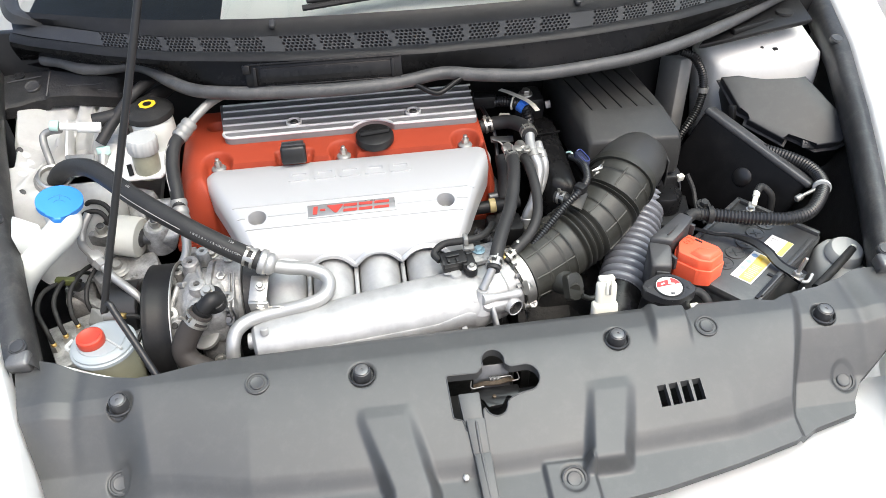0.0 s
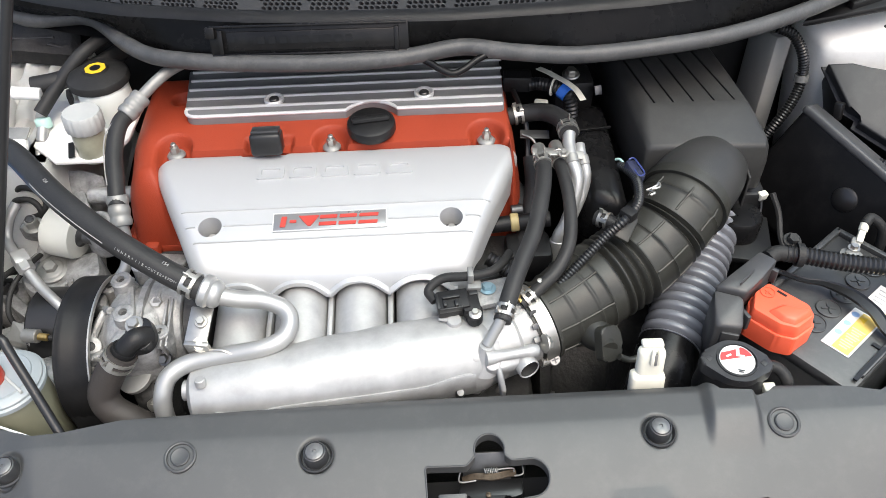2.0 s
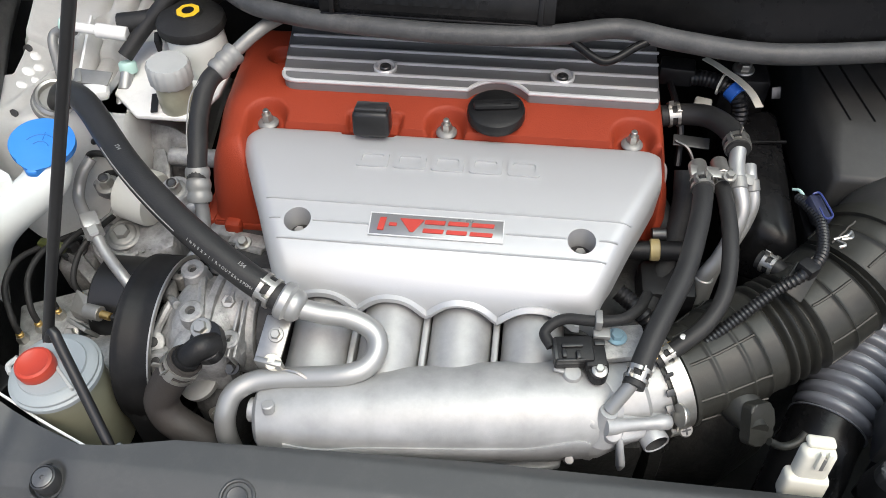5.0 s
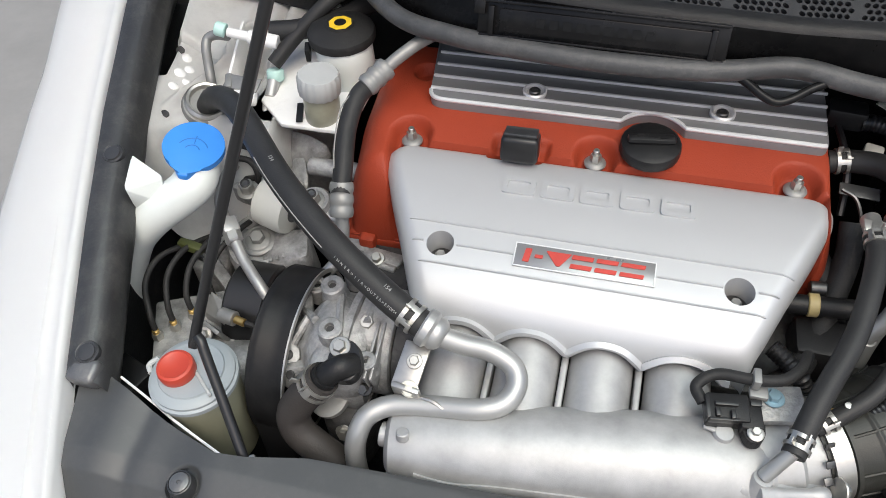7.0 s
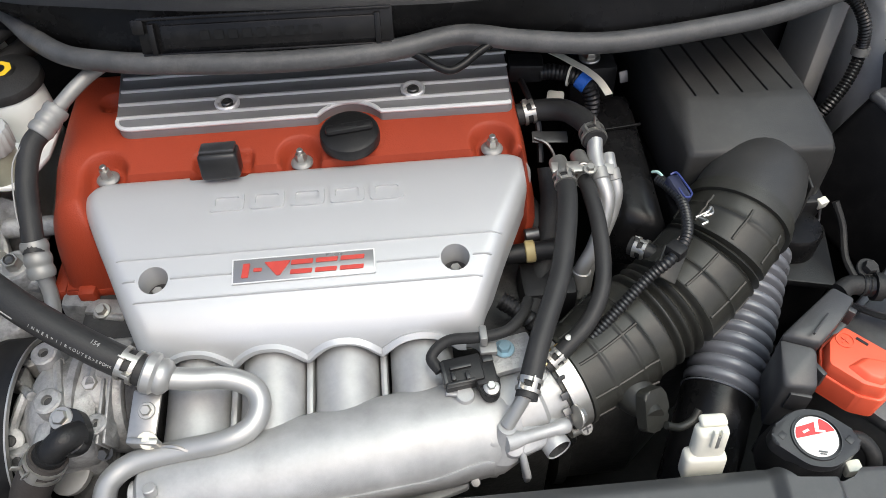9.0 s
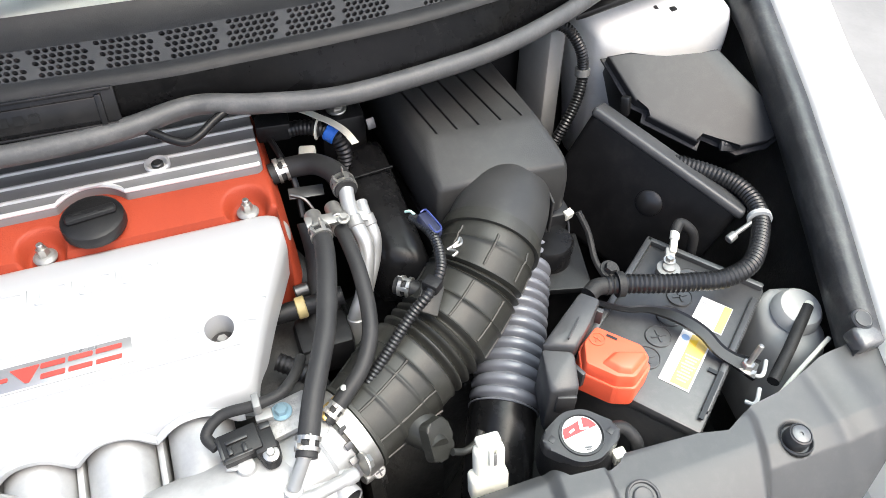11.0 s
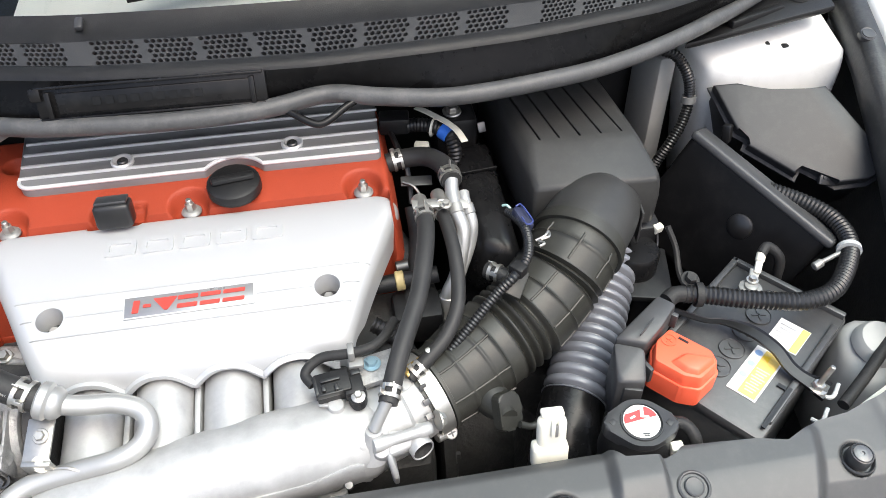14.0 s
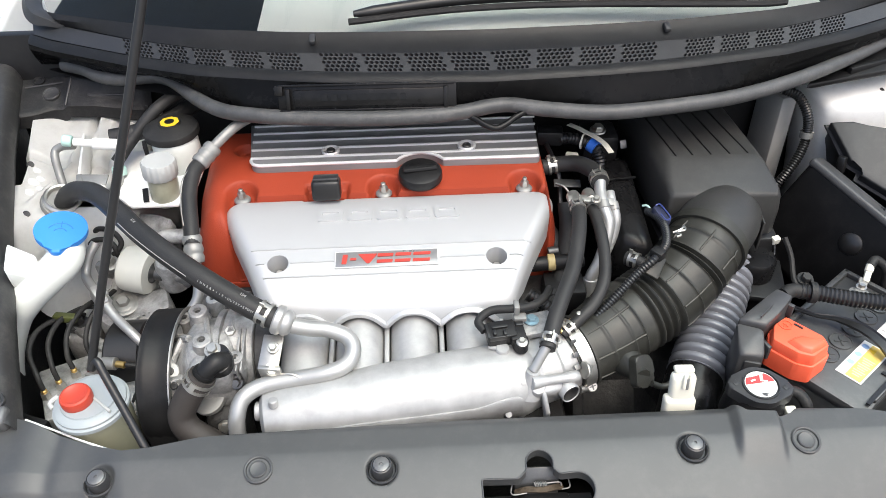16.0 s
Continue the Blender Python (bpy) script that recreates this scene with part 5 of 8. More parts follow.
ctube = thing("wiring_conduit", (0.17, 0.25, 0.82), "thin corrugated black wiring conduit over the intake hose", "wiring conduit")
part("conduit", corrugated([(0.207, 0.352, 0.846), (0.211, 0.337, 0.851), (0.216, 0.312, 0.856), (0.214, 0.285, 0.857), (0.205, 0.258, 0.858), (0.187, 0.240, 0.852), (0.166, 0.232, 0.836), (0.135, 0.214, 0.812), (0.107, 0.196, 0.793)], 0.0060, 0.0042, 0.0010), M_GLOSSBLK, ctube)
plug = part("plug", box((0.217, 0.325, 0.856), (0.013, 0.032, 0.012), 0.002, (6, 10, 14)), material("blue_black_plug", (0.03, 0.035, 0.07), 0.35, vary=0.3, scale=60), ctube, "dark blue wiring plug")
part("latch", tube([(0.212, 0.340, 0.864), (0.218, 0.340, 0.866), (0.222, 0.326, 0.866), (0.225, 0.310, 0.865), (0.217, 0.305, 0.866), (0.214, 0.318, 0.866)], 0.0011, 6), material("violet_plug_latch", (0.035, 0.05, 0.18), 0.35, vary=0.1), plug, "pale violet latch")
part("wire_tip", tube([(0.209, 0.350, 0.852), (0.206, 0.357, 0.852), (0.202, 0.362, 0.848)], 0.0016, 8), M_MINT, ctube, "pale green wires")
part("spring_clip", merge(tube([(0.221, 0.281, 0.862), (0.232, 0.283, 0.866), (0.238, 0.290, 0.865), (0.236, 0.281, 0.866), (0.226, 0.278, 0.866)], 0.0016, 6), tube([(0.223, 0.281, 0.862), (0.228, 0.271, 0.866), (0.222, 0.268, 0.865)], 0.0016, 6)), M_STEEL, ctube, "bright wire spring clip")
part("tie_block", box((0.193, 0.247, 0.855), (0.015, 0.018, 0.014), 0.003, (0, 0, 40)), M_PLASTIC, ctube, "black cable tie block")

# wiring behind the valve cover
loom = thing("wiring_loom", (0.12, 0.54, 0.85), "black corrugated loom with tape and plug", "wiring loom")
part("plug", box((0.092, 0.530, 0.868), (0.040, 0.026, 0.024), 0.003, (0, 0, -6)), M_PLASTIC, loom, "black plastic plug")
part("conduit", corrugated([(0.108, 0.522, 0.866), (0.122, 0.521, 0.867), (0.142, 0.514, 0.866), (0.158, 0.502, 0.862), (0.166, 0.492, 0.845), (0.166, 0.486, 0.82)], 0.0098, 0.005, 0.0012), M_GLOSSBLK, loom)
part("blue_tape", rod((0.152, 0.508, 0.865), (0.161, 0.499, 0.861), 0.0118), M_BLUETAPE, loom, "blue adhesive tape")
part("cream_strip", merge(sweep(smooth_path([(0.124, 0.545, 0.878), (0.135, 0.530, 0.880), (0.146, 0.516, 0.880), (0.157, 0.502, 0.880), (0.168, 0.482, 0.879), (0.174, 0.459, 0.877)], 6), lambda s: 1.0, section=[(-0.0045, -0.0006), (0.0045, -0.0006), (0.0045, 0.0006), (-0.0045, 0.0006)])), M_CREAM, loom, "cream tape tail")
part("cable_tie", lathe([(0.011, -0.001), (0.0125, -0.001), (0.0125, 0.001), (0.011, 0.001)], (0.141, 0.5125, 0.866), (0.9, -0.45, -0.05), 20), M_CREAM, loom, "cream cable tie")
part("pale_plug", box((0.122, 0.492, 0.845), (0.02, 0.026, 0.014), 0.003, (10, 0, -15)), M_CREAM, loom, "pale wiring plug")
part("wire", tube([(0.085, 0.52, 0.86), (0.092, 0.49, 0.852), (0.100, 0.47, 0.83), (0.10, 0.44, 0.80)], 0.004, 8), M_GLOSSBLK, loom)
part("steel_bracket", merge(box((0.108, 0.442, 0.836), (0.040, 0.016, 0.002), 0.0006, (10, 0, -6)), tube([(0.09, 0.44, 0.838), (0.105, 0.43, 0.834), (0.118, 0.41, 0.81)], 0.002, 6)), M_BOLTDARK, loom, "folded dark steel bracket")

hcover = thing("harness_cover", (0.19, 0.44, 0.76), "matt black plastic harness cover beside the air cleaner", "harness cover")
part("cover_body", hull([(0.165, 0.50, 0.838), (0.215, 0.52, 0.835), (0.215, 0.33, 0.805), (0.17, 0.345, 0.805), (0.15, 0.52, 0.76), (0.235, 0.55, 0.76), (0.235, 0.30, 0.74), (0.15, 0.33, 0.74)], 0.012), M_COWL, hcover)
part("moulded_step", box((0.192, 0.455, 0.8315), (0.050, 0.003, 0.004), 0.001, (10, 0, 6)), M_COWL, hcover)
hexbolt(hcover, "bolt", (0.174, 0.553, 0.860), (0, -0.1, 1), 0.0085, 0.010, M_STEEL, True, "bright hexagon bolt")
part("post", box((0.178, 0.563, 0.803), (0.06, 0.06, 0.11), 0.01), M_PLASTIC, hcover)
part("side_tab", box((0.209, 0.521, 0.852), (0.011, 0.003, 0.014), 0.001, (-30, 0, 12)), M_BOLTDARK, hcover, "grey metal tab")

fuelrail = thing("injector_rail", (0.05, 0.35, 0.75), "dark injector rail and fittings beside the cover", "fuel rail")
part("rail", rod((0.03, 0.318, 0.782), (0.115, 0.318, 0.790), 0.0105), M_PLASTIC, fuelrail)
part("bracket", box((0.085, 0.295, 0.745), (0.06, 0.05, 0.05), 0.008), M_PLASTIC, fuelrail, "black moulded bracket")
part("yellow_clip", lathe([(0.0105, 0), (0.0122, 0.001), (0.0122, 0.010), (0.0105, 0.011)], (0.0630, 0.318, 0.786), (1.0, 0.0, 0.09), 20), material("tan_plastic", (0.42, 0.33, 0.15), 0.45, vary=0.1, scale=60), fuelrail, "tan plastic ring")
part("fitting", rod((0.066, 0.339, 0.788), (0.082, 0.340, 0.789), 0.0075), M_BOLTDARK, fuelrail, "dark pipe fitting")
part("corrugated_lead", corrugated([(0.03, 0.265, 0.775), (0.045, 0.255, 0.77), (0.06, 0.245, 0.76), (0.07, 0.24, 0.74)], 0.010, 0.005, 0.0012), M_GLOSSBLK, fuelrail)

sensor = thing("pressure_sensor", (-0.01, 0.16, 0.80), "black pressure sensor bolted to the manifold", "sensor")
body = part("sensor_body", merge(box((-0.020, 0.163, 0.806), (0.036, 0.026, 0.020), 0.002, (8, 0, 8)), box((0.000, 0.163, 0.805), (0.020, 0.030, 0.014), 0.002, (4, 0, 8))), M_PLASTIC, sensor)
part("bolt_lug", prism(rounded([(-0.008, 0.158), (0.013, 0.160), (0.0135, 0.145), (0.009, 0.137), (0.000, 0.136), (-0.005, 0.143)], 0.005, 4), 0.795, 0.806, 0.0015), M_PLASTIC, sensor, "rounded bolt lug")
for c, z in (((-0.029, 0.154, 0.8165), (0.004, 0.008, 0.005)), ((-0.016, 0.154, 0.8165), (0.004, 0.008, 0.005)), ((-0.022, 0.163, 0.8175), (0.020, 0.004, 0.004)), ((-0.0225, 0.1500, 0.811), (0.026, 0.003, 0.008)), ((-0.037, 0.160, 0.810), (0.004, 0.022, 0.012)), ((0.004, 0.172, 0.8128), (0.010, 0.006, 0.003))):
    part("latch_rib", box(c, z, 0.0007, (8, 0, 8)), M_GLOSSBLK, body)
part("bolt_ring", lathe([(0.0068, 0), (0.0074, 0.004), (0.0060, 0.0048)], (0.0045, 0.1455, 0.8045), (0, -0.15, 1), 24), M_STEEL, sensor, "steel bush")
hexbolt(sensor, "bolt", (0.0045, 0.1455, 0.8088), (0, -0.15, 1), 0.0042, 0.004, M_STEEL, False)
part("lead", sweep(smooth_path([(-0.040, 0.166, 0.808), (-0.047, 0.180, 0.812), (-0.030, 0.192, 0.818), (0.0, 0.190, 0.822), (0.025, 0.195, 0.822), (0.042, 0.212, 0.820), (0.052, 0.235, 0.812)], 8), lambda s: 0.0055, 10), M_RUBBER, sensor, "taped black lead")
part("lead_clip", merge(box((0.002, 0.190, 0.824), (0.007, 0.016, 0.013), 0.0015), box((0.006, 0.182, 0.814), (0.016, 0.012, 0.006), 0.0015)), M_DULLSTEEL, sensor, "grey cable clip")
lugp = thing("manifold_bracket", (0.03, 0.19, 0.79), "cast bracket with blue-marked bolt behind the sensor", "bracket")
part("plate", box((0.028, 0.185, 0.796), (0.046, 0.036, 0.010), 0.003, (4, 0, 12)), M_CAST, lugp)
hexbolt(lugp, "bolt", (0.022, 0.188, 0.802), (0, 0, 1), 0.0065, 0.006, material("blue_marked_bolt", (0.25, 0.38, 0.45), 0.4, metal=0.5), True, "bolt with blue paint mark")

# ---- right side of the bay ----
duct = thing("air_duct", (0.29, 0.24, 0.62), "ribbed blue-grey air duct below the intake hose", "air duct")
dpath = [(0.350, 0.365, 0.730), (0.338, 0.335, 0.722), (0.320, 0.300, 0.712), (0.297, 0.255, 0.702), (0.272, 0.210, 0.692), (0.256, 0.182, 0.684)]
part("ribbed_duct", sweep(resample(smooth_path(dpath, 12), 0.0011), lambda q: 0.0405 - 0.0075 * math.exp(-(((q % 0.0142) - 0.0071) / 0.0026) ** 2), 34), M_GREYHOSE, duct)
part("lower_duct", tube([(0.258, 0.186, 0.685), (0.246, 0.165, 0.677), (0.232, 0.135, 0.66), (0.215, 0.10, 0.62)], 0.0385, 26), M_COWL, duct, "smooth black lower duct")
clip = thing("duct_clip", (0.195, 0.095, 0.74), "cream white plastic clip standing behind the panel", "plastic clip")
part("clip_body", merge(box((0.194, 0.090, 0.777), (0.030, 0.017, 0.040), 0.0065, (-10, 0, -2), 4), box((0.192, 0.082, 0.748), (0.038, 0.018, 0.034), 0.005, (-10, 0, -2), 3)), M_CREAM, clip)
part("clip_hook", merge(box((0.195, 0.098, 0.7985), (0.024, 0.012, 0.007), 0.003, (-8, 0, -2), 3), box((0.1995, 0.083, 0.793), (0.0045, 0.005, 0.022), 0.0015, (-10, 0, -2)), box((0.1925, 0.083, 0.793), (0.0045, 0.005, 0.022), 0.0015, (-10, 0, -2))), M_CREAM, clip)
part("slot", box((0.196, 0.0815, 0.790), (0.003, 0.003, 0.016), 0.0005, (-10, 0, -2)), M_DULLSTEEL, clip)

radcap = thing("radiator_filler", (0.294, 0.082, 0.74), "black radiator filler with red and white warning label", "radiator filler")
part("neck", lathe([(0.038, 0), (0.036, 0.02), (0.033, 0.035), (0.030, 0.046)], (0.286, 0.082, 0.728), (0, 0, 1), 32), M_PLASTIC, radcap, "black filler neck")
o = rounded([(-0.0445, 0.008), (-0.0445, -0.008), (-0.012, -0.0315), (0.012, -0.0315), (0.0445, -0.008), (0.0445, 0.008), (0.012, 0.0315), (-0.012, 0.0315)], 0.009, 4)
bm = prism([(x * 0.86, y * 0.86) for x, y in o], -0.003, 0.013, 0.003, 3)
bmesh.ops.transform(bm, matrix=pose(0.285, 0.080, 0.772, 2, 0, -10), verts=bm.verts)
cb = part("cap_body", bm, M_SHROUD0, radcap)
part("lip", placed(lathe([(0.0204, 0), (0.0220, 0.0), (0.0216, 0.0020), (0.0208, 0.0020)], (0, 0, 0.0128), (0, 0, 1), 36, start=False, end=False), pose(0.285, 0.080, 0.772, 2, 0, -10)), M_SHROUD0, cb)
for dx in (-0.029, 0.029):
    part("arrow_mark", placed(box((dx, 0, 0.0132), (0.007, 0.006, 0.0008), 0.0003, (0, 0, 45)), pose(0.285, 0.080, 0.772, 2, 0, -10)), M_SHROUD0, cb)
part("label_disc", lathe([(0.0188, 0), (0.0188, 0.0012), (0.0, 0.0013)], (0.285, 0.080, 0.7849), (0, -0.07, 1), 36), M_WHITELBL, radcap, "round white warning label")
half = [(0.0179 * math.cos(a), 0.0179 * math.sin(a)) for a in np.linspace(0.45, math.pi + 0.25, 20)]
bm = prism(half, 0, 0.0006)
bmesh.ops.transform(bm, matrix=pose(0.285, 0.080, 0.7860, 2, 0, -14), verts=bm.verts)
part("red_half", bm, M_REDLBL, radcap, "red half of the label")
for dx, dy, sx, sy, rz in ((-0.010, 0.004, 0.007, 0.0025, 35), (0.001, 0.013, 0.004, 0.010, 0), (0.004, 0.006, 0.010, 0.0025, 0), (0.004, -0.016, 0.008, 0.0014, 0), (0.004, -0.0185, 0.006, 0.0012, 0)):
    bm = box((dx * 0.88, dy * 0.88, 0.0006), (sx * 0.88, sy * 0.88, 0.0006), 0, (0, 0, rz))
    bmesh.ops.transform(bm, matrix=pose(0.285, 0.080, 0.7862, 2, 0, -14), verts=bm.verts)
    part("label_mark", bm, M_WHITELBL if dy > 0 else M_BOLTDARK, radcap)
ovf = thing("overflow_hose", (0.335, 0.075, 0.76), "thin black overflow hose beside the radiator neck", "hose")
part("hose_body", tube([(0.315, 0.085, 0.765), (0.335, 0.083, 0.764), (0.345, 0.070, 0.755), (0.345, 0.058, 0.735)], 0.007, 12), M_RUBBER, ovf)
part("pale_clip", box((0.322, 0.062, 0.752), (0.014, 0.012, 0.014), 0.002), M_CREAM, ovf, "cream clip")

M_PALEBLUE = material("pale_blue_print", (0.30, 0.47, 0.72), 0.5, vary=0.08, scale=60)
M_PALEYEL = material("pale_yellow_print", (0.76, 0.55, 0.14), 0.5, vary=0.12, scale=40)

# battery
BT = pose(0.461, 0.189, 0.745, 0, 0, 38)


bat = thing("battery", (0.461, 0.189, 0.545), "black car battery with stickers on its lid", "battery")
part("case", placed(box((0, 0, -0.105), (0.226, 0.146, 0.19), 0.005), BT), M_BATTERY, bat)
part("lid", placed(box((0, 0, -0.009), (0.232, 0.152, 0.018), 0.005), BT), M_BATTERY, bat)
part("lid_rim", placed(merge(box((0, 0.070, 0.002), (0.23, 0.008, 0.010), 0.002), box((0.111, 0, 0.002), (0.008, 0.146, 0.010), 0.002), box((0.0, -0.070, 0.001), (0.18, 0.008, 0.008), 0.002)), BT), M_BATTERY, bat)
for i in range(5):
    part("vent_plug", placed(merge(lathe([(0.0150, -0.001), (0.0150, 0.0022), (0.0143, 0.0024), (0.0138, 0.0012), (0.0, 0.0012)], (-0.0575 + i * 0.0345, 0.006, 0), (0, 0, 1), 24), box((-0.0575 + i * 0.0345, 0.006, 0.0014), (0.017, 0.0024, 0.0022), 0, (0, 0, 45)), box((-0.0575 + i * 0.0345, 0.006, 0.0014), (0.0024, 0.017, 0.0022), 0, (0, 0, 45))), BT), M_BATTERY, bat, "round vent plug with a cross slot")
part("white_sticker", placed(box((-0.0365, -0.031, 0.0006), (0.078, 0.034, 0.0010)), BT), M_WHITELBL, bat, "white and yellow warning sticker")
part("yellow_panel", placed(box((-0.0365, -0.036, 0.0013), (0.074, 0.020, 0.0006)), BT), M_PALEYEL, bat, "pale yellow printed area")
part("warning_triangle", placed(prism([(-0.016, -0.0345), (-0.004, -0.0345), (-0.010, -0.0255)], 0.0015, 0.0018), BT), M_YELLOW, bat, "yellow warning triangle")
for bx in (-0.008, -0.028, -0.048):
    part("blue_symbol", placed(lathe([(0.0045, 0), (0.0, 0.0002)], (bx, -0.0205, 0.0014), (0, 0, 1), 18), BT), M_PALEBLUE, bat, "pale blue round symbol")
for i in range(9):
    part("print_bar", placed(box((-0.030 - i * 0.0045, -0.036, 0.0018), (0.0016, 0.016 - 0.003 * (i % 3), 0.0003)), BT), M_GREYCAP, bat, "grey line of print")
part("white_sticker", placed(box((0.039, -0.035, 0.0006), (0.044, 0.037, 0.0010)), BT), M_WHITELBL, bat, "white sticker")
part("yellow_panel", placed(box((0.039, -0.0485, 0.0013), (0.042, 0.009, 0.0006)), BT), M_PALEYEL, bat, "pale yellow sticker edge")
for i in range(5):
    part("print_bar", placed(box((0.024 + i * 0.007, -0.031, 0.0013), (0.0016, 0.022 - 0.004 * (i % 2), 0.0004)), BT), M_GREYCAP, bat, "grey line of print")
part("corner_slot", placed(merge(box((-0.068, -0.0695, 0.0042), (0.068, 0.005, 0.002)), box((-0.036, -0.062, 0.0015), (0.005, 0.012, 0.002))), BT), M_GLOSSBLK, bat)
term = thing("battery_terminal", (0.505, 0.268, 0.745), "bare lead battery terminal with clamp bolt", "battery terminal")
part("post", lathe([(0.009, 0), (0.008, 0.018), (0.006, 0.019)], (0.496, 0.256, 0.745), (0, 0, 1), 20), M_DULLSTEEL, term)
part("clamp", merge(lathe([(0.0095, 0.002), (0.014, 0.003), (0.014, 0.011), (0.0095, 0.012)], (0.496, 0.256, 0.748), (0, 0, 1), 20), box((0.505, 0.269, 0.760), (0.012, 0.026, 0.008), 0.002, (20, 0, -30))), M_DULLSTEEL, term)
part("cable_lug", merge(box((0.515, 0.280, 0.769), (0.009, 0.022, 0.009), 0.003, (25, 0, -32)), rod((0.518, 0.285, 0.772), (0.523, 0.293, 0.779), 0.0058)), M_CREAM, term, "pale crimped cable lug")
part("earth_cable", tube([(0.521, 0.291, 0.778), (0.534, 0.300, 0.781), (0.550, 0.290, 0.765), (0.552, 0.283, 0.72)], 0.0065, 12), M_RUBBER, term, "black earth cable")
hexbolt(term, "bolt", (0.500, 0.263, 0.764), (0, 0, 1), 0.005, 0.006, M_STEEL)

tcov = thing("terminal_cover", (0.365, 0.16, 0.74), "orange-red plastic positive terminal cover", "terminal cover")
CV = pose(0.461, 0.189, 0, 0, 0, 38)
red_o = rounded([(-0.079, 0.066), (-0.106, 0.068), (-0.131, 0.054), (-0.129, 0.018), (-0.119, 0.001), (-0.086, -0.002), (-0.075, 0.012)], 0.0035, 2)
part("cover_skirt", placed(prism([(-0.103 + (x + 0.103) * 1.07, 0.034 + (y - 0.034) * 1.06) for x, y in red_o], 0.742, 0.771, 0.002), CV), M_ORANGE, tcov)
part("cover_top", placed(hull([(x, y, 0.768) for x, y in red_o] + [(-0.103 + (x + 0.103) * 0.93, 0.034 + (y - 0.034) * 0.93, 0.787) for x, y in red_o], 0.002), CV), M_ORANGE, tcov)
part("cover_hump", placed(hull([(x, y, 0.784) for x, y in ((-0.123, 0.042), (-0.100, 0.036), (-0.082, 0.006), (-0.090, 0.001), (-0.118, 0.006), (-0.125, 0.020))] + [(x, y, 0.793) for x, y in ((-0.117, 0.034), (-0.103, 0.030), (-0.089, 0.007), (-0.114, 0.010), (-0.119, 0.020))], 0.0018), CV), M_ORANGE, tcov)
part("plus_mark", placed(merge(lathe([(0.0085, 0), (0.0085, 0.0008), (0.0076, 0.0008), (0.0076, 0)], (0, 0, 0), (0, 0, 1), 24, start=False, end=False), box((0, 0, 0.0006), (0.009, 0.0012, 0.0008)), box((0, 0, 0.0006), (0.0012, 0.009, 0.0008))), pose(0.3515, 0.174, 0.7872, 0, 0, 30)), M_ORANGE, tcov, "moulded plus sign in a ring")
for x, y, rz in ((0.367, 0.171, -50), (0.336, 0.146, -52)):
    part("slit", placed(box((0, 0, 0), (0.012, 0.003, 0.001)), pose(x, y, 0.7872 if y > 0.16 else 0.786, 0, 0, rz)), M_GLOSSBLK, tcov, "dark slit")

M_SHROUD = material("shroud_grey_plastic", (0.044, 0.044, 0.045), 0.42, vary=0.2, scale=24, grain=0.05, grain_scale=600, dust=0.08)
fl = thing("fuse_link_box", (0.32, 0.17, 0.72), "dark grey angled plastic cable shroud by the battery", "cable shroud")
part("upper_shroud", hull([(0.355, 0.226, 0.806), (0.371, 0.209, 0.806), (0.345, 0.184, 0.801), (0.322, 0.166, 0.796), (0.290, 0.182, 0.796), (0.355, 0.226, 0.76), (0.371, 0.209, 0.76), (0.340, 0.184, 0.76), (0.322, 0.170, 0.76), (0.290, 0.182, 0.76)], 0.004), M_SHROUD, fl)
part("lower_shroud", hull([(0.289, 0.181, 0.790), (0.321, 0.167, 0.790), (0.311, 0.130, 0.778), (0.280, 0.136, 0.778), (0.289, 0.181, 0.72), (0.321, 0.167, 0.72), (0.308, 0.130, 0.70), (0.280, 0.136, 0.70)], 0.004), M_SHROUD, fl)
part("cable", tube([(0.302, 0.155, 0.72), (0.300, 0.142, 0.70), (0.30, 0.135, 0.66)], 0.011, 14), M_RUBBER, fl, "thick black cable")
part("latch", box((0.366, 0.204, 0.786), (0.006, 0.014, 0.02), 0.001, (0, 0, 45)), M_SHROUD, fl, "black latch")
part("latch", box((0.319, 0.150, 0.770), (0.005, 0.016, 0.022), 0.001, (0, 0, 20)), M_SHROUD, fl, "black latch")
part("rib", box((0.334, 0.192, 0.8015), (0.055, 0.002, 0.003), 0.0006, (0, 8, 44)), M_SHROUD, fl)
part("latch", box((0.298, 0.131, 0.755), (0.020, 0.004, 0.026), 0.001, (0, 0, -18)), M_SHROUD, fl, "black latch")
hexbolt(fl, "bolt", (0.407, 0.252, 0.793), (0, -0.3, 1), 0.0075, 0.010, M_RUBBER, True, "dark hexagon bolt")

bh = thing("battery_hold_down", (0.46, 0.18, 0.75), "black steel battery hold-down bar with threaded stud", "hold-down bar")
bar = smooth_path([(0.384, 0.242, 0.757), (0.416, 0.217, 0.759), (0.441, 0.207, 0.760), (0.463, 0.185, 0.763), (0.478, 0.158, 0.762), (0.488, 0.132, 0.754), (0.515, 0.103, 0.745)], 8)
part("bar", sweep(bar, lambda s: 0.45 + 0.45 * smoothstep(0.05, 0.10, s) + 0.5 * smoothstep(0.17, 0.2, s), section=[(-0.008, -0.0012), (0.008, -0.0012), (0.009, 0.004), (0.007, 0.0014), (-0.007, 0.0014), (-0.009, 0.004)]), M_GLOSSBLK, bh)
hexbolt(bh, "nut", (0.508, 0.111, 0.746), (0.15, 0.0, 1), 0.0075, 0.008, M_STEEL, True, "bright nut")
part("stud", rod((0.508, 0.111, 0.75), (0.517, 0.113, 0.780), 0.0032), M_STEEL, bh, "threaded steel stud")

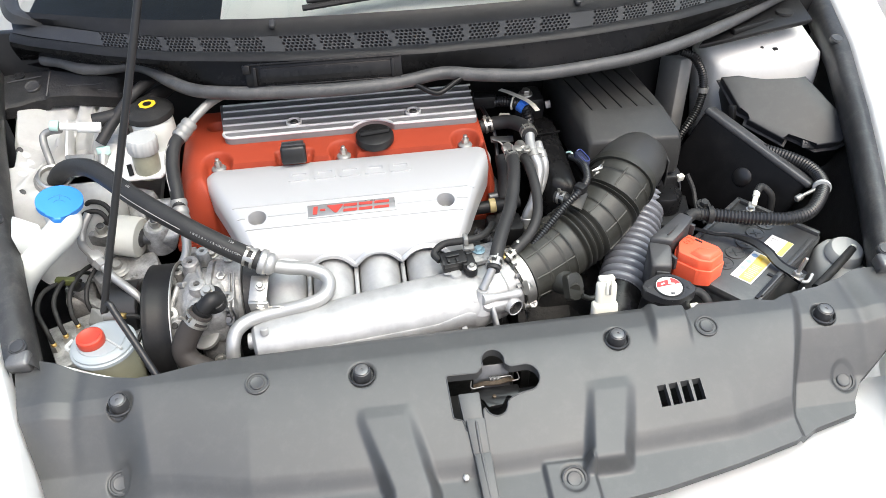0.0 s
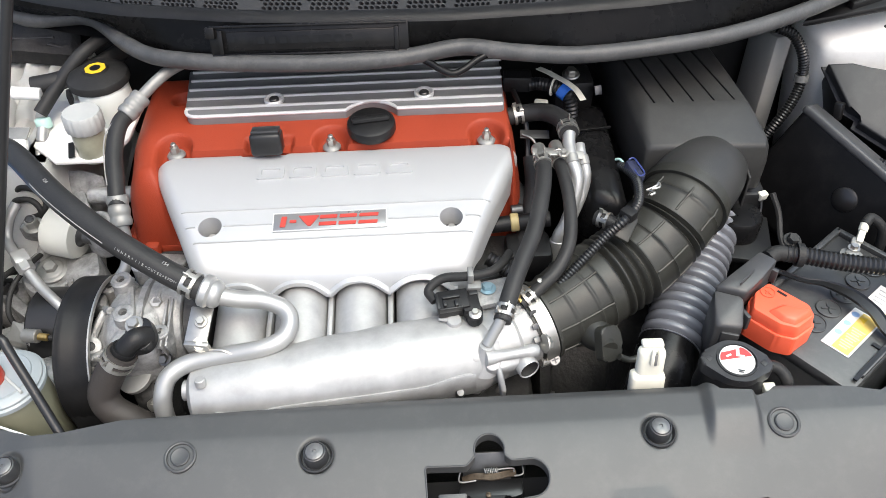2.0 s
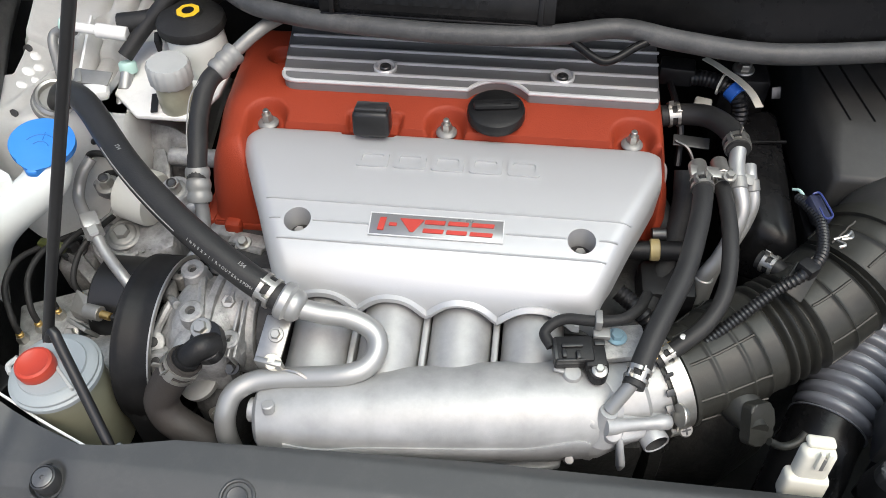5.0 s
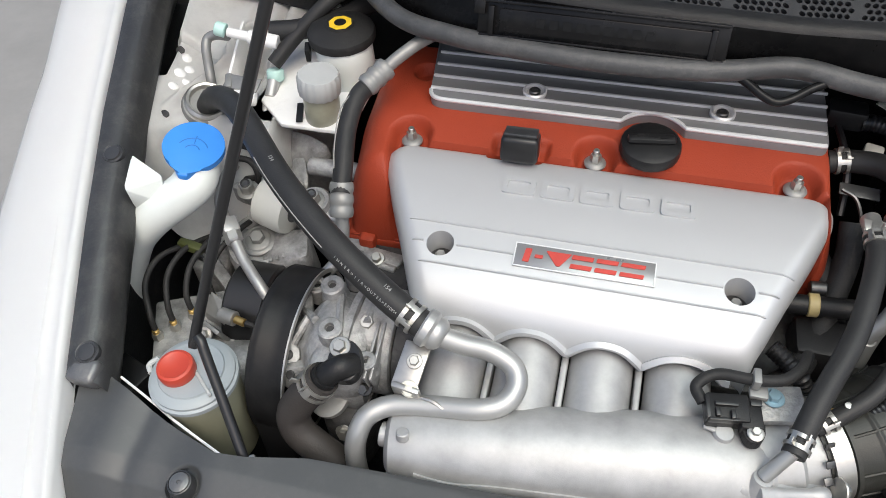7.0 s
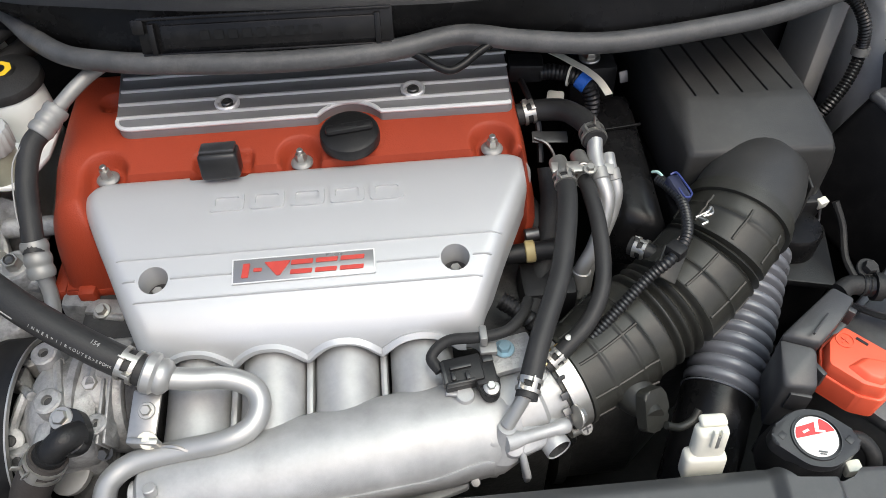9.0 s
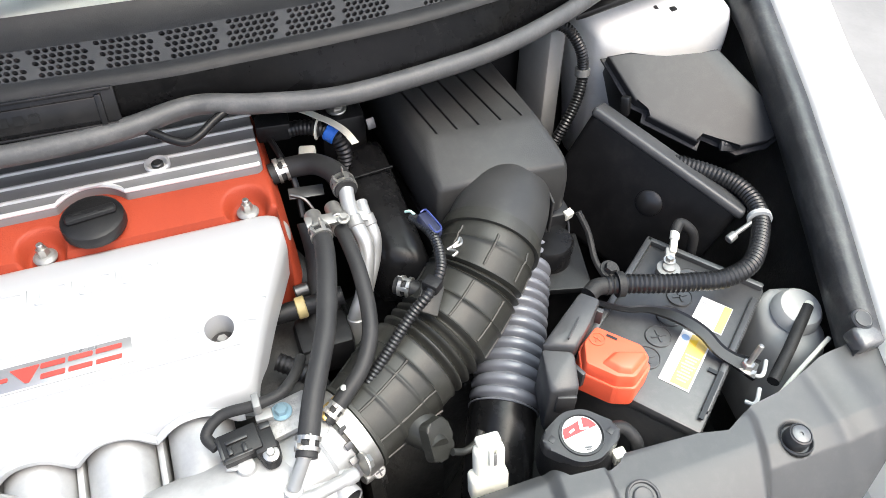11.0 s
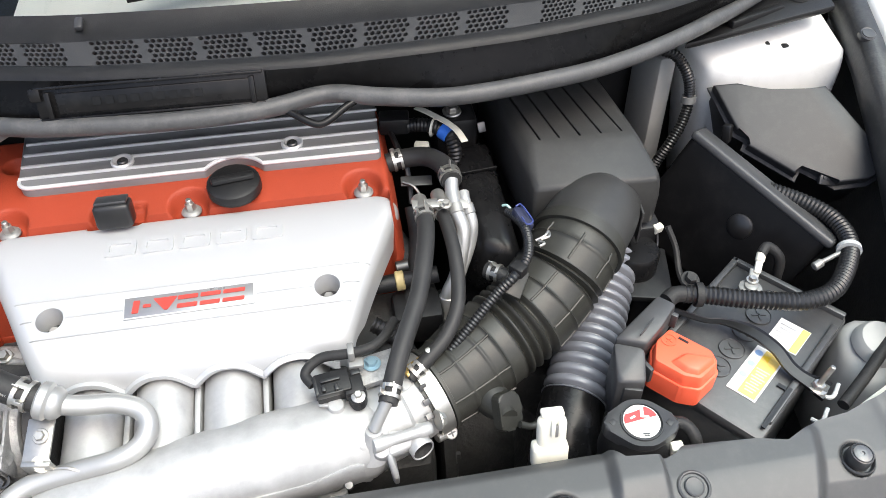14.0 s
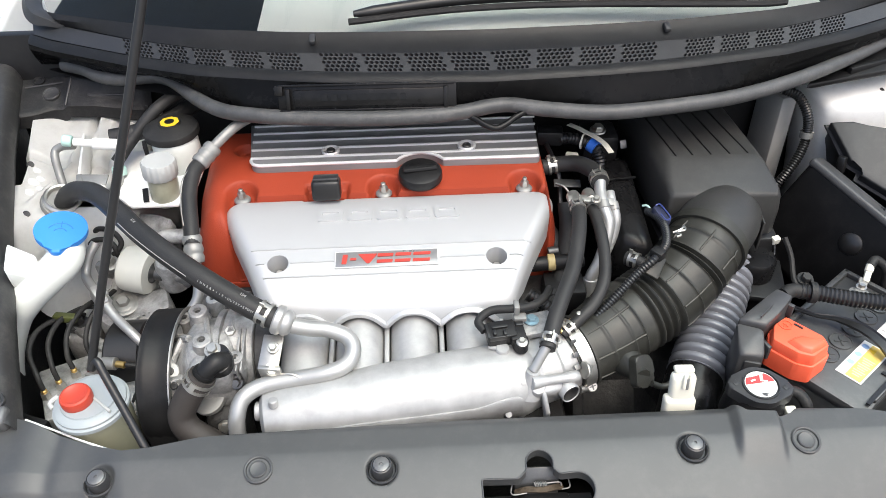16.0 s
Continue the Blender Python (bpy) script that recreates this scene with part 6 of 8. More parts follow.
bigloom = thing("main_harness", (0.53, 0.22, 0.78), "thick corrugated black battery harness", "wiring harness")
part("conduit", corrugated([(0.396, 0.238, 0.786), (0.420, 0.233, 0.785), (0.455, 0.221, 0.785), (0.492, 0.210, 0.786), (0.530, 0.202, 0.787), (0.572, 0.212, 0.789), (0.615, 0.255, 0.790), (0.632, 0.290, 0.792), (0.628, 0.325, 0.795), (0.605, 0.355, 0.798), (0.57, 0.385, 0.80)], 0.0114, 0.0055, 0.0013, 18), M_GLOSSBLK, bigloom)
part("taped_end", tube([(0.372, 0.232, 0.785), (0.385, 0.238, 0.787), (0.404, 0.236, 0.786)], 0.0100, 12), M_RUBBER, bigloom, "taped harness end")
part("grey_clamp", lathe([(0.0128, -0.003), (0.0146, -0.003), (0.0146, 0.003), (0.0128, 0.003)], (0.622, 0.268, 0.791), (0.42, 0.9, 0.02), 24), M_GREYCAP, bigloom, "grey plastic clamp ring")
part("bolt_eye", merge(rod((0.582, 0.260, 0.783), (0.610, 0.266, 0.790), 0.003), rod((0.573, 0.257, 0.780), (0.584, 0.260, 0.784), 0.0055)), M_DULLSTEEL, bigloom, "steel stud of the clamp")
part("loop_clamp", lathe([(0.0130, -0.004), (0.0148, -0.004), (0.0148, 0.004), (0.0130, 0.004)], (0.412, 0.2345, 0.7855), (0.95, -0.2, 0), 24), M_RUBBER, bigloom, "dark loop clamp")

tank = thing("washer_tank", (0.62, 0.16, 0.58), "pale grey translucent tank with dark tube", "tank")
part("tank_body", merge(hull([(0.598, 0.215, 0.735), (0.648, 0.205, 0.735), (0.662, 0.165, 0.73), (0.640, 0.120, 0.72), (0.600, 0.105, 0.715), (0.575, 0.150, 0.725), (0.59, 0.22, 0.55), (0.66, 0.21, 0.55), (0.66, 0.10, 0.55), (0.57, 0.10, 0.55)], 0.018, 4)), material("grey_tank_plastic", (0.36, 0.36, 0.345), 0.6, vary=0.08, scale=20), tank)
part("tank_neck", lathe([(0.030, -0.004), (0.028, 0.006), (0.024, 0.012), (0.016, 0.014)], (0.622, 0.165, 0.733), (0, -0.2, 1), 24), material("grey_tank_neck", (0.38, 0.38, 0.36), 0.6), tank)
part("tube", tube([(0.629, 0.160, 0.744), (0.602, 0.140, 0.742), (0.572, 0.118, 0.740), (0.531, 0.090, 0.737)], 0.0068, 12), M_RUBBER, tank, "dark rubber tube")
part("pale_line", tube([(0.625, 0.116, 0.741), (0.565, 0.091, 0.740), (0.526, 0.073, 0.738)], 0.0026, 8), M_CREAM, tank, "thin cream plastic line")
part("tube_tip", rod((0.628, 0.1595, 0.744), (0.634, 0.164, 0.745), 0.0055), M_CREAM, tank, "pale tube tip")
hk = thing("wire_hook", (0.54, 0.09, 0.75), "bent pale wire hook beside the battery", "wire hook")
part("hook", tube([(0.535, 0.112, 0.745), (0.522, 0.099, 0.745), (0.515, 0.098, 0.744), (0.511, 0.104, 0.742)], 0.0024, 8), M_GREYCAP, hk)
part("hook_end", tube([(0.506, 0.084, 0.745), (0.494, 0.072, 0.745), (0.488, 0.071, 0.744), (0.484, 0.077, 0.742)], 0.0024, 8), M_GREYCAP, hk)

# control unit and fuse box
M_ECU = material("control_unit_black", (0.006, 0.006, 0.0065), 0.40, vary=0.2, scale=18, spec=0.10, dust=0.02)
ecu = thing("engine_control_unit", (0.53, 0.37, 0.68), "flat black plastic control unit cover standing at a slant", "control unit")
E1 = Vector((0.115, -0.177, -0.056)).normalized()
E2 = Vector((-0.035, -0.04, -0.14))
E2 = (E2 - E1 * E2.dot(E1)).normalized()
E3 = E1.cross(E2).normalized()
if E3.y > 0:
    E3 = -E3
EM = Matrix((E1, -E2, E3)).transposed().to_4x4()
if EM.determinant() < 0:
    EM = Matrix((E1, E2, E3)).transposed().to_4x4()
EM.translation = Vector((0.5525, 0.3725, 0.818))
sy = -1 if (EM.to_3x3() @ Vector((0, 1, 0))).z > 0 else 1
part("case", placed(box((-0.004, sy * 0.085, -0.018), (0.222, 0.17, 0.034), 0.009, seg=3), EM), M_ECU, ecu)
part("rim", placed(box((-0.002, sy * 0.005, -0.019), (0.229, 0.013, 0.040), 0.005, seg=4), EM), M_SHROUD, ecu, "rounded top rim")
part("boss", placed(lathe([(0.019, -0.006), (0.017, 0.0015), (0.012, 0.0045), (0, 0.0052)], (0.012, sy * 0.062, -0.001), (0, 0, 1), 28), EM), M_GLOSSBLK, ecu, "round moulded boss")

FBN = Vector((-0.2706, -0.5240, 0.8076)).normalized()
M_LID = material("fuse_lid_plastic", (0.036, 0.036, 0.037), 0.42, spec=0.35, vary=0.14, scale=7, grain=0.05, grain_scale=900, dust=0.06)
fbox = thing("fuse_box", (0.64, 0.46, 0.70), "dark grey plastic fuse box with stepped lid", "fuse box")
lid_pts = [(0.553, 0.550, 0.861), (0.584, 0.542, 0.866), (0.624, 0.517, 0.863), (0.667, 0.505, 0.870), (0.692, 0.500, 0.875), (0.745, 0.385, 0.819), (0.713, 0.378, 0.804), (0.676, 0.386, 0.796), (0.636, 0.423, 0.807), (0.627, 0.412, 0.797), (0.577, 0.465, 0.814), (0.585, 0.473, 0.822), (0.569, 0.487, 0.826)]


def slab(pts, d, bev, nrm=FBN):
    bm = bmesh.new()
    hi = [bm.verts.new(p) for p in pts]
    lo = [bm.verts.new(Vector(p) - nrm * d) for p in pts]
    n = len(pts)
    top = bm.faces.new(hi)
    bm.faces.new(lo[::-1])
    for i in range(n):
        bm.faces.new((hi[i], lo[i], lo[(i + 1) % n], hi[(i + 1) % n]))
    if bev:
        bmesh.ops.bevel(bm, geom=list(top.edges), offset=bev, segments=3, profile=0.5, affect='EDGES')
    return bm


def grown(pts, k, d):
    """The outline moved outwards by k in its plane and down by d."""
    P = [Vector(p) for p in pts]
    c = sum(P, Vector()) / len(P)
    n = len(P)
    out = []
    for i in range(n):
        e0, e1 = (P[i] - P[i - 1]).normalized(), (P[(i + 1) % n] - P[i]).normalized()
        n0, n1 = e0.cross(FBN).normalized(), e1.cross(FBN).normalized()
        q = n0 + n1
        q = q.normalized() * min(1.25, 1.0 / max(0.3, q.length / 2))
        out.append(P[i] + q * k - FBN * d)
    if sum((o - c).length for o in out) < sum((p - c).length for p in P) and k > 0:
        return grown(pts[::-1], k, d)[::-1]
    return [tuple(o) for o in out]


part("lid", slab(lid_pts, 0.022, 0.003), M_LID, fbox)
part("lid_skirt", slab(grown(lid_pts, 0.006, 0.019), 0.004, 0.0010), M_LID, fbox, "stepped lid rim")
part("case_flange", slab(grown(lid_pts, 0.007, 0.032), 0.006, 0.0015), M_SHROUD, fbox, "flange of the box")
part("case", slab(grown(lid_pts, 0.002, 0.022), 0.10, 0.0), M_GLOSSBLK, fbox)
part("latch", placed(merge(box((0, 0, 0), (0.024, 0.006, 0.014), 0.0015), box((0, -0.003, 0.003), (0.016, 0.004, 0.004), 0.0008)), pose(0.668, 0.400, 0.790, -32, 8, -8)), M_SHROUD, fbox, "plastic lid latch")
part("latch", placed(box((0, 0, 0), (0.012, 0.012, 0.026), 0.002), pose(0.560, 0.495, 0.815, -10, 10, 40)), M_GLOSSBLK, fbox, "plastic lid latch")

# right strut tower and pillar
tower = thing("strut_tower", (0.62, 0.58, 0.60), "white painted sheet-metal strut tower", "strut tower", "", "structure")
# Darker copy of the dusty bay white, with the pillar's shade in its colour.
M_BAYGREY = material("shaded_dusty_bay_paint", (0.27, 0.27, 0.26), 0.5, vary=0.1, scale=14, dust=0.5, grain=0.05, grain_scale=60)
part("tower_top", hull([(0.535, 0.68, 0.895), (0.76, 0.68, 0.915), (0.755, 0.55, 0.89), (0.555, 0.575, 0.875), (0.585, 0.605, 0.60), (0.75, 0.56, 0.60), (0.78, 0.68, 0.60), (0.58, 0.68, 0.60)], 0.014, 3), M_BAYWHITE, tower)
part("side_pillar", box((0.498, 0.635, 0.765), (0.030, 0.07, 0.21), 0.006, (-6, 4, 12)), M_BAYGREY, tower, "dusty white sheet-metal pillar with shade in its paint colour")
part("hole_plug", lathe([(0.006, 0), (0.004, 0.002), (0, 0.002)], (0.652, 0.600, 0.888), (0, -0.2, 1), 12), M_GLOSSBLK, tower)
part("hole_plug", box((0.672, 0.588, 0.889), (0.009, 0.008, 0.006), 0.001), M_GLOSSBLK, tower)
brk = thing("hinge_bracket", (0.63, 0.62, 0.90), "black sheet bracket beside the cowl corner", "bracket", "", "structure")
part("plate", merge(hull([(0.50, 0.56, 0.925), (0.62, 0.60, 0.93), (0.74, 0.60, 0.94), (0.76, 0.72, 0.95), (0.62, 0.70, 0.94), (0.50, 0.56, 0.915), (0.62, 0.60, 0.92), (0.74, 0.60, 0.93), (0.76, 0.72, 0.94), (0.62, 0.70, 0.93)], 0.003), box((0.62, 0.60, 0.935), (0.10, 0.012, 0.012), 0.003, (0, 0, 20))), M_PLASTIC, brk)
part("rubber_plug", lathe([(0.017, 0), (0.016, 0.004), (0.0, 0.006)], (0.70, 0.635, 0.940), (0, 0, 1), 24), M_RUBBER, brk, "round rubber plug")
rh = thing("side_harness", (0.51, 0.56, 0.84), "corrugated black harness with grey clip along the tower", "wiring harness")
part("conduit", corrugated([(0.488, 0.600, 0.895), (0.510, 0.592, 0.886), (0.528, 0.580, 0.858), (0.536, 0.577, 0.820), (0.524, 0.560, 0.792), (0.503, 0.545, 0.766), (0.486, 0.54, 0.738), (0.47, 0.53, 0.70)], 0.0082, 0.0045, 0.0011), M_GLOSSBLK, rh)
part("grey_clip", lathe([(0.0085, -0.005), (0.0110, -0.005), (0.0110, 0.005), (0.0085, 0.005)], (0.5355, 0.5775, 0.822), (0.0, 0.2, 0.98), 20), M_DULLSTEEL, rh, "grey plastic clip")
part("end_clip", box((0.483, 0.539, 0.735), (0.012, 0.010, 0.014), 0.003), M_GREYCAP, rh, "pale end clip")
part("connector", box((0.478, 0.625, 0.895), (0.03, 0.02, 0.03), 0.003), M_PLASTIC, rh)
part("marking_bars", merge(box((0.488, 0.612, 0.905), (0.008, 0.002, 0.014), 0.0), box((0.500, 0.612, 0.905), (0.004, 0.002, 0.014), 0.0)), M_WHITELBL, rh, "white printed bars")
tray = thing("battery_tray", (0.40, 0.30, 0.66), "black plastic tray and ledge under the air cleaner", "tray")
part("ledge", merge(box((0.396, 0.340, 0.716), (0.068, 0.095, 0.010), 0.003, (0, 0, -14)), box((0.40, 0.345, 0.64), (0.06, 0.08, 0.15), 0.01)), M_PLASTIC, tray)
part("lead", tube([(0.425, 0.36, 0.78), (0.432, 0.34, 0.76), (0.430, 0.31, 0.74), (0.435, 0.28, 0.73)], 0.004, 8), M_RUBBER, tray)



# ---- left side of the bay ----
ltower = thing("strut_tower", (-0.64, 0.5, 0.60), "white painted strut tower with welded brackets", "strut tower", "", "structure")


def tower_z(x, y):
    z = 0.70 + 0.135 * smoothstep(0.335, 0.43, y + 0.08 * smoothstep(-0.66, -0.74, x))
    z += 0.03 * smoothstep(0.50, 0.66, y)
    z -= 0.16 * smoothstep(-0.560, -0.535, x)
    z += 0.025 * smoothstep(-0.68, -0.74, x)
    z += 0.012 * math.exp(-((x + 0.69 - 0.3 * (y - 0.45)) / 0.006) ** 2) * smoothstep(0.40, 0.46, y)
    z -= 0.016 * math.exp(-((x + 0.645) / 0.007) ** 2) * smoothstep(0.44, 0.48, y)
    z -= 0.012 * math.exp(-((x + 0.612) / 0.005) ** 2) * smoothstep(0.46, 0.50, y)
    z += 0.010 * smoothstep(0.535, 0.540, y) * (1 - smoothstep(-0.60, -0.58, x))
    return z


def tower_left(y):
    return lin(y, [0.33, 0.42, 0.452, 0.472, 0.53, 0.60, 0.70], [-0.735, -0.750, -0.746, -0.727, -0.735, -0.745, -0.785])


def tower_row(u):
    row = []
    for y in np.linspace(0.335, 0.69, 90):
        x = tower_left(y) + (-0.53 - tower_left(y)) * u
        row.append((x, y, tower_z(x, y) - 0.02 * (1 - smoothstep(0.0, 0.05, u))))
    return row


part("tower_shell", sheet(np.linspace(0, 1, 110), tower_row, 0.002), M_BAYWHITE, ltower)
part("upright_flange", hull([(-0.640, 0.475, 0.845), (-0.636, 0.475, 0.845), (-0.645, 0.56, 0.885), (-0.641, 0.56, 0.885), (-0.640, 0.475, 0.825), (-0.636, 0.475, 0.825), (-0.645, 0.56, 0.83), (-0.641, 0.56, 0.83)], 0.001), M_BAYWHITE, ltower, "upright welded flange")
part("bracket_plate", hull([(-0.585, 0.46, 0.842), (-0.475, 0.425, 0.838), (-0.545, 0.425, 0.838), (-0.455, 0.47, 0.842), (-0.45, 0.56, 0.85), (-0.585, 0.56, 0.85), (-0.585, 0.46, 0.836), (-0.475, 0.425, 0.832), (-0.545, 0.425, 0.832), (-0.455, 0.47, 0.836), (-0.45, 0.56, 0.844), (-0.585, 0.56, 0.844)], 0.002), M_BAYWHITE, ltower, "flat white bracket plate")
part("slot", box((-0.527, 0.445, 0.8425), (0.008, 0.035, 0.002), 0.0, (0, 0, 18)), M_GLOSSBLK, ltower, "dark slot in the plate")
part("weld_tab", box((-0.600, 0.445, 0.853), (0.035, 0.025, 0.014), 0.005, (0, 0, 20)), M_BAYWHITE, ltower)
for x, y in ((-0.694, 0.412), (-0.712, 0.385), (-0.722, 0.520)):
    z = tower_z(x, y) + 0.001
    part("body_hole", lathe([(0.0055, -0.003), (0.0055, 0.0), (0.0, 0.0006)], (x, y, z), (0.1, -0.6, 0.8), 16), M_GLOSSBLK, ltower)
for x, y, r in ((-0.712, 0.515, 0.006), (-0.703, 0.500, 0.006), (-0.709, 0.487, 0.007), (-0.698, 0.478, 0.005), (-0.706, 0.462, 0.006)):
    part("sealant_lump", lathe([(r * 1.3, 0), (r, 0.0015), (r * 0.55, 0.0028), (0, 0.0034)], (x, y, tower_z(x, y) - 0.0012), ((tower_z(x - 0.008, y) - tower_z(x + 0.008, y)) / 0.016, (tower_z(x, y - 0.008) - tower_z(x, y + 0.008)) / 0.016, 1), 14), M_BAYWHITE, ltower, "lump of painted seam sealer")
lb = thing("hinge_bracket", (-0.68, 0.62, 0.90), "black ribbed bracket below the cowl corner", "bracket", "", "structure")


def bracket_row(x):
    """Moulded plate lying on the tower: front lip, step and rise to the cowl."""
    front = flow(x, [-0.80, -0.735, -0.70, -0.635, -0.57, -0.555], [0.585, 0.600, 0.620, 0.622, 0.626, 0.636])
    back = max(lin(x, [-0.80, -0.73, -0.68, -0.62, -0.555], [0.735, 0.695, 0.665, 0.640, 0.650]), front + 0.02)
    z0 = lin(x, [-0.80, -0.64, -0.57, -0.555], [0.903, 0.897, 0.884, 0.880]) + 0.006 * smoothstep(-0.690, -0.684, x)
    rows = [(x, front + 0.001, z0 - 0.024), (x, front, z0 - 0.003), (x, front + 0.003, z0)]
    for k in range(1, 13):
        v = k / 12
        y = front + 0.003 + (back - front - 0.003) * v
        z = z0 + 0.028 * v - 0.006 * math.exp(-((x + 0.60) / 0.028) ** 2) * math.exp(-((v - 0.55) / 0.3) ** 2)
        rows.append((x, y, z))
    return rows + [(x, back + 0.02, z0 + 0.020)]


part("plate", sheet(np.linspace(-0.80, -0.555, 60), bracket_row, 0.002), M_LINER, lb)


def on_bracket(x, v):
    row = bracket_row(x)
    a, b = Vector(row[2]), Vector(row[14])
    return a.lerp(b, v)


for (xa, va), (xb, vb), w in (((-0.652, 0.35), (-0.588, 0.62), 0.0032), ((-0.688, 0.02), (-0.682, 0.95), 0.003), ((-0.560, 0.05), (-0.600, 0.30), 0.003), ((-0.76, 0.55), (-0.70, 0.80), 0.0025)):
    a, b = on_bracket(xa, va), on_bracket(xb, vb)
    part("rib", rod(a, b, w * 0.75, w * 0.6, 8), M_LINER, lb, "moulded rib")
p = on_bracket(-0.741, 0.72)
part("slot", lathe([(0.010, 0), (0.010, 0.003), (0.007, 0.003), (0.006, 0.001), (0.0, 0.001)], p, (0, -0.3, 1), 20), M_GLOSSBLK, lb, "small dark slotted eye")
part("rubber_plug", lathe([(0.014, -0.002), (0.014, 0.002), (0.0125, 0.0035), (0.010, 0.0025), (0.0, 0.003)], on_bracket(-0.714, 0.42), (0, -0.3, 1), 28), M_LINER, lb, "round rubber plug")
part("weld_flange", hull([on_bracket(-0.79, 0.9) + Vector(d) for d in ((0, 0, 0.002), (0.075, 0.0, 0.004), (0, 0.03, 0.004), (0.075, 0.02, 0.006), (0, 0, 0.010), (0.07, 0.0, 0.012), (0, 0.03, 0.016), (0.07, 0.02, 0.016))], 0.002), M_BAYWHITE, lb, "white painted hinge flange")

# prop rod
prop = thing("bonnet_prop_rod", (-0.445, 0.043, 0.767), "black steel rod propping up the bonnet", "prop rod")
B0 = Vector((-0.501, 0.1166, 0.850))
RD = Vector((0.311, 0.277, 0.909)).normalized()
LOW = Vector((-0.432, 0.028, 0.742))
part("rod", sweep(smooth_path([tuple(LOW), tuple(LOW.lerp(B0, 0.5)), tuple(LOW.lerp(B0, 0.92)), tuple(B0 + RD * 0.010), tuple(B0 + RD * 0.4), tuple(B0 + RD * 1.20)], 8), lambda s: 0.0050, 12), M_GLOSSBLK, prop)
part("pivot_clip", box((-0.440, 0.038, 0.752), (0.022, 0.016, 0.014), 0.003, (0, 0, 40)), M_STEEL, prop, "pale pivot clip")

# heater hose
hh = thing("heater_hose", (-0.47, 0.28, 0.87), "thick black rubber hose curving across the bay", "hose")
HP = smooth_path([(-0.648, 0.440, 0.838), (-0.628, 0.428, 0.862), (-0.595, 0.402, 0.884), (-0.550, 0.360, 0.900), (-0.475, 0.281, 0.893), (-0.405, 0.226, 0.876), (-0.340, 0.190, 0.853), (-0.298, 0.173, 0.837)], 12)
part("hose_body", sweep(HP, lambda s: 0.0142, 22), M_HOSE, hh)
part("print_line", sweep([p + Vector((-0.0080, -0.0105, 0.0056)) for p in HP[44:62]], lambda s: 0.0007, 5), M_TEXTWHITE, hh, "white printed line")


def lettering(body, size, m, name, parent, mat, label):
    cu = bpy.data.curves.new("t", 'FONT')
    cu.body, cu.size, cu.align_x, cu.align_y, cu.extrude = body, size, 'CENTER', 'CENTER', 0.0002
    ob = new("t", cu)
    dg = bpy.context.evaluated_depsgraph_get()
    me = bpy.data.meshes.new_from_object(ob.evaluated_get(dg))
    bpy.data.objects.remove(ob)
    bm = bmesh.new()
    bm.from_mesh(me)
    bmesh.ops.transform(bm, matrix=m, verts=bm.verts)
    return part(name, bm, mat, parent, label)


def on_hose(path, i, a, r):
    """A frame on the hose: x along it, z outwards, turned by a from the top."""
    k = int(i)
    p, t = path[k].lerp(path[k + 1], i - k), (path[k + 1] - path[k - 1]).normalized()
    up = Vector((0, 0, 1))
    nr = (up - t * up.dot(t)).normalized()
    bi = t.cross(nr)
    out = nr * math.cos(a) + bi * math.sin(a)
    y = out.cross(t)
    m = Matrix((t, y, out)).transposed().to_4x4()
    m.translation = p + out * r
    return m


for i in (46, 72):
    lettering("154", 0.0058, on_hose(HP, i, 0.0, 0.0144), "print", hh, M_TEXTWHITE, "small white printed number")
for j, ch in enumerate("INNER>IIR<OUTER>EPDM<"):
    lettering(ch, 0.0042, on_hose(HP, 63.0 + 0.68 * j, 0.95, 0.0144), "print", hh, M_TEXTWHITE, "white printed letter")
p, t = along(HP, 1.0)
band_clamp(hh, Vector((-0.312, 0.178, 0.843)), (0.8, -0.32, -0.3), 0.0146, 0.015)
part("end_ring", lathe([(0.0170, 0), (0.0188, 0.002), (0.0188, 0.009), (0.0160, 0.012), (0.0168, 0.016), (0.0145, 0.021), (0.0105, 0.024)], (-0.300, 0.174, 0.838), (0.8, -0.2, -0.28), 28), M_PIPE, hh, "swaged aluminium end")
part("socket_ring", lathe([(0.020, -0.01), (0.026, -0.008), (0.027, 0.004), (0.024, 0.007), (0.021, 0.006), (0.020, -0.01)], (-0.650, 0.442, 0.842), (0.35, -0.25, 0.9), 28), M_STEEL, hh, "bright ring at the bulkhead socket")
part("socket_collar", lathe([(0.029, -0.02), (0.0305, -0.006), (0.028, -0.002), (0.025, -0.002)], (-0.650, 0.441, 0.842), (0.35, -0.25, 0.9), 28), M_DULLSTEEL, hh, "grey grommet")

part("retainer_tab", merge(box((-0.606, 0.462, 0.862), (0.046, 0.020, 0.0025), 0.0008, (18, 0, -4)), box((-0.625, 0.464, 0.858), (0.010, 0.024, 0.014), 0.003, (10, 0, 20))), M_DULLSTEEL, hh, "dull steel retaining tab")

apipe = thing("coolant_return_pipe", (-0.26, 0.14, 0.75), "bent aluminium pipe looping over the manifold", "metal pipe")
part("pipe", sweep(smooth_path([(-0.285, 0.170, 0.831), (-0.262, 0.172, 0.821), (-0.236, 0.176, 0.812), (-0.213, 0.170, 0.803), (-0.206, 0.154, 0.796), (-0.214, 0.136, 0.791), (-0.236, 0.126, 0.788), (-0.280, 0.123, 0.782), (-0.318, 0.118, 0.778), (-0.340, 0.105, 0.772), (-0.348, 0.090, 0.755), (-0.350, 0.082, 0.73), (-0.350, 0.080, 0.69)], 10), lambda s: 0.0103, 18), M_PIPE, apipe)
br = thing("pipe_bracket", (-0.305, 0.15, 0.79), "pale steel bracket bolted beside the hose end", "bracket")
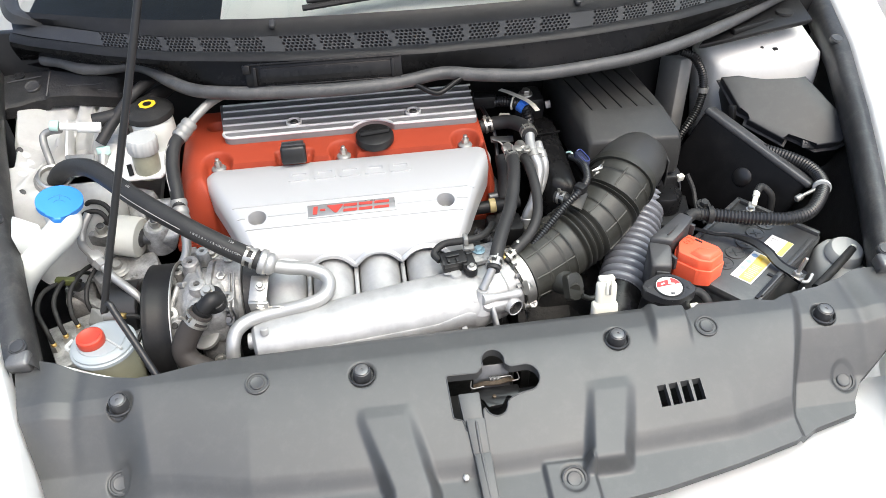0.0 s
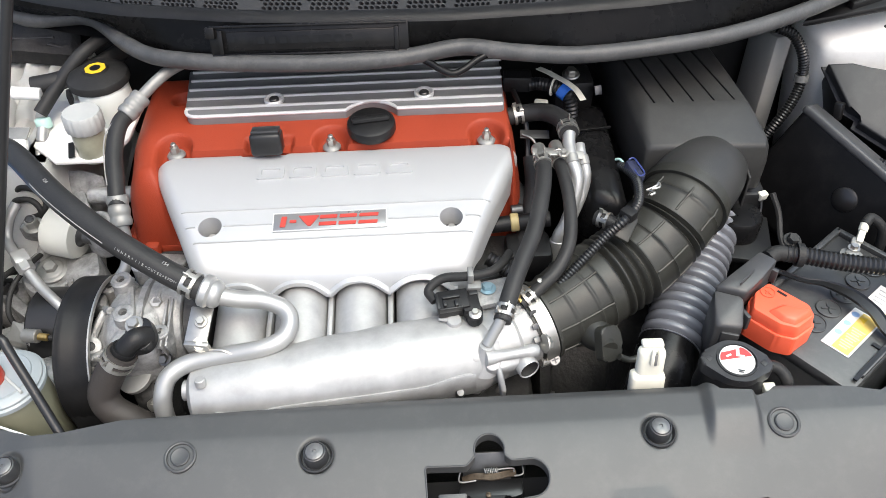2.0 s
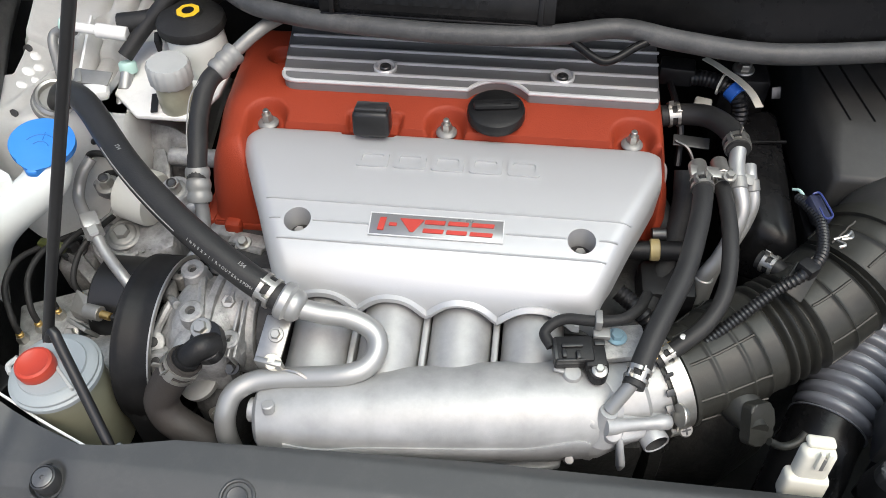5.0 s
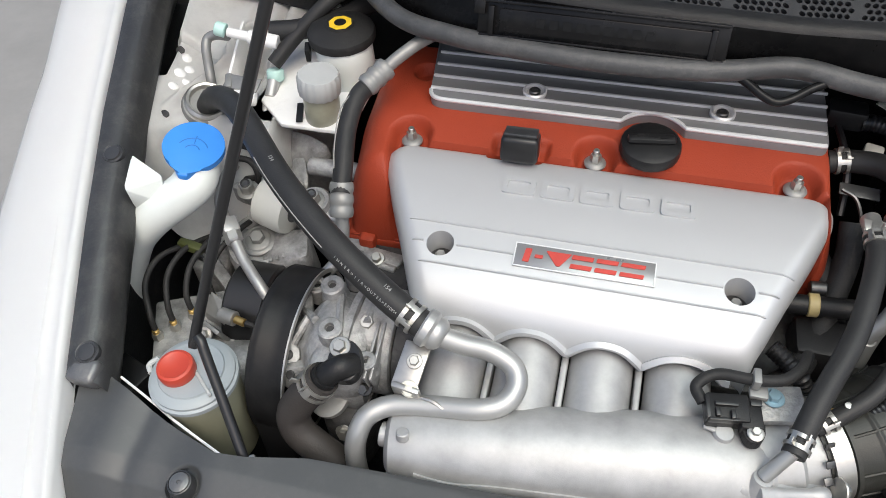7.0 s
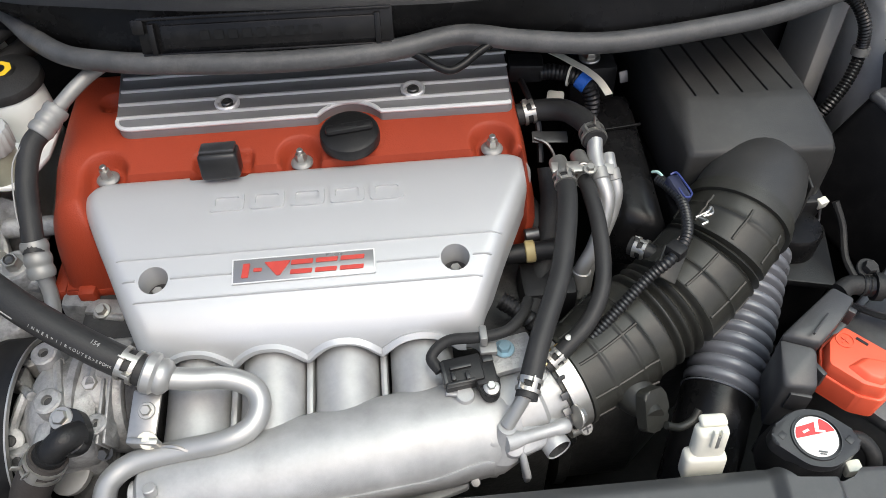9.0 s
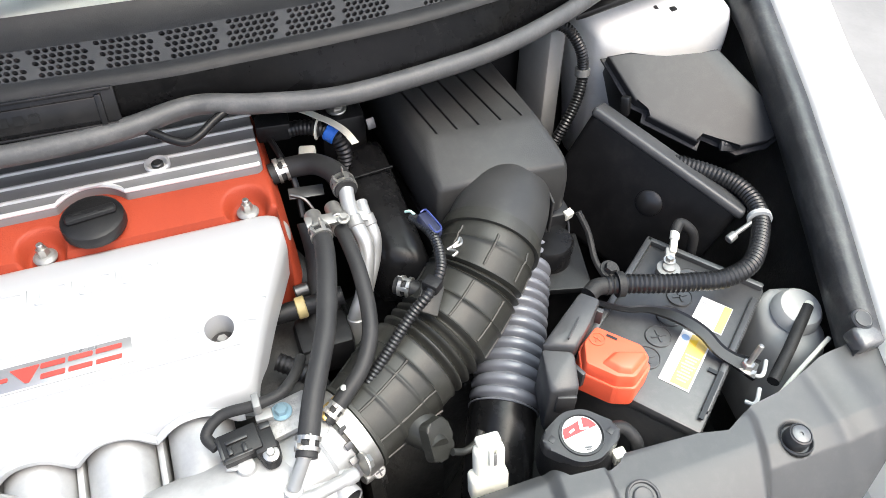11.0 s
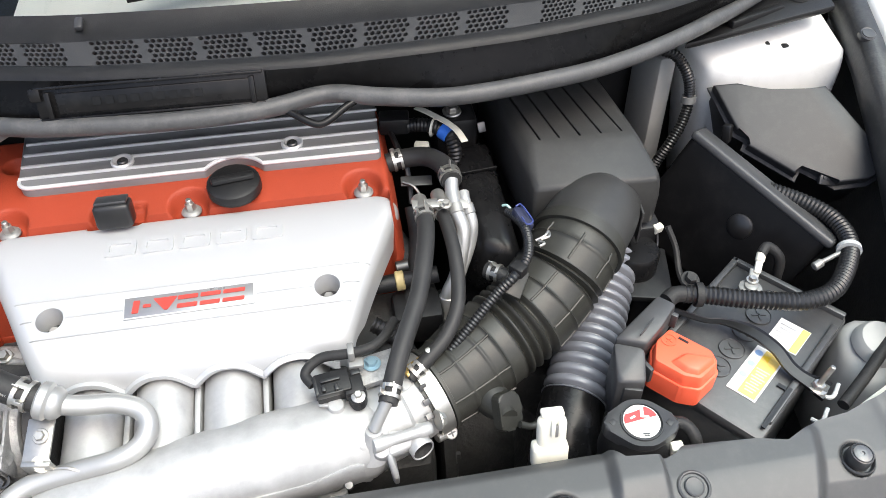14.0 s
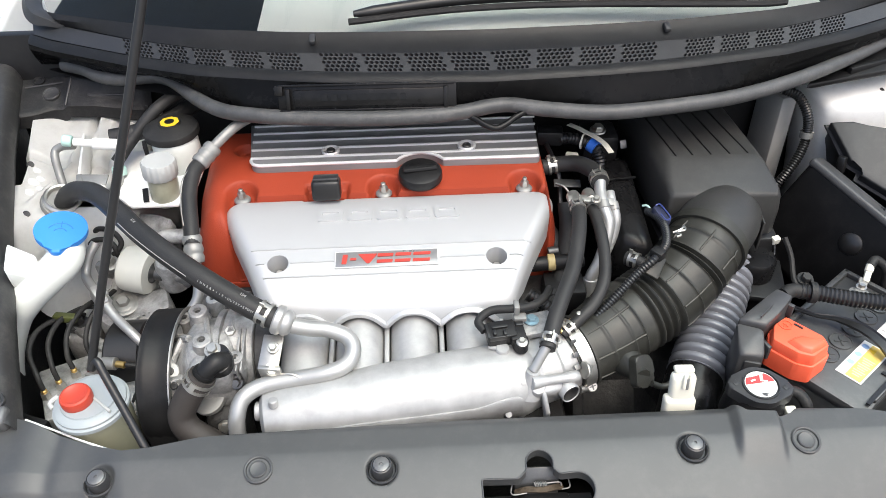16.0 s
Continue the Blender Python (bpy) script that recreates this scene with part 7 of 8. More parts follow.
part("plate", merge(box((-0.306, 0.148, 0.806), (0.026, 0.044, 0.004), 0.0015, (24, 0, -8)), box((-0.306, 0.128, 0.788), (0.028, 0.006, 0.030), 0.0015, (10, 0, -8))), M_STEEL, br)
hexbolt(br, "bolt", (-0.303, 0.150, 0.811), (0, -0.4, 1), 0.005, 0.005, M_STEEL)
hexbolt(br, "bolt", (-0.303, 0.128, 0.797), (0, -0.9, 0.5), 0.006, 0.006, M_CREAM)
part("wire_tail", tube([(-0.295, 0.125, 0.79), (-0.280, 0.122, 0.793), (-0.268, 0.118, 0.79)], 0.002, 6), M_STEEL, br)

# power steering pump, pulley and belt
pump = thing("power_steering_pump", (-0.38, 0.17, 0.66), "cast aluminium power steering pump", "pump")
part("housing", merge(lathe([(0.020, 0), (0.030, 0.002), (0.034, 0.014), (0.050, 0.026), (0.058, 0.034), (0.060, 0.045), (0.060, 0.082), (0.054, 0.090)], (-0.448, 0.190, 0.745), (1, 0, 0), 36), box((-0.385, 0.170, 0.772), (0.055, 0.085, 0.05), 0.012, (10, 0, 0), 3)), M_CAST, pump)
part("rear_drum", lathe([(0.050, 0), (0.056, 0.003), (0.056, 0.036), (0.053, 0.040), (0.045, 0.041)], (-0.376, 0.205, 0.752), (1, 0, 0), 36), M_CAST, pump, "rear cast drum")
part("rear_plate", lathe([(0.044, 0), (0.050, 0.003), (0.050, 0.022), (0.046, 0.026)], (-0.336, 0.205, 0.752), (1, 0, 0), 32), M_DARKMETAL, pump, "dark rear plate")
part("joint_flange", lathe([(0.058, 0), (0.0635, 0.001), (0.0635, 0.008), (0.058, 0.009)], (-0.384, 0.197, 0.748), (1, 0, 0), 36), M_CAST, pump, "joint flange between castings")
for (x, y, z), r, h in (((-0.395, 0.246, 0.792), 0.0092, 0.020), ((-0.437, 0.238, 0.770), 0.0105, 0.016), ((-0.410, 0.222, 0.795), 0.0120, 0.018), ((-0.395, 0.171, 0.795), 0.0125, 0.016), ((-0.352, 0.150, 0.785), 0.010, 0.014)):
    ax = Vector((0, -0.12, 1)).normalized()
    boss = part("boss", merge(lathe([(r * 1.25, -0.004), (r * 1.05, h * 0.4), (r, h), (r * 0.85, h + 0.0015), (r * 0.40, h + 0.0015), (r * 0.36, h - 0.003), (0, h - 0.003)], (x, y, z), ax, 24)), M_CAST, pump, "round cast boss")
    part("bore", lathe([(r * 0.33, h - 0.0028), (0.0, h - 0.0025)], (x, y, z), ax, 16), M_DARKMETAL, boss)
for (p0, p1) in (((-0.445, 0.150, 0.765), (-0.428, 0.190, 0.792)), ((-0.440, 0.205, 0.778), (-0.415, 0.180, 0.803)), ((-0.428, 0.240, 0.775), (-0.398, 0.215, 0.802)), ((-0.405, 0.232, 0.800), (-0.385, 0.165, 0.803)), ((-0.365, 0.235, 0.797), (-0.362, 0.185, 0.807))):
    part("casting_rib", sweep([Vector(p0), (Vector(p0) + Vector(p1)) / 2 + Vector((0, 0, 0.002)), Vector(p1)], lambda q: 0.0045, 8), M_CAST, pump, "cast rib")
part("spoke", hull([(-0.468, 0.232, 0.765), (-0.44, 0.228, 0.785), (-0.44, 0.205, 0.79), (-0.47, 0.215, 0.76), (-0.44, 0.22, 0.74), (-0.43, 0.20, 0.77)], 0.003), M_CAST, pump, "cast nose web")
lug = part("mount_lug", merge(rod((-0.446, 0.165, 0.752), (-0.440, 0.152, 0.774), 0.0125), hull([(-0.45, 0.17, 0.76), (-0.42, 0.16, 0.79), (-0.41, 0.185, 0.795), (-0.44, 0.19, 0.74), (-0.42, 0.15, 0.76)], 0.004)), M_CAST, pump, "cast mounting lug")
part("bore", rod((-0.4405, 0.1535, 0.772), (-0.4395, 0.1515, 0.7752), 0.0055), M_DARKMETAL, lug)
lug = part("mount_lug", box((-0.430, 0.142, 0.758), (0.026, 0.014, 0.026), 0.003, (-20, 0, 18)), M_CAST, pump, "cast mounting lug")
part("bore", rod((-0.432, 0.136, 0.765), (-0.4325, 0.134, 0.767), 0.005), M_DARKMETAL, lug)
for x in (-0.350, -0.344):
    part("casting_rib", box((x, 0.165, 0.785), (0.003, 0.06, 0.034), 0.001, (16, 0, 0)), M_CAST, pump, "cast rib")
hexbolt(pump, "bolt", (-0.363, 0.190, 0.801), (0, -0.5, 1), 0.0075, 0.008, M_STEEL, True, "hexagon bolt")
hexbolt(pump, "bolt", (-0.352, 0.222, 0.812), (0, -0.2, 1), 0.0060, 0.008, M_STEEL, True, "hexagon bolt")
hexbolt(pump, "bolt", (-0.356, 0.140, 0.762), (0, -0.8, 0.6), 0.0060, 0.007, M_BOLTDARK, True, "hexagon bolt")
part("lower_flange", lathe([(0.018, 0), (0.021, 0.002), (0.021, 0.008), (0.015, 0.010)], (-0.392, 0.134, 0.735), (-0.2, -0.3, 1), 28), M_DULLSTEEL, pump, "round lower flange")
part("lower_body", hull([(-0.41, 0.16, 0.735), (-0.35, 0.16, 0.735), (-0.36, 0.115, 0.715), (-0.40, 0.115, 0.715), (-0.41, 0.16, 0.62), (-0.35, 0.16, 0.62), (-0.36, 0.12, 0.62), (-0.40, 0.12, 0.62)], 0.010), M_DARKMETAL, pump, "dark lower casting")
hexbolt(pump, "bolt", (-0.376, 0.116, 0.705), (0, -0.9, 0.4), 0.0065, 0.008, M_STEEL, True, "hexagon bolt")
flange_o = rounded([(-0.0135, 0.017), (0.009, 0.017), (0.022, -0.004), (0.018, -0.022), (-0.004, -0.026), (-0.014, -0.010)], 0.009, 5)
flange = part("elbow_flange", placed(prism(flange_o, -0.006, 0.006, 0.002), pose(-0.371, 0.142, 0.806, 16, -6, -6)), M_GLOSSBLK, pump, "black inlet flange")
hexbolt(flange, "bolt", (-0.3765, 0.1485, 0.8135), (-0.05, -0.28, 1), 0.0068, 0.006, M_STEEL, True, "pale round bolt")
part("elbow", merge(tube([(-0.360, 0.136, 0.806), (-0.368, 0.127, 0.814), (-0.379, 0.121, 0.808), (-0.392, 0.117, 0.793), (-0.398, 0.114, 0.783)], 0.0120, 18, 10), lathe([(0.0140, -0.004), (0.0140, 0.003), (0.0125, 0.005)], (-0.384, 0.1195, 0.803), (-0.6, -0.2, -0.75), 24)), M_PLASTIC, pump, "black plastic elbow")
sh = hose("suction_hose", [(-0.385, 0.1195, 0.801), (-0.393, 0.1165, 0.791), (-0.407, 0.111, 0.773), (-0.419, 0.103, 0.750), (-0.413, 0.094, 0.732), (-0.392, 0.088, 0.715), (-0.372, 0.085, 0.695), (-0.360, 0.083, 0.66)], 0.0170, material("brown_black_hose", (0.036, 0.031, 0.028), 0.6, vary=0.15, scale=30, grain=0.15), "brownish black suction hose with spring clamp", "hose", (0.012,))
part("cream_clip", ring_plate(block_outline(0.014, 0.016, 0.001, 0.003), block_outline(0.008, 0.010, 0.001, 0.002), -0.001, 0.001), M_CREAM, sh, "cream clamp tab").matrix_local = pose(0.006, 0.028, 0.058, 30, -20, 25)

pul = thing("drive_pulley", (-0.46, 0.19, 0.64), "dark grooved drive pulley with bright rim", "pulley")
PC = Vector((-0.480, 0.199, 0.711))
part("rim_drum", lathe([(0.060, 0.0), (0.091, 0.002), (0.0935, 0.004), (0.0930, 0.008), (0.0935, 0.012), (0.0930, 0.013), (0.0935, 0.024), (0.0930, 0.025), (0.0935, 0.036), (0.0935, 0.042), (0.090, 0.044), (0.084, 0.040), (0.080, 0.02), (0.03, 0.018)], PC, (1, 0.0, 0.0), 64), M_BELT, pul)
part("bright_edge", lathe([(0.0910, 0.0425), (0.0952, 0.0430), (0.0952, 0.0448), (0.0910, 0.0455)], PC, (1, 0, 0), 64, start=False, end=False), M_STEEL, pul, "bright turned edge")
part("hub", lathe([(0.028, 0), (0.028, 0.04), (0.02, 0.05), (0.02, 0.07)], PC, (1, 0, 0), 28), M_CAST, pul, "cast hub")
blt = thing("drive_belt", (-0.47, 0.15, 0.55), "black ribbed drive belt running down from the pulley", "belt")
part("front_run", box((-0.456, 0.106, 0.61), (0.036, 0.006, 0.22), 0.001, (-2, 0, 0)), M_BELT, blt)
part("back_run", box((-0.456, 0.293, 0.62), (0.024, 0.006, 0.20), 0.001, (4, 0, 0)), M_BELT, blt)
idl = thing("idler_pulley", (-0.53, 0.25, 0.62), "smooth black idler pulley", "pulley")
part("drum", lathe([(0.03, 0), (0.052, 0.002), (0.055, 0.005), (0.055, 0.05), (0.052, 0.053), (0.0, 0.054)], (-0.565, 0.262, 0.685), (1, 0, 0), 40), M_GLOSSBLK, idl)

# reservoirs
psr = thing("steering_fluid_reservoir", (-0.535, 0.108, 0.64), "milky steering fluid reservoir with red cap", "fluid reservoir")
part("bottle", lathe([(0.036, 0), (0.040, 0.01), (0.041, 0.10), (0.041, 0.137)], (-0.527, 0.112, 0.635), (0, 0, 1), 40), M_AMBER, psr)
part("bottle_top", lathe([(0.041, 0), (0.0450, 0.001), (0.0450, 0.006), (0.0425, 0.0075), (0.0425, 0.0105), (0.0395, 0.013), (0.0335, 0.0145), (0.0325, 0.0165), (0.0, 0.017)], (-0.527, 0.112, 0.762), (0, 0, 1), 48), material("pale_grey_lid", (0.30, 0.33, 0.34), 0.42, vary=0.05), psr, "pale grey bottle top")
part("cap", lathe([(0.017, 0), (0.0185, 0.003), (0.0190, 0.011), (0.0178, 0.0150), (0.015, 0.0160), (0.0118, 0.0140), (0.0, 0.0130)], (-0.538, 0.107, 0.776), (0, -0.05, 1), 36), M_REDCAP, psr, "red screw cap")
part("fin", box((-0.508, 0.100, 0.778), (0.035, 0.003, 0.005), 0.001, (0, 0, -40)), M_GREYCAP, psr)
part("side_loop", tube([(-0.568, 0.120, 0.774), (-0.576, 0.112, 0.770), (-0.570, 0.104, 0.769)], 0.003, 8), M_GREYCAP, psr)
part("hanging_hose", tube([(-0.472, 0.135, 0.74), (-0.470, 0.155, 0.73), (-0.475, 0.165, 0.70), (-0.48, 0.16, 0.66)], 0.006, 10), M_RUBBER, psr)

wash = thing("washer_filler", (-0.64, 0.25, 0.60), "white washer filler neck with blue cap", "washer filler")
WC = Vector((-0.609, 0.338, 0.864))
WA = Vector((0.22, -0.12, 0.97)).normalized()
WY = Vector((-0.15, 1.0, 0.0))
WY = (WY - WA * WY.dot(WA)).normalized()
capm = Matrix((WY.cross(WA), WY, WA)).transposed().to_4x4()
capm.translation = WC
oo = [(0.0340 * math.cos(a), 0.0340 * math.sin(a)) for a in np.linspace(-1.15, 4.29, 34)] + [(0.005, -0.043), (-0.005, -0.043)][::-1]
part("cap", placed(prism(oo, -0.005, 0.003, 0.003, 3), capm), M_BLUE, wash, "bright blue flip cap")
part("cap_mark", placed(merge(lathe([(0.0, 0), (0.0005, 0.0002), (0.0, 0.0003)], (0, 0, 0.003), (0, 0, 1), 8), sweep([Vector((0.018 * math.cos(a), -0.010 + 0.020 * math.sin(a), 0.0032)) for a in np.linspace(0.5, 2.64, 12)], lambda s: 0.0006, 5), sweep([Vector((0.009 * math.cos(a), -0.010 + 0.010 * math.sin(a), 0.0032)) for a in np.linspace(0.5, 2.64, 12)], lambda s: 0.0006, 5), rod((0, 0.002, 0.0028), (0, 0.014, 0.0028), 0.0006)), capm), material("dark_blue_print", (0.02, 0.16, 0.48), 0.5), wash, "moulded washer symbol")
neck = part("neck", sweep(smooth_path([tuple(WC - WA * 0.006), tuple(WC - WA * 0.022), (-0.607, 0.310, 0.832), (-0.662, 0.284, 0.790), (-0.697, 0.274, 0.745), (-0.722, 0.252, 0.67), (-0.722, 0.235, 0.58)], 10), lambda s: 0.0235 + 0.0035 * math.exp(-(s / 0.035) ** 2), 32), M_MILK, wash, "milky white filler neck")
part("mounting_ear", hull([(-0.674, 0.313, 0.864), (-0.634, 0.300, 0.851), (-0.632, 0.292, 0.812), (-0.668, 0.277, 0.815), (-0.670, 0.279, 0.848), (-0.672, 0.309, 0.861), (-0.634, 0.296, 0.848), (-0.666, 0.274, 0.846)], 0.002), M_MILK, neck, "milky mounting ear")
part("collar", lathe([(0.0290, -0.012), (0.0315, -0.009), (0.0315, -0.005), (0.0300, -0.003)], WC, WA, 36), M_MILK, neck)

brk_res = thing("brake_fluid_reservoir", (-0.492, 0.52, 0.83), "white brake fluid reservoir with black screw cap", "fluid reservoir")
part("bottle", lathe([(0.032, 0), (0.0345, 0.005), (0.0355, 0.030), (0.035, 0.055), (0.032, 0.06)], (-0.491, 0.526, 0.838), (0, -0.03, 1), 40), M_MILK, brk_res)
part("cap", lathe([(0.0395, 0), (0.0412, 0.0012), (0.0415, 0.009), (0.0402, 0.0118), (0.033, 0.0150), (0.0175, 0.0185), (0.0160, 0.0225), (0.0, 0.0230)], (-0.494, 0.530, 0.8965), (0, -0.03, 1), 96, 0.008, 14), M_RUBBER, brk_res, "black ribbed cap")
part("sticker", lathe([(0.0145, 0), (0.0145, 0.0006), (0.0, 0.0008)], (-0.492, 0.526, 0.9195), (0, -0.03, 1), 8), M_YELLOW, brk_res, "yellow octagonal sticker")
part("sticker_mark", lathe([(0.0066, 0), (0.0074, 0.0004), (0.0066, 0.0006), (0.0058, 0.0004)], (-0.492, 0.526, 0.9202), (0, -0.03, 1), 24), M_GLOSSBLK, brk_res, "black ring symbol")
part("clip", box((-0.531, 0.505, 0.888), (0.006, 0.02, 0.016), 0.001, (0, 0, 20)), M_PLASTIC, brk_res)

clu = thing("clutch_fluid_reservoir", (-0.485, 0.42, 0.83), "small fluid reservoir with grey cap", "fluid reservoir")
CA = (0.06, 0.02, 1)
part("bottle", lathe([(0.016, 0), (0.0205, 0.006), (0.0215, 0.03), (0.0215, 0.055)], (-0.499, 0.447, 0.826), CA, 32), material("murky_bottle", (0.34, 0.34, 0.26), 0.35, vary=0.15, scale=30), clu, "murky translucent bottle")
part("cap", lathe([(0.0235, 0), (0.0245, 0.002), (0.0245, 0.022), (0.0225, 0.0255), (0.0, 0.026)], (-0.4965, 0.4475, 0.876), CA, 96, 0.035, 18), M_GREYCAP, clu, "grey ribbed cap")

# air-conditioning lines
ac = thing("air_conditioning_line", (-0.62, 0.48, 0.84), "pale metal air-conditioning line with mint cap", "air-con line")
part("service_cap", lathe([(0.0080, 0.002), (0.0090, 0.003), (0.0090, 0.014), (0.0078, 0.0155)], (-0.639, 0.513, 0.899), (-1, -0.05, 0.25), 24), M_MINT, ac, "mint green service cap")
part("valve", merge(rod((-0.639, 0.512, 0.899), (-0.612, 0.514, 0.894), 0.0062), rod((-0.612, 0.514, 0.894), (-0.575, 0.517, 0.888), 0.0090)), M_BAYWHITE, ac)
part("line", tube([(-0.640, 0.512, 0.893), (-0.660, 0.517, 0.889), (-0.671, 0.514, 0.884), (-0.671, 0.504, 0.876), (-0.668, 0.494, 0.858), (-0.663, 0.481, 0.838), (-0.662, 0.470, 0.80)], 0.0062, 14), M_DULLSTEEL, ac, "grey painted line")
ac2 = thing("air_conditioning_line", (-0.57, 0.44, 0.82), "thin metal air-conditioning line with mint cap", "air-con line")
part("service_cap", lathe([(0.0095, 0.002), (0.0108, 0.004), (0.0108, 0.014), (0.0095, 0.016)], (-0.577, 0.493, 0.846), (-0.05, 0.35, 1), 24), M_MINT, ac2, "mint green service cap")
part("line", tube([(-0.578, 0.484, 0.846), (-0.581, 0.470, 0.838), (-0.577, 0.448, 0.830), (-0.582, 0.434, 0.815), (-0.578, 0.41, 0.795), (-0.565, 0.39, 0.77)], 0.0050, 12), M_PIPE, ac2)
part("valve", rod((-0.578, 0.490, 0.850), (-0.577, 0.470, 0.838), 0.008), M_PIPE, ac2)
hose("vacuum_hose", [(-0.580, 0.502, 0.866), (-0.555, 0.532, 0.892), (-0.515, 0.568, 0.925), (-0.47, 0.62, 0.93), (-0.44, 0.66, 0.90)], 0.0095, M_HOSE, "black rubber hose passing behind the reservoir", "hose", ())
hose("vacuum_hose", [(-0.590, 0.533, 0.892), (-0.55, 0.542, 0.895), (-0.50, 0.575, 0.90), (-0.46, 0.66, 0.90)], 0.0130, M_HOSE, "thick black hose behind the reservoir", "hose", ())

psh = thing("pressure_hose", (-0.43, 0.36, 0.87), "black pressure hose with crimped metal ends", "hose")
part("hose_body", tube([(-0.425, 0.445, 0.902), (-0.437, 0.420, 0.898), (-0.440, 0.385, 0.882), (-0.434, 0.345, 0.862), (-0.430, 0.318, 0.845)], 0.0107, 16), M_HOSE, psh)
part("print_line", sweep(smooth_path([(-0.437, 0.424, 0.908), (-0.449, 0.395, 0.898), (-0.447, 0.36, 0.878), (-0.441, 0.335, 0.865)], 6), lambda s: 0.0008, 5), M_TEXTWHITE, psh, "white printed line")


def crimp(p0, p1, r):
    d = (Vector(p1) - Vector(p0)).length
    prof = [(r * 0.9, 0)] + [(r * (0.98 + 0.13 * abs(math.sin(math.pi * 3 * (i + 0.5) / 24))), d * (i + 0.5) / 24) for i in range(24)] + [(r * 0.7, d)]
    return lathe(prof, p0, Vector(p1) - Vector(p0), 24)


part("crimp", crimp((-0.432, 0.330, 0.852), (-0.428, 0.305, 0.822), 0.0122), M_DULLSTEEL, psh, "grey crimped ferrule")
part("crimp", crimp((-0.432, 0.432, 0.902), (-0.412, 0.458, 0.915), 0.0120), M_DULLSTEEL, psh, "grey crimped ferrule")
part("pipe", tube([(-0.412, 0.458, 0.915), (-0.395, 0.475, 0.925), (-0.375, 0.50, 0.93), (-0.34, 0.56, 0.92)], 0.0075, 12), M_DULLSTEEL, psh, "dull metal pipe")
part("lower_pipe", tube([(-0.429, 0.310, 0.828), (-0.428, 0.300, 0.80), (-0.432, 0.285, 0.775), (-0.445, 0.27, 0.76)], 0.0075, 12), M_PIPE, psh, "metal pipe end")

# engine mount
mount = thing("engine_mount", (-0.53, 0.38, 0.68), "cast aluminium engine mount with bolts", "engine mount")
part("base_casting", merge(lathe([(0.046, -0.05), (0.044, -0.006), (0.041, -0.001), (0.030, 0.0), (0.028, -0.003), (0, -0.003)], (-0.556, 0.330, 0.730), (0.05, -0.22, 1), 36), hull([(-0.575, 0.345, 0.728), (-0.50, 0.352, 0.742), (-0.485, 0.312, 0.738), (-0.54, 0.292, 0.718), (-0.58, 0.33, 0.66), (-0.49, 0.35, 0.66), (-0.49, 0.30, 0.66), (-0.55, 0.29, 0.65)], 0.006, 2)), M_CAST, mount)
part("shelf", hull([(-0.606, 0.374, 0.768), (-0.556, 0.362, 0.768), (-0.548, 0.388, 0.772), (-0.60, 0.40, 0.772), (-0.606, 0.374, 0.745), (-0.556, 0.362, 0.745), (-0.548, 0.388, 0.72), (-0.60, 0.40, 0.72)], 0.004), M_CAST, mount, "upper cast shelf")
part("rib", hull([(-0.572, 0.360, 0.765), (-0.562, 0.358, 0.765), (-0.575, 0.338, 0.735), (-0.585, 0.340, 0.735), (-0.572, 0.365, 0.72), (-0.562, 0.360, 0.72)], 0.002), M_CAST, mount, "cast rib")
part("side_lug", merge(lathe([(0.024, -0.05), (0.021, -0.004), (0.018, 0.0)], (-0.487, 0.358, 0.786), (0.05, -0.2, 1), 28), hull([(-0.50, 0.36, 0.785), (-0.45, 0.38, 0.79), (-0.45, 0.34, 0.77), (-0.50, 0.34, 0.76), (-0.47, 0.36, 0.72)], 0.006)), M_CAST, mount, "cast side lug")
bush = part("bushing", lathe([(0.020, 0.0), (0.029, 0.001), (0.033, 0.004), (0.034, 0.010), (0.034, 0.038), (0.032, 0.043), (0.018, 0.045)], (-0.557, 0.366, 0.770), (0.93, -0.22, -0.10), 40), material("pale_mount_rubber", (0.52, 0.52, 0.47), 0.5, vary=0.06), mount, "pale round mount bush")
part("hub", lathe([(0.016, 0.040), (0.016, 0.046), (0.010, 0.050), (0.010, 0.062)], (-0.557, 0.366, 0.770), (0.93, -0.22, -0.10), 24), M_BOLTDARK, bush, "dark steel hub")
part("upper_arm", merge(hull([(-0.566, 0.466, 0.800), (-0.520, 0.452, 0.808), (-0.490, 0.440, 0.800), (-0.556, 0.436, 0.772), (-0.530, 0.424, 0.765), (-0.566, 0.47, 0.72), (-0.49, 0.445, 0.72), (-0.53, 0.41, 0.72)], 0.010, 3), hull([(-0.545, 0.430, 0.785), (-0.515, 0.425, 0.795), (-0.510, 0.385, 0.765), (-0.540, 0.390, 0.755), (-0.54, 0.42, 0.72), (-0.51, 0.38, 0.72)], 0.008, 3)), M_CAST, mount, "curved cast arm")
part("cross_tube", rod((-0.512, 0.415, 0.785), (-0.430, 0.412, 0.788), 0.0115, n=24), M_CAST, mount, "grey tube across the mount")
MA = (0.05, -0.22, 1)
part("bolt_flange", lathe([(0.0215, 0), (0.0215, 0.002), (0.0195, 0.0035), (0.0165, 0.0035), (0.0150, 0.005), (0.0130, 0.0055)], (-0.558, 0.328, 0.729), MA, 36), M_DULLSTEEL, mount, "dull ringed bolt flange")
hexbolt(mount, "bolt", (-0.558, 0.328, 0.733), MA, 0.0095, 0.008, M_DULLSTEEL, False, "large dull hexagon bolt")
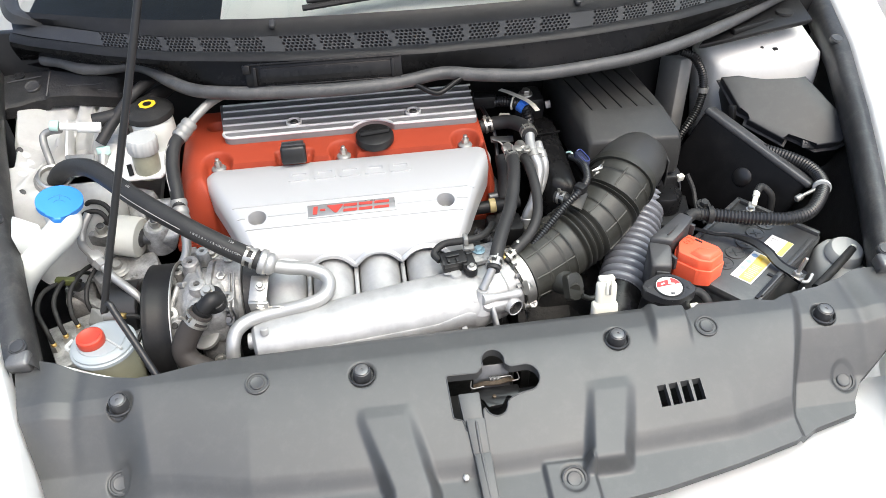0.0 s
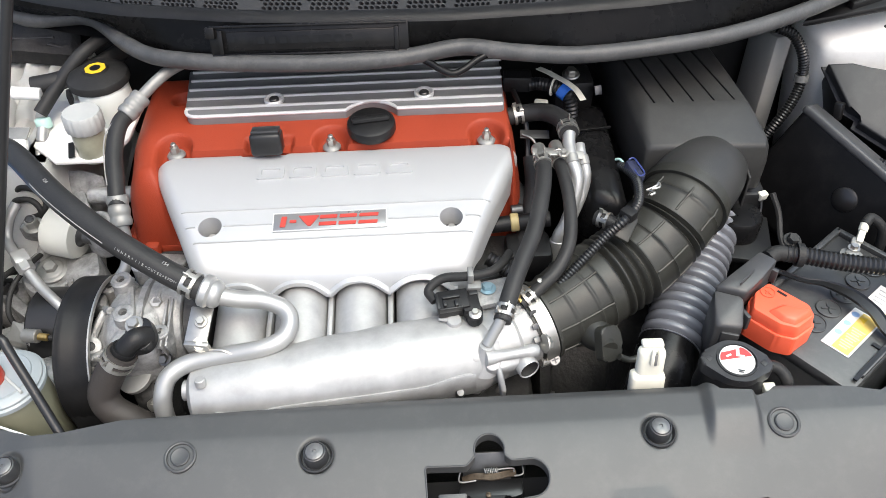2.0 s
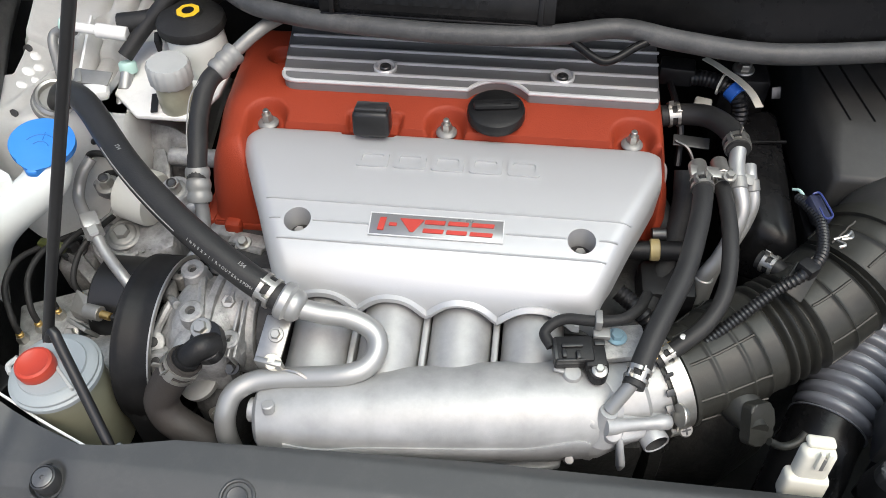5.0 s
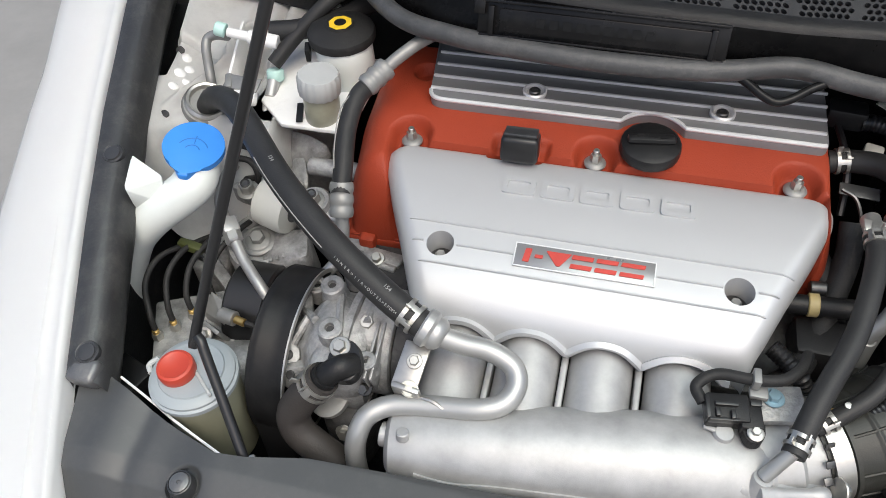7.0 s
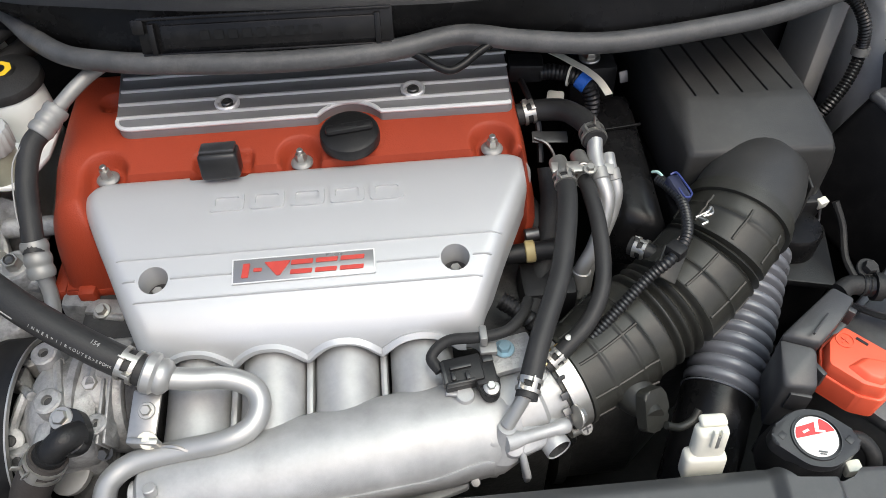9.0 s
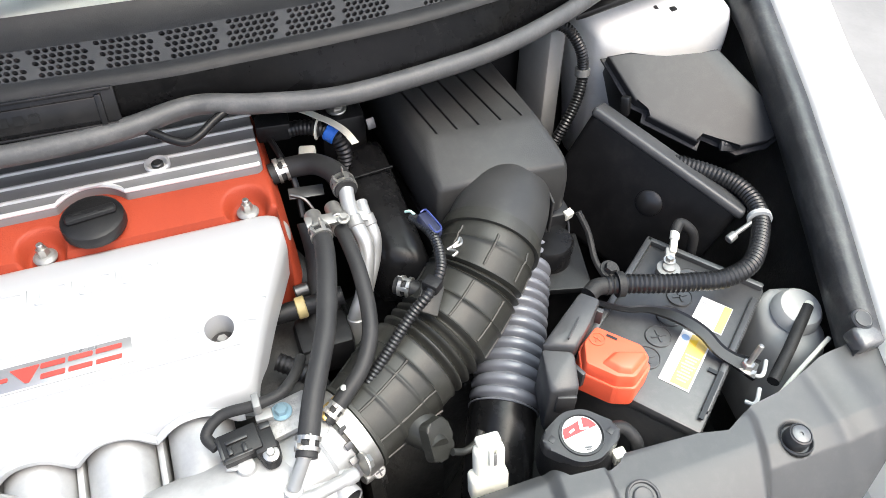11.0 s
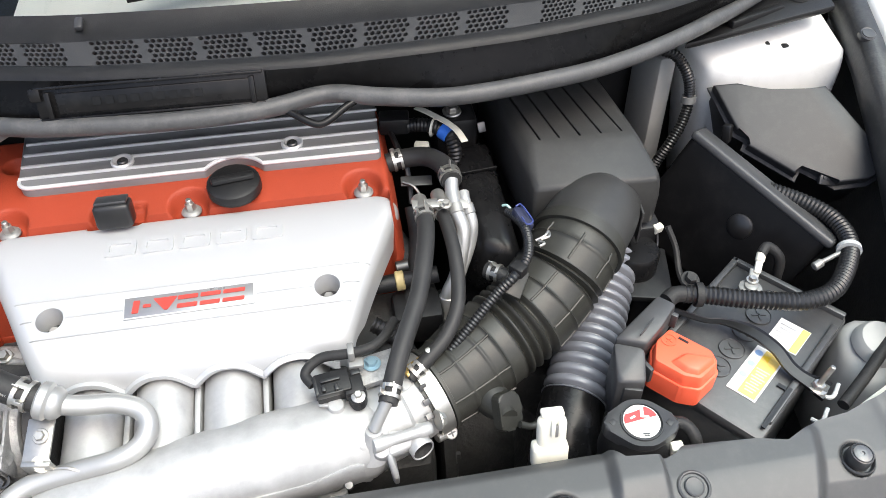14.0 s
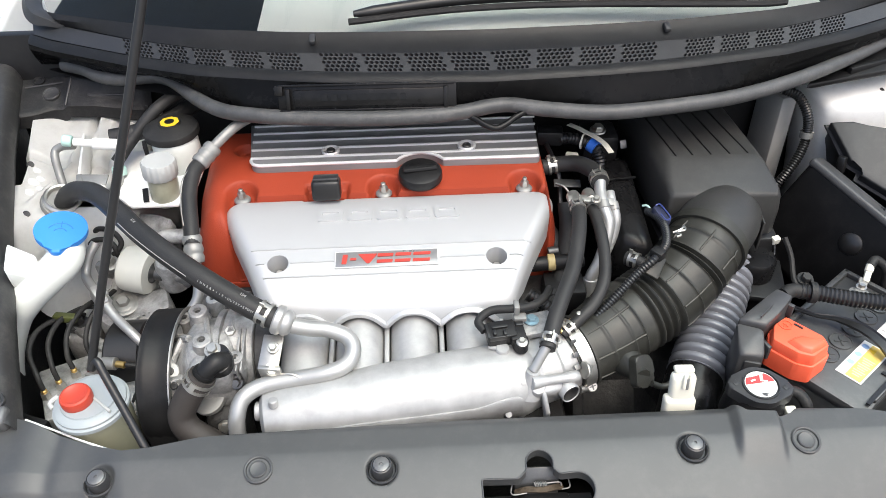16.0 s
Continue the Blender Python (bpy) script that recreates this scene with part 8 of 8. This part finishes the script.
for p in ((-0.574, 0.362, 0.780), (-0.487, 0.358, 0.784)):
    part("washer", lathe([(0.0135, 0), (0.0135, 0.002), (0.0120, 0.003), (0.0085, 0.003)], p, MA, 28), M_DULLSTEEL, mount, "grey washer")
    nut = part("nut", lathe([(0.0088, 0.002), (0.0092, 0.004), (0.0092, 0.013), (0.0082, 0.015), (0.0060, 0.015)], p, MA, 6), M_STEEL, mount, "zinc nut on a stud")
    part("stud_end", lathe([(0.0058, 0.010), (0.0058, 0.0175), (0.0050, 0.0185), (0.0040, 0.0165), (0.0, 0.0160)], p, MA, 20), M_BOLTDARK, nut, "dark threaded stud end")
for i in range(5):
    part("cast_mark", box((-0.532 + 0.007 * i, 0.303 + 0.004 * i, 0.7285 + 0.0008 * i), (0.004, 0.006, 0.002), 0.0004, (12, 0, 20)), M_CAST, mount)
hose("sensor_wire", [(-0.607, 0.410, 0.80), (-0.592, 0.402, 0.815), (-0.572, 0.398, 0.812), (-0.562, 0.392, 0.795), (-0.575, 0.385, 0.780), (-0.60, 0.392, 0.770)], 0.0040, M_RUBBER, "looped black sensor wire beside the mount", "wire", ())
hose("sensor_wire", [(-0.612, 0.398, 0.79), (-0.598, 0.392, 0.802), (-0.580, 0.392, 0.800), (-0.570, 0.385, 0.785), (-0.58, 0.38, 0.75)], 0.0040, M_RUBBER, "looped black sensor wire beside the mount", "wire", ())
acj = thing("air_conditioning_joint", (-0.555, 0.27, 0.77), "aluminium air-conditioning pipe joint", "pipe joint")
part("block", box((-0.578, 0.310, 0.768), (0.020, 0.022, 0.020), 0.003, (15, 10, 40)), M_PIPE, acj)
part("nut", lathe([(0.0105, 0), (0.0105, 0.012), (0.008, 0.014)], (-0.573, 0.303, 0.766), (0.6, -0.75, -0.25), 6), M_PIPE, acj, "hexagon pipe nut")
part("pipe", tube([(-0.584, 0.315, 0.770), (-0.602, 0.338, 0.775), (-0.604, 0.352, 0.785), (-0.598, 0.362, 0.80), (-0.590, 0.375, 0.81)], 0.0070, 12), M_PIPE, acj)
part("pipe", tube([(-0.570, 0.300, 0.764), (-0.548, 0.276, 0.752), (-0.515, 0.248, 0.738), (-0.49, 0.235, 0.70)], 0.0068, 12), M_PIPE, acj)
low = thing("chain_case", (-0.44, 0.33, 0.62), "grey cast chain case below the valve cover", "chain case")
part("case", hull([(-0.45, 0.33, 0.745), (-0.41, 0.325, 0.745), (-0.41, 0.60, 0.745), (-0.45, 0.60, 0.745), (-0.46, 0.31, 0.55), (-0.41, 0.31, 0.55), (-0.41, 0.60, 0.55), (-0.46, 0.60, 0.55)], 0.006), M_CAST, low)
part("stay", merge(box((-0.395, 0.325, 0.738), (0.05, 0.02, 0.012), 0.003, (0, 0, -8)), rod((-0.41, 0.318, 0.738), (-0.375, 0.31, 0.738), 0.006)), M_CAST, low)
hexbolt(low, "bolt", (-0.40, 0.318, 0.744), (0, -0.3, 1), 0.006, 0.008, M_STEEL)

# frame rail bracket under the filler neck
rail = thing("frame_bracket", (-0.635, 0.34, 0.66), "grey cast frame bracket with two dark bolts", "bracket")
part("casting", hull([(-0.672, 0.398, 0.694), (-0.615, 0.378, 0.694), (-0.600, 0.292, 0.690), (-0.650, 0.300, 0.690), (-0.672, 0.398, 0.64), (-0.615, 0.378, 0.64), (-0.600, 0.292, 0.64), (-0.650, 0.300, 0.64)], 0.008, 3), M_CAST, rail)
for x, y in ((-0.637, 0.363), (-0.636, 0.327)):
    part("washer", lathe([(0.017, 0), (0.017, 0.003), (0.014, 0.004), (0.010, 0.004)], (x, y, 0.693), (0, -0.1, 1), 28), M_BOLTDARK, rail, "dark washer")
    hexbolt(rail, "bolt", (x, y, 0.696), (0, -0.1, 1), 0.0105, 0.013, M_BOLTDARK, True, "dark hexagon bolt")

# brake modulator
mod = thing("brake_modulator", (-0.60, 0.2, 0.62), "aluminium brake modulator with brass pipe nuts", "brake modulator")
part("block", box((-0.600, 0.215, 0.655), (0.10, 0.10, 0.07), 0.004, (0, 0, 25)), M_CAST, mod)
part("bracket", merge(hull([(-0.588, 0.250, 0.718), (-0.553, 0.232, 0.720), (-0.556, 0.212, 0.712), (-0.592, 0.228, 0.705), (-0.588, 0.250, 0.714), (-0.553, 0.232, 0.716), (-0.556, 0.212, 0.700), (-0.592, 0.228, 0.69)], 0.001), box((-0.567, 0.208, 0.70), (0.03, 0.005, 0.03), 0.001, (20, 0, -25))), M_DULLSTEEL, mod, "pale steel bracket")
part("switch_body", rod((-0.556, 0.214, 0.728), (-0.536, 0.210, 0.730), 0.0088), M_DULLSTEEL, mod, "steel switch body")
part("switch", rod((-0.536, 0.210, 0.730), (-0.523, 0.207, 0.730), 0.0048), M_COPPER, mod, "brass switch")
part("switch_lead", tube([(-0.522, 0.207, 0.730), (-0.512, 0.206, 0.729), (-0.495, 0.205, 0.722)], 0.0035, 8), M_RUBBER, mod)
part("motor", rod((-0.562, 0.175, 0.665), (-0.492, 0.205, 0.665), 0.034, n=32), M_CAST, mod, "round motor can")
part("motor_wire", tube([(-0.50, 0.215, 0.70), (-0.505, 0.195, 0.703), (-0.515, 0.175, 0.69)], 0.0035, 8), M_RUBBER, mod)
hexbolt(mod, "bolt", (-0.575, 0.198, 0.705), (0, -0.6, 0.8), 0.006, 0.008, M_STEEL)
part("rail", hull([(-0.655, 0.325, 0.700), (-0.54, 0.235, 0.690), (-0.535, 0.25, 0.690), (-0.645, 0.34, 0.700), (-0.655, 0.325, 0.68), (-0.54, 0.235, 0.67), (-0.535, 0.25, 0.67), (-0.645, 0.34, 0.68)], 0.004), M_CAST, mod, "grey sheet rail")
for i, (x, y) in enumerate(((-0.636, 0.191), (-0.622, 0.208), (-0.608, 0.228), (-0.590, 0.252))):
    nut = part("pipe_nut", lathe([(0.0068, 0), (0.0068, 0.012), (0.0055, 0.014)], (x, y, 0.686), (0, 0, 1), 6), M_STEEL, mod, "plated pipe nut")
    part("brass_end", rod((x, y, 0.699), (x, y, 0.705), 0.0042), M_COPPER, nut, "brass pipe end")
    part("brake_line", tube([(x, y, 0.70), (x - 0.006, y + 0.010, 0.722), (x - 0.022 + 0.006 * i, y + 0.040, 0.738), (x - 0.020 + 0.010 * i, y + 0.075, 0.745), (x + 0.006 * i, y + 0.11, 0.735), (x + 0.006, y + 0.15, 0.70)], 0.0036, 10), M_RUBBER, mod, "black coated brake line")
part("line_clip", box((-0.628, 0.292, 0.742), (0.034, 0.012, 0.012), 0.003, (0, 0, -10)), material("dark_olive_clip", (0.06, 0.07, 0.02), 0.5), mod, "dark olive line clip")
part("side_box", box((-0.640, 0.13, 0.67), (0.05, 0.04, 0.07), 0.004, (0, 0, -20)), M_PLASTIC, mod, "black box beside the modulator")

edge_strip = thing("panel_gap_edge", (-0.53, 0.07, 0.76), "white painted sheet edge behind the panel", "body edge", "", "structure")
part("edge", tube([(-0.606, 0.099, 0.757), (-0.560, 0.080, 0.755), (-0.528, 0.066, 0.754), (-0.470, 0.044, 0.752)], 0.0014, 8), M_PAINT, edge_strip)
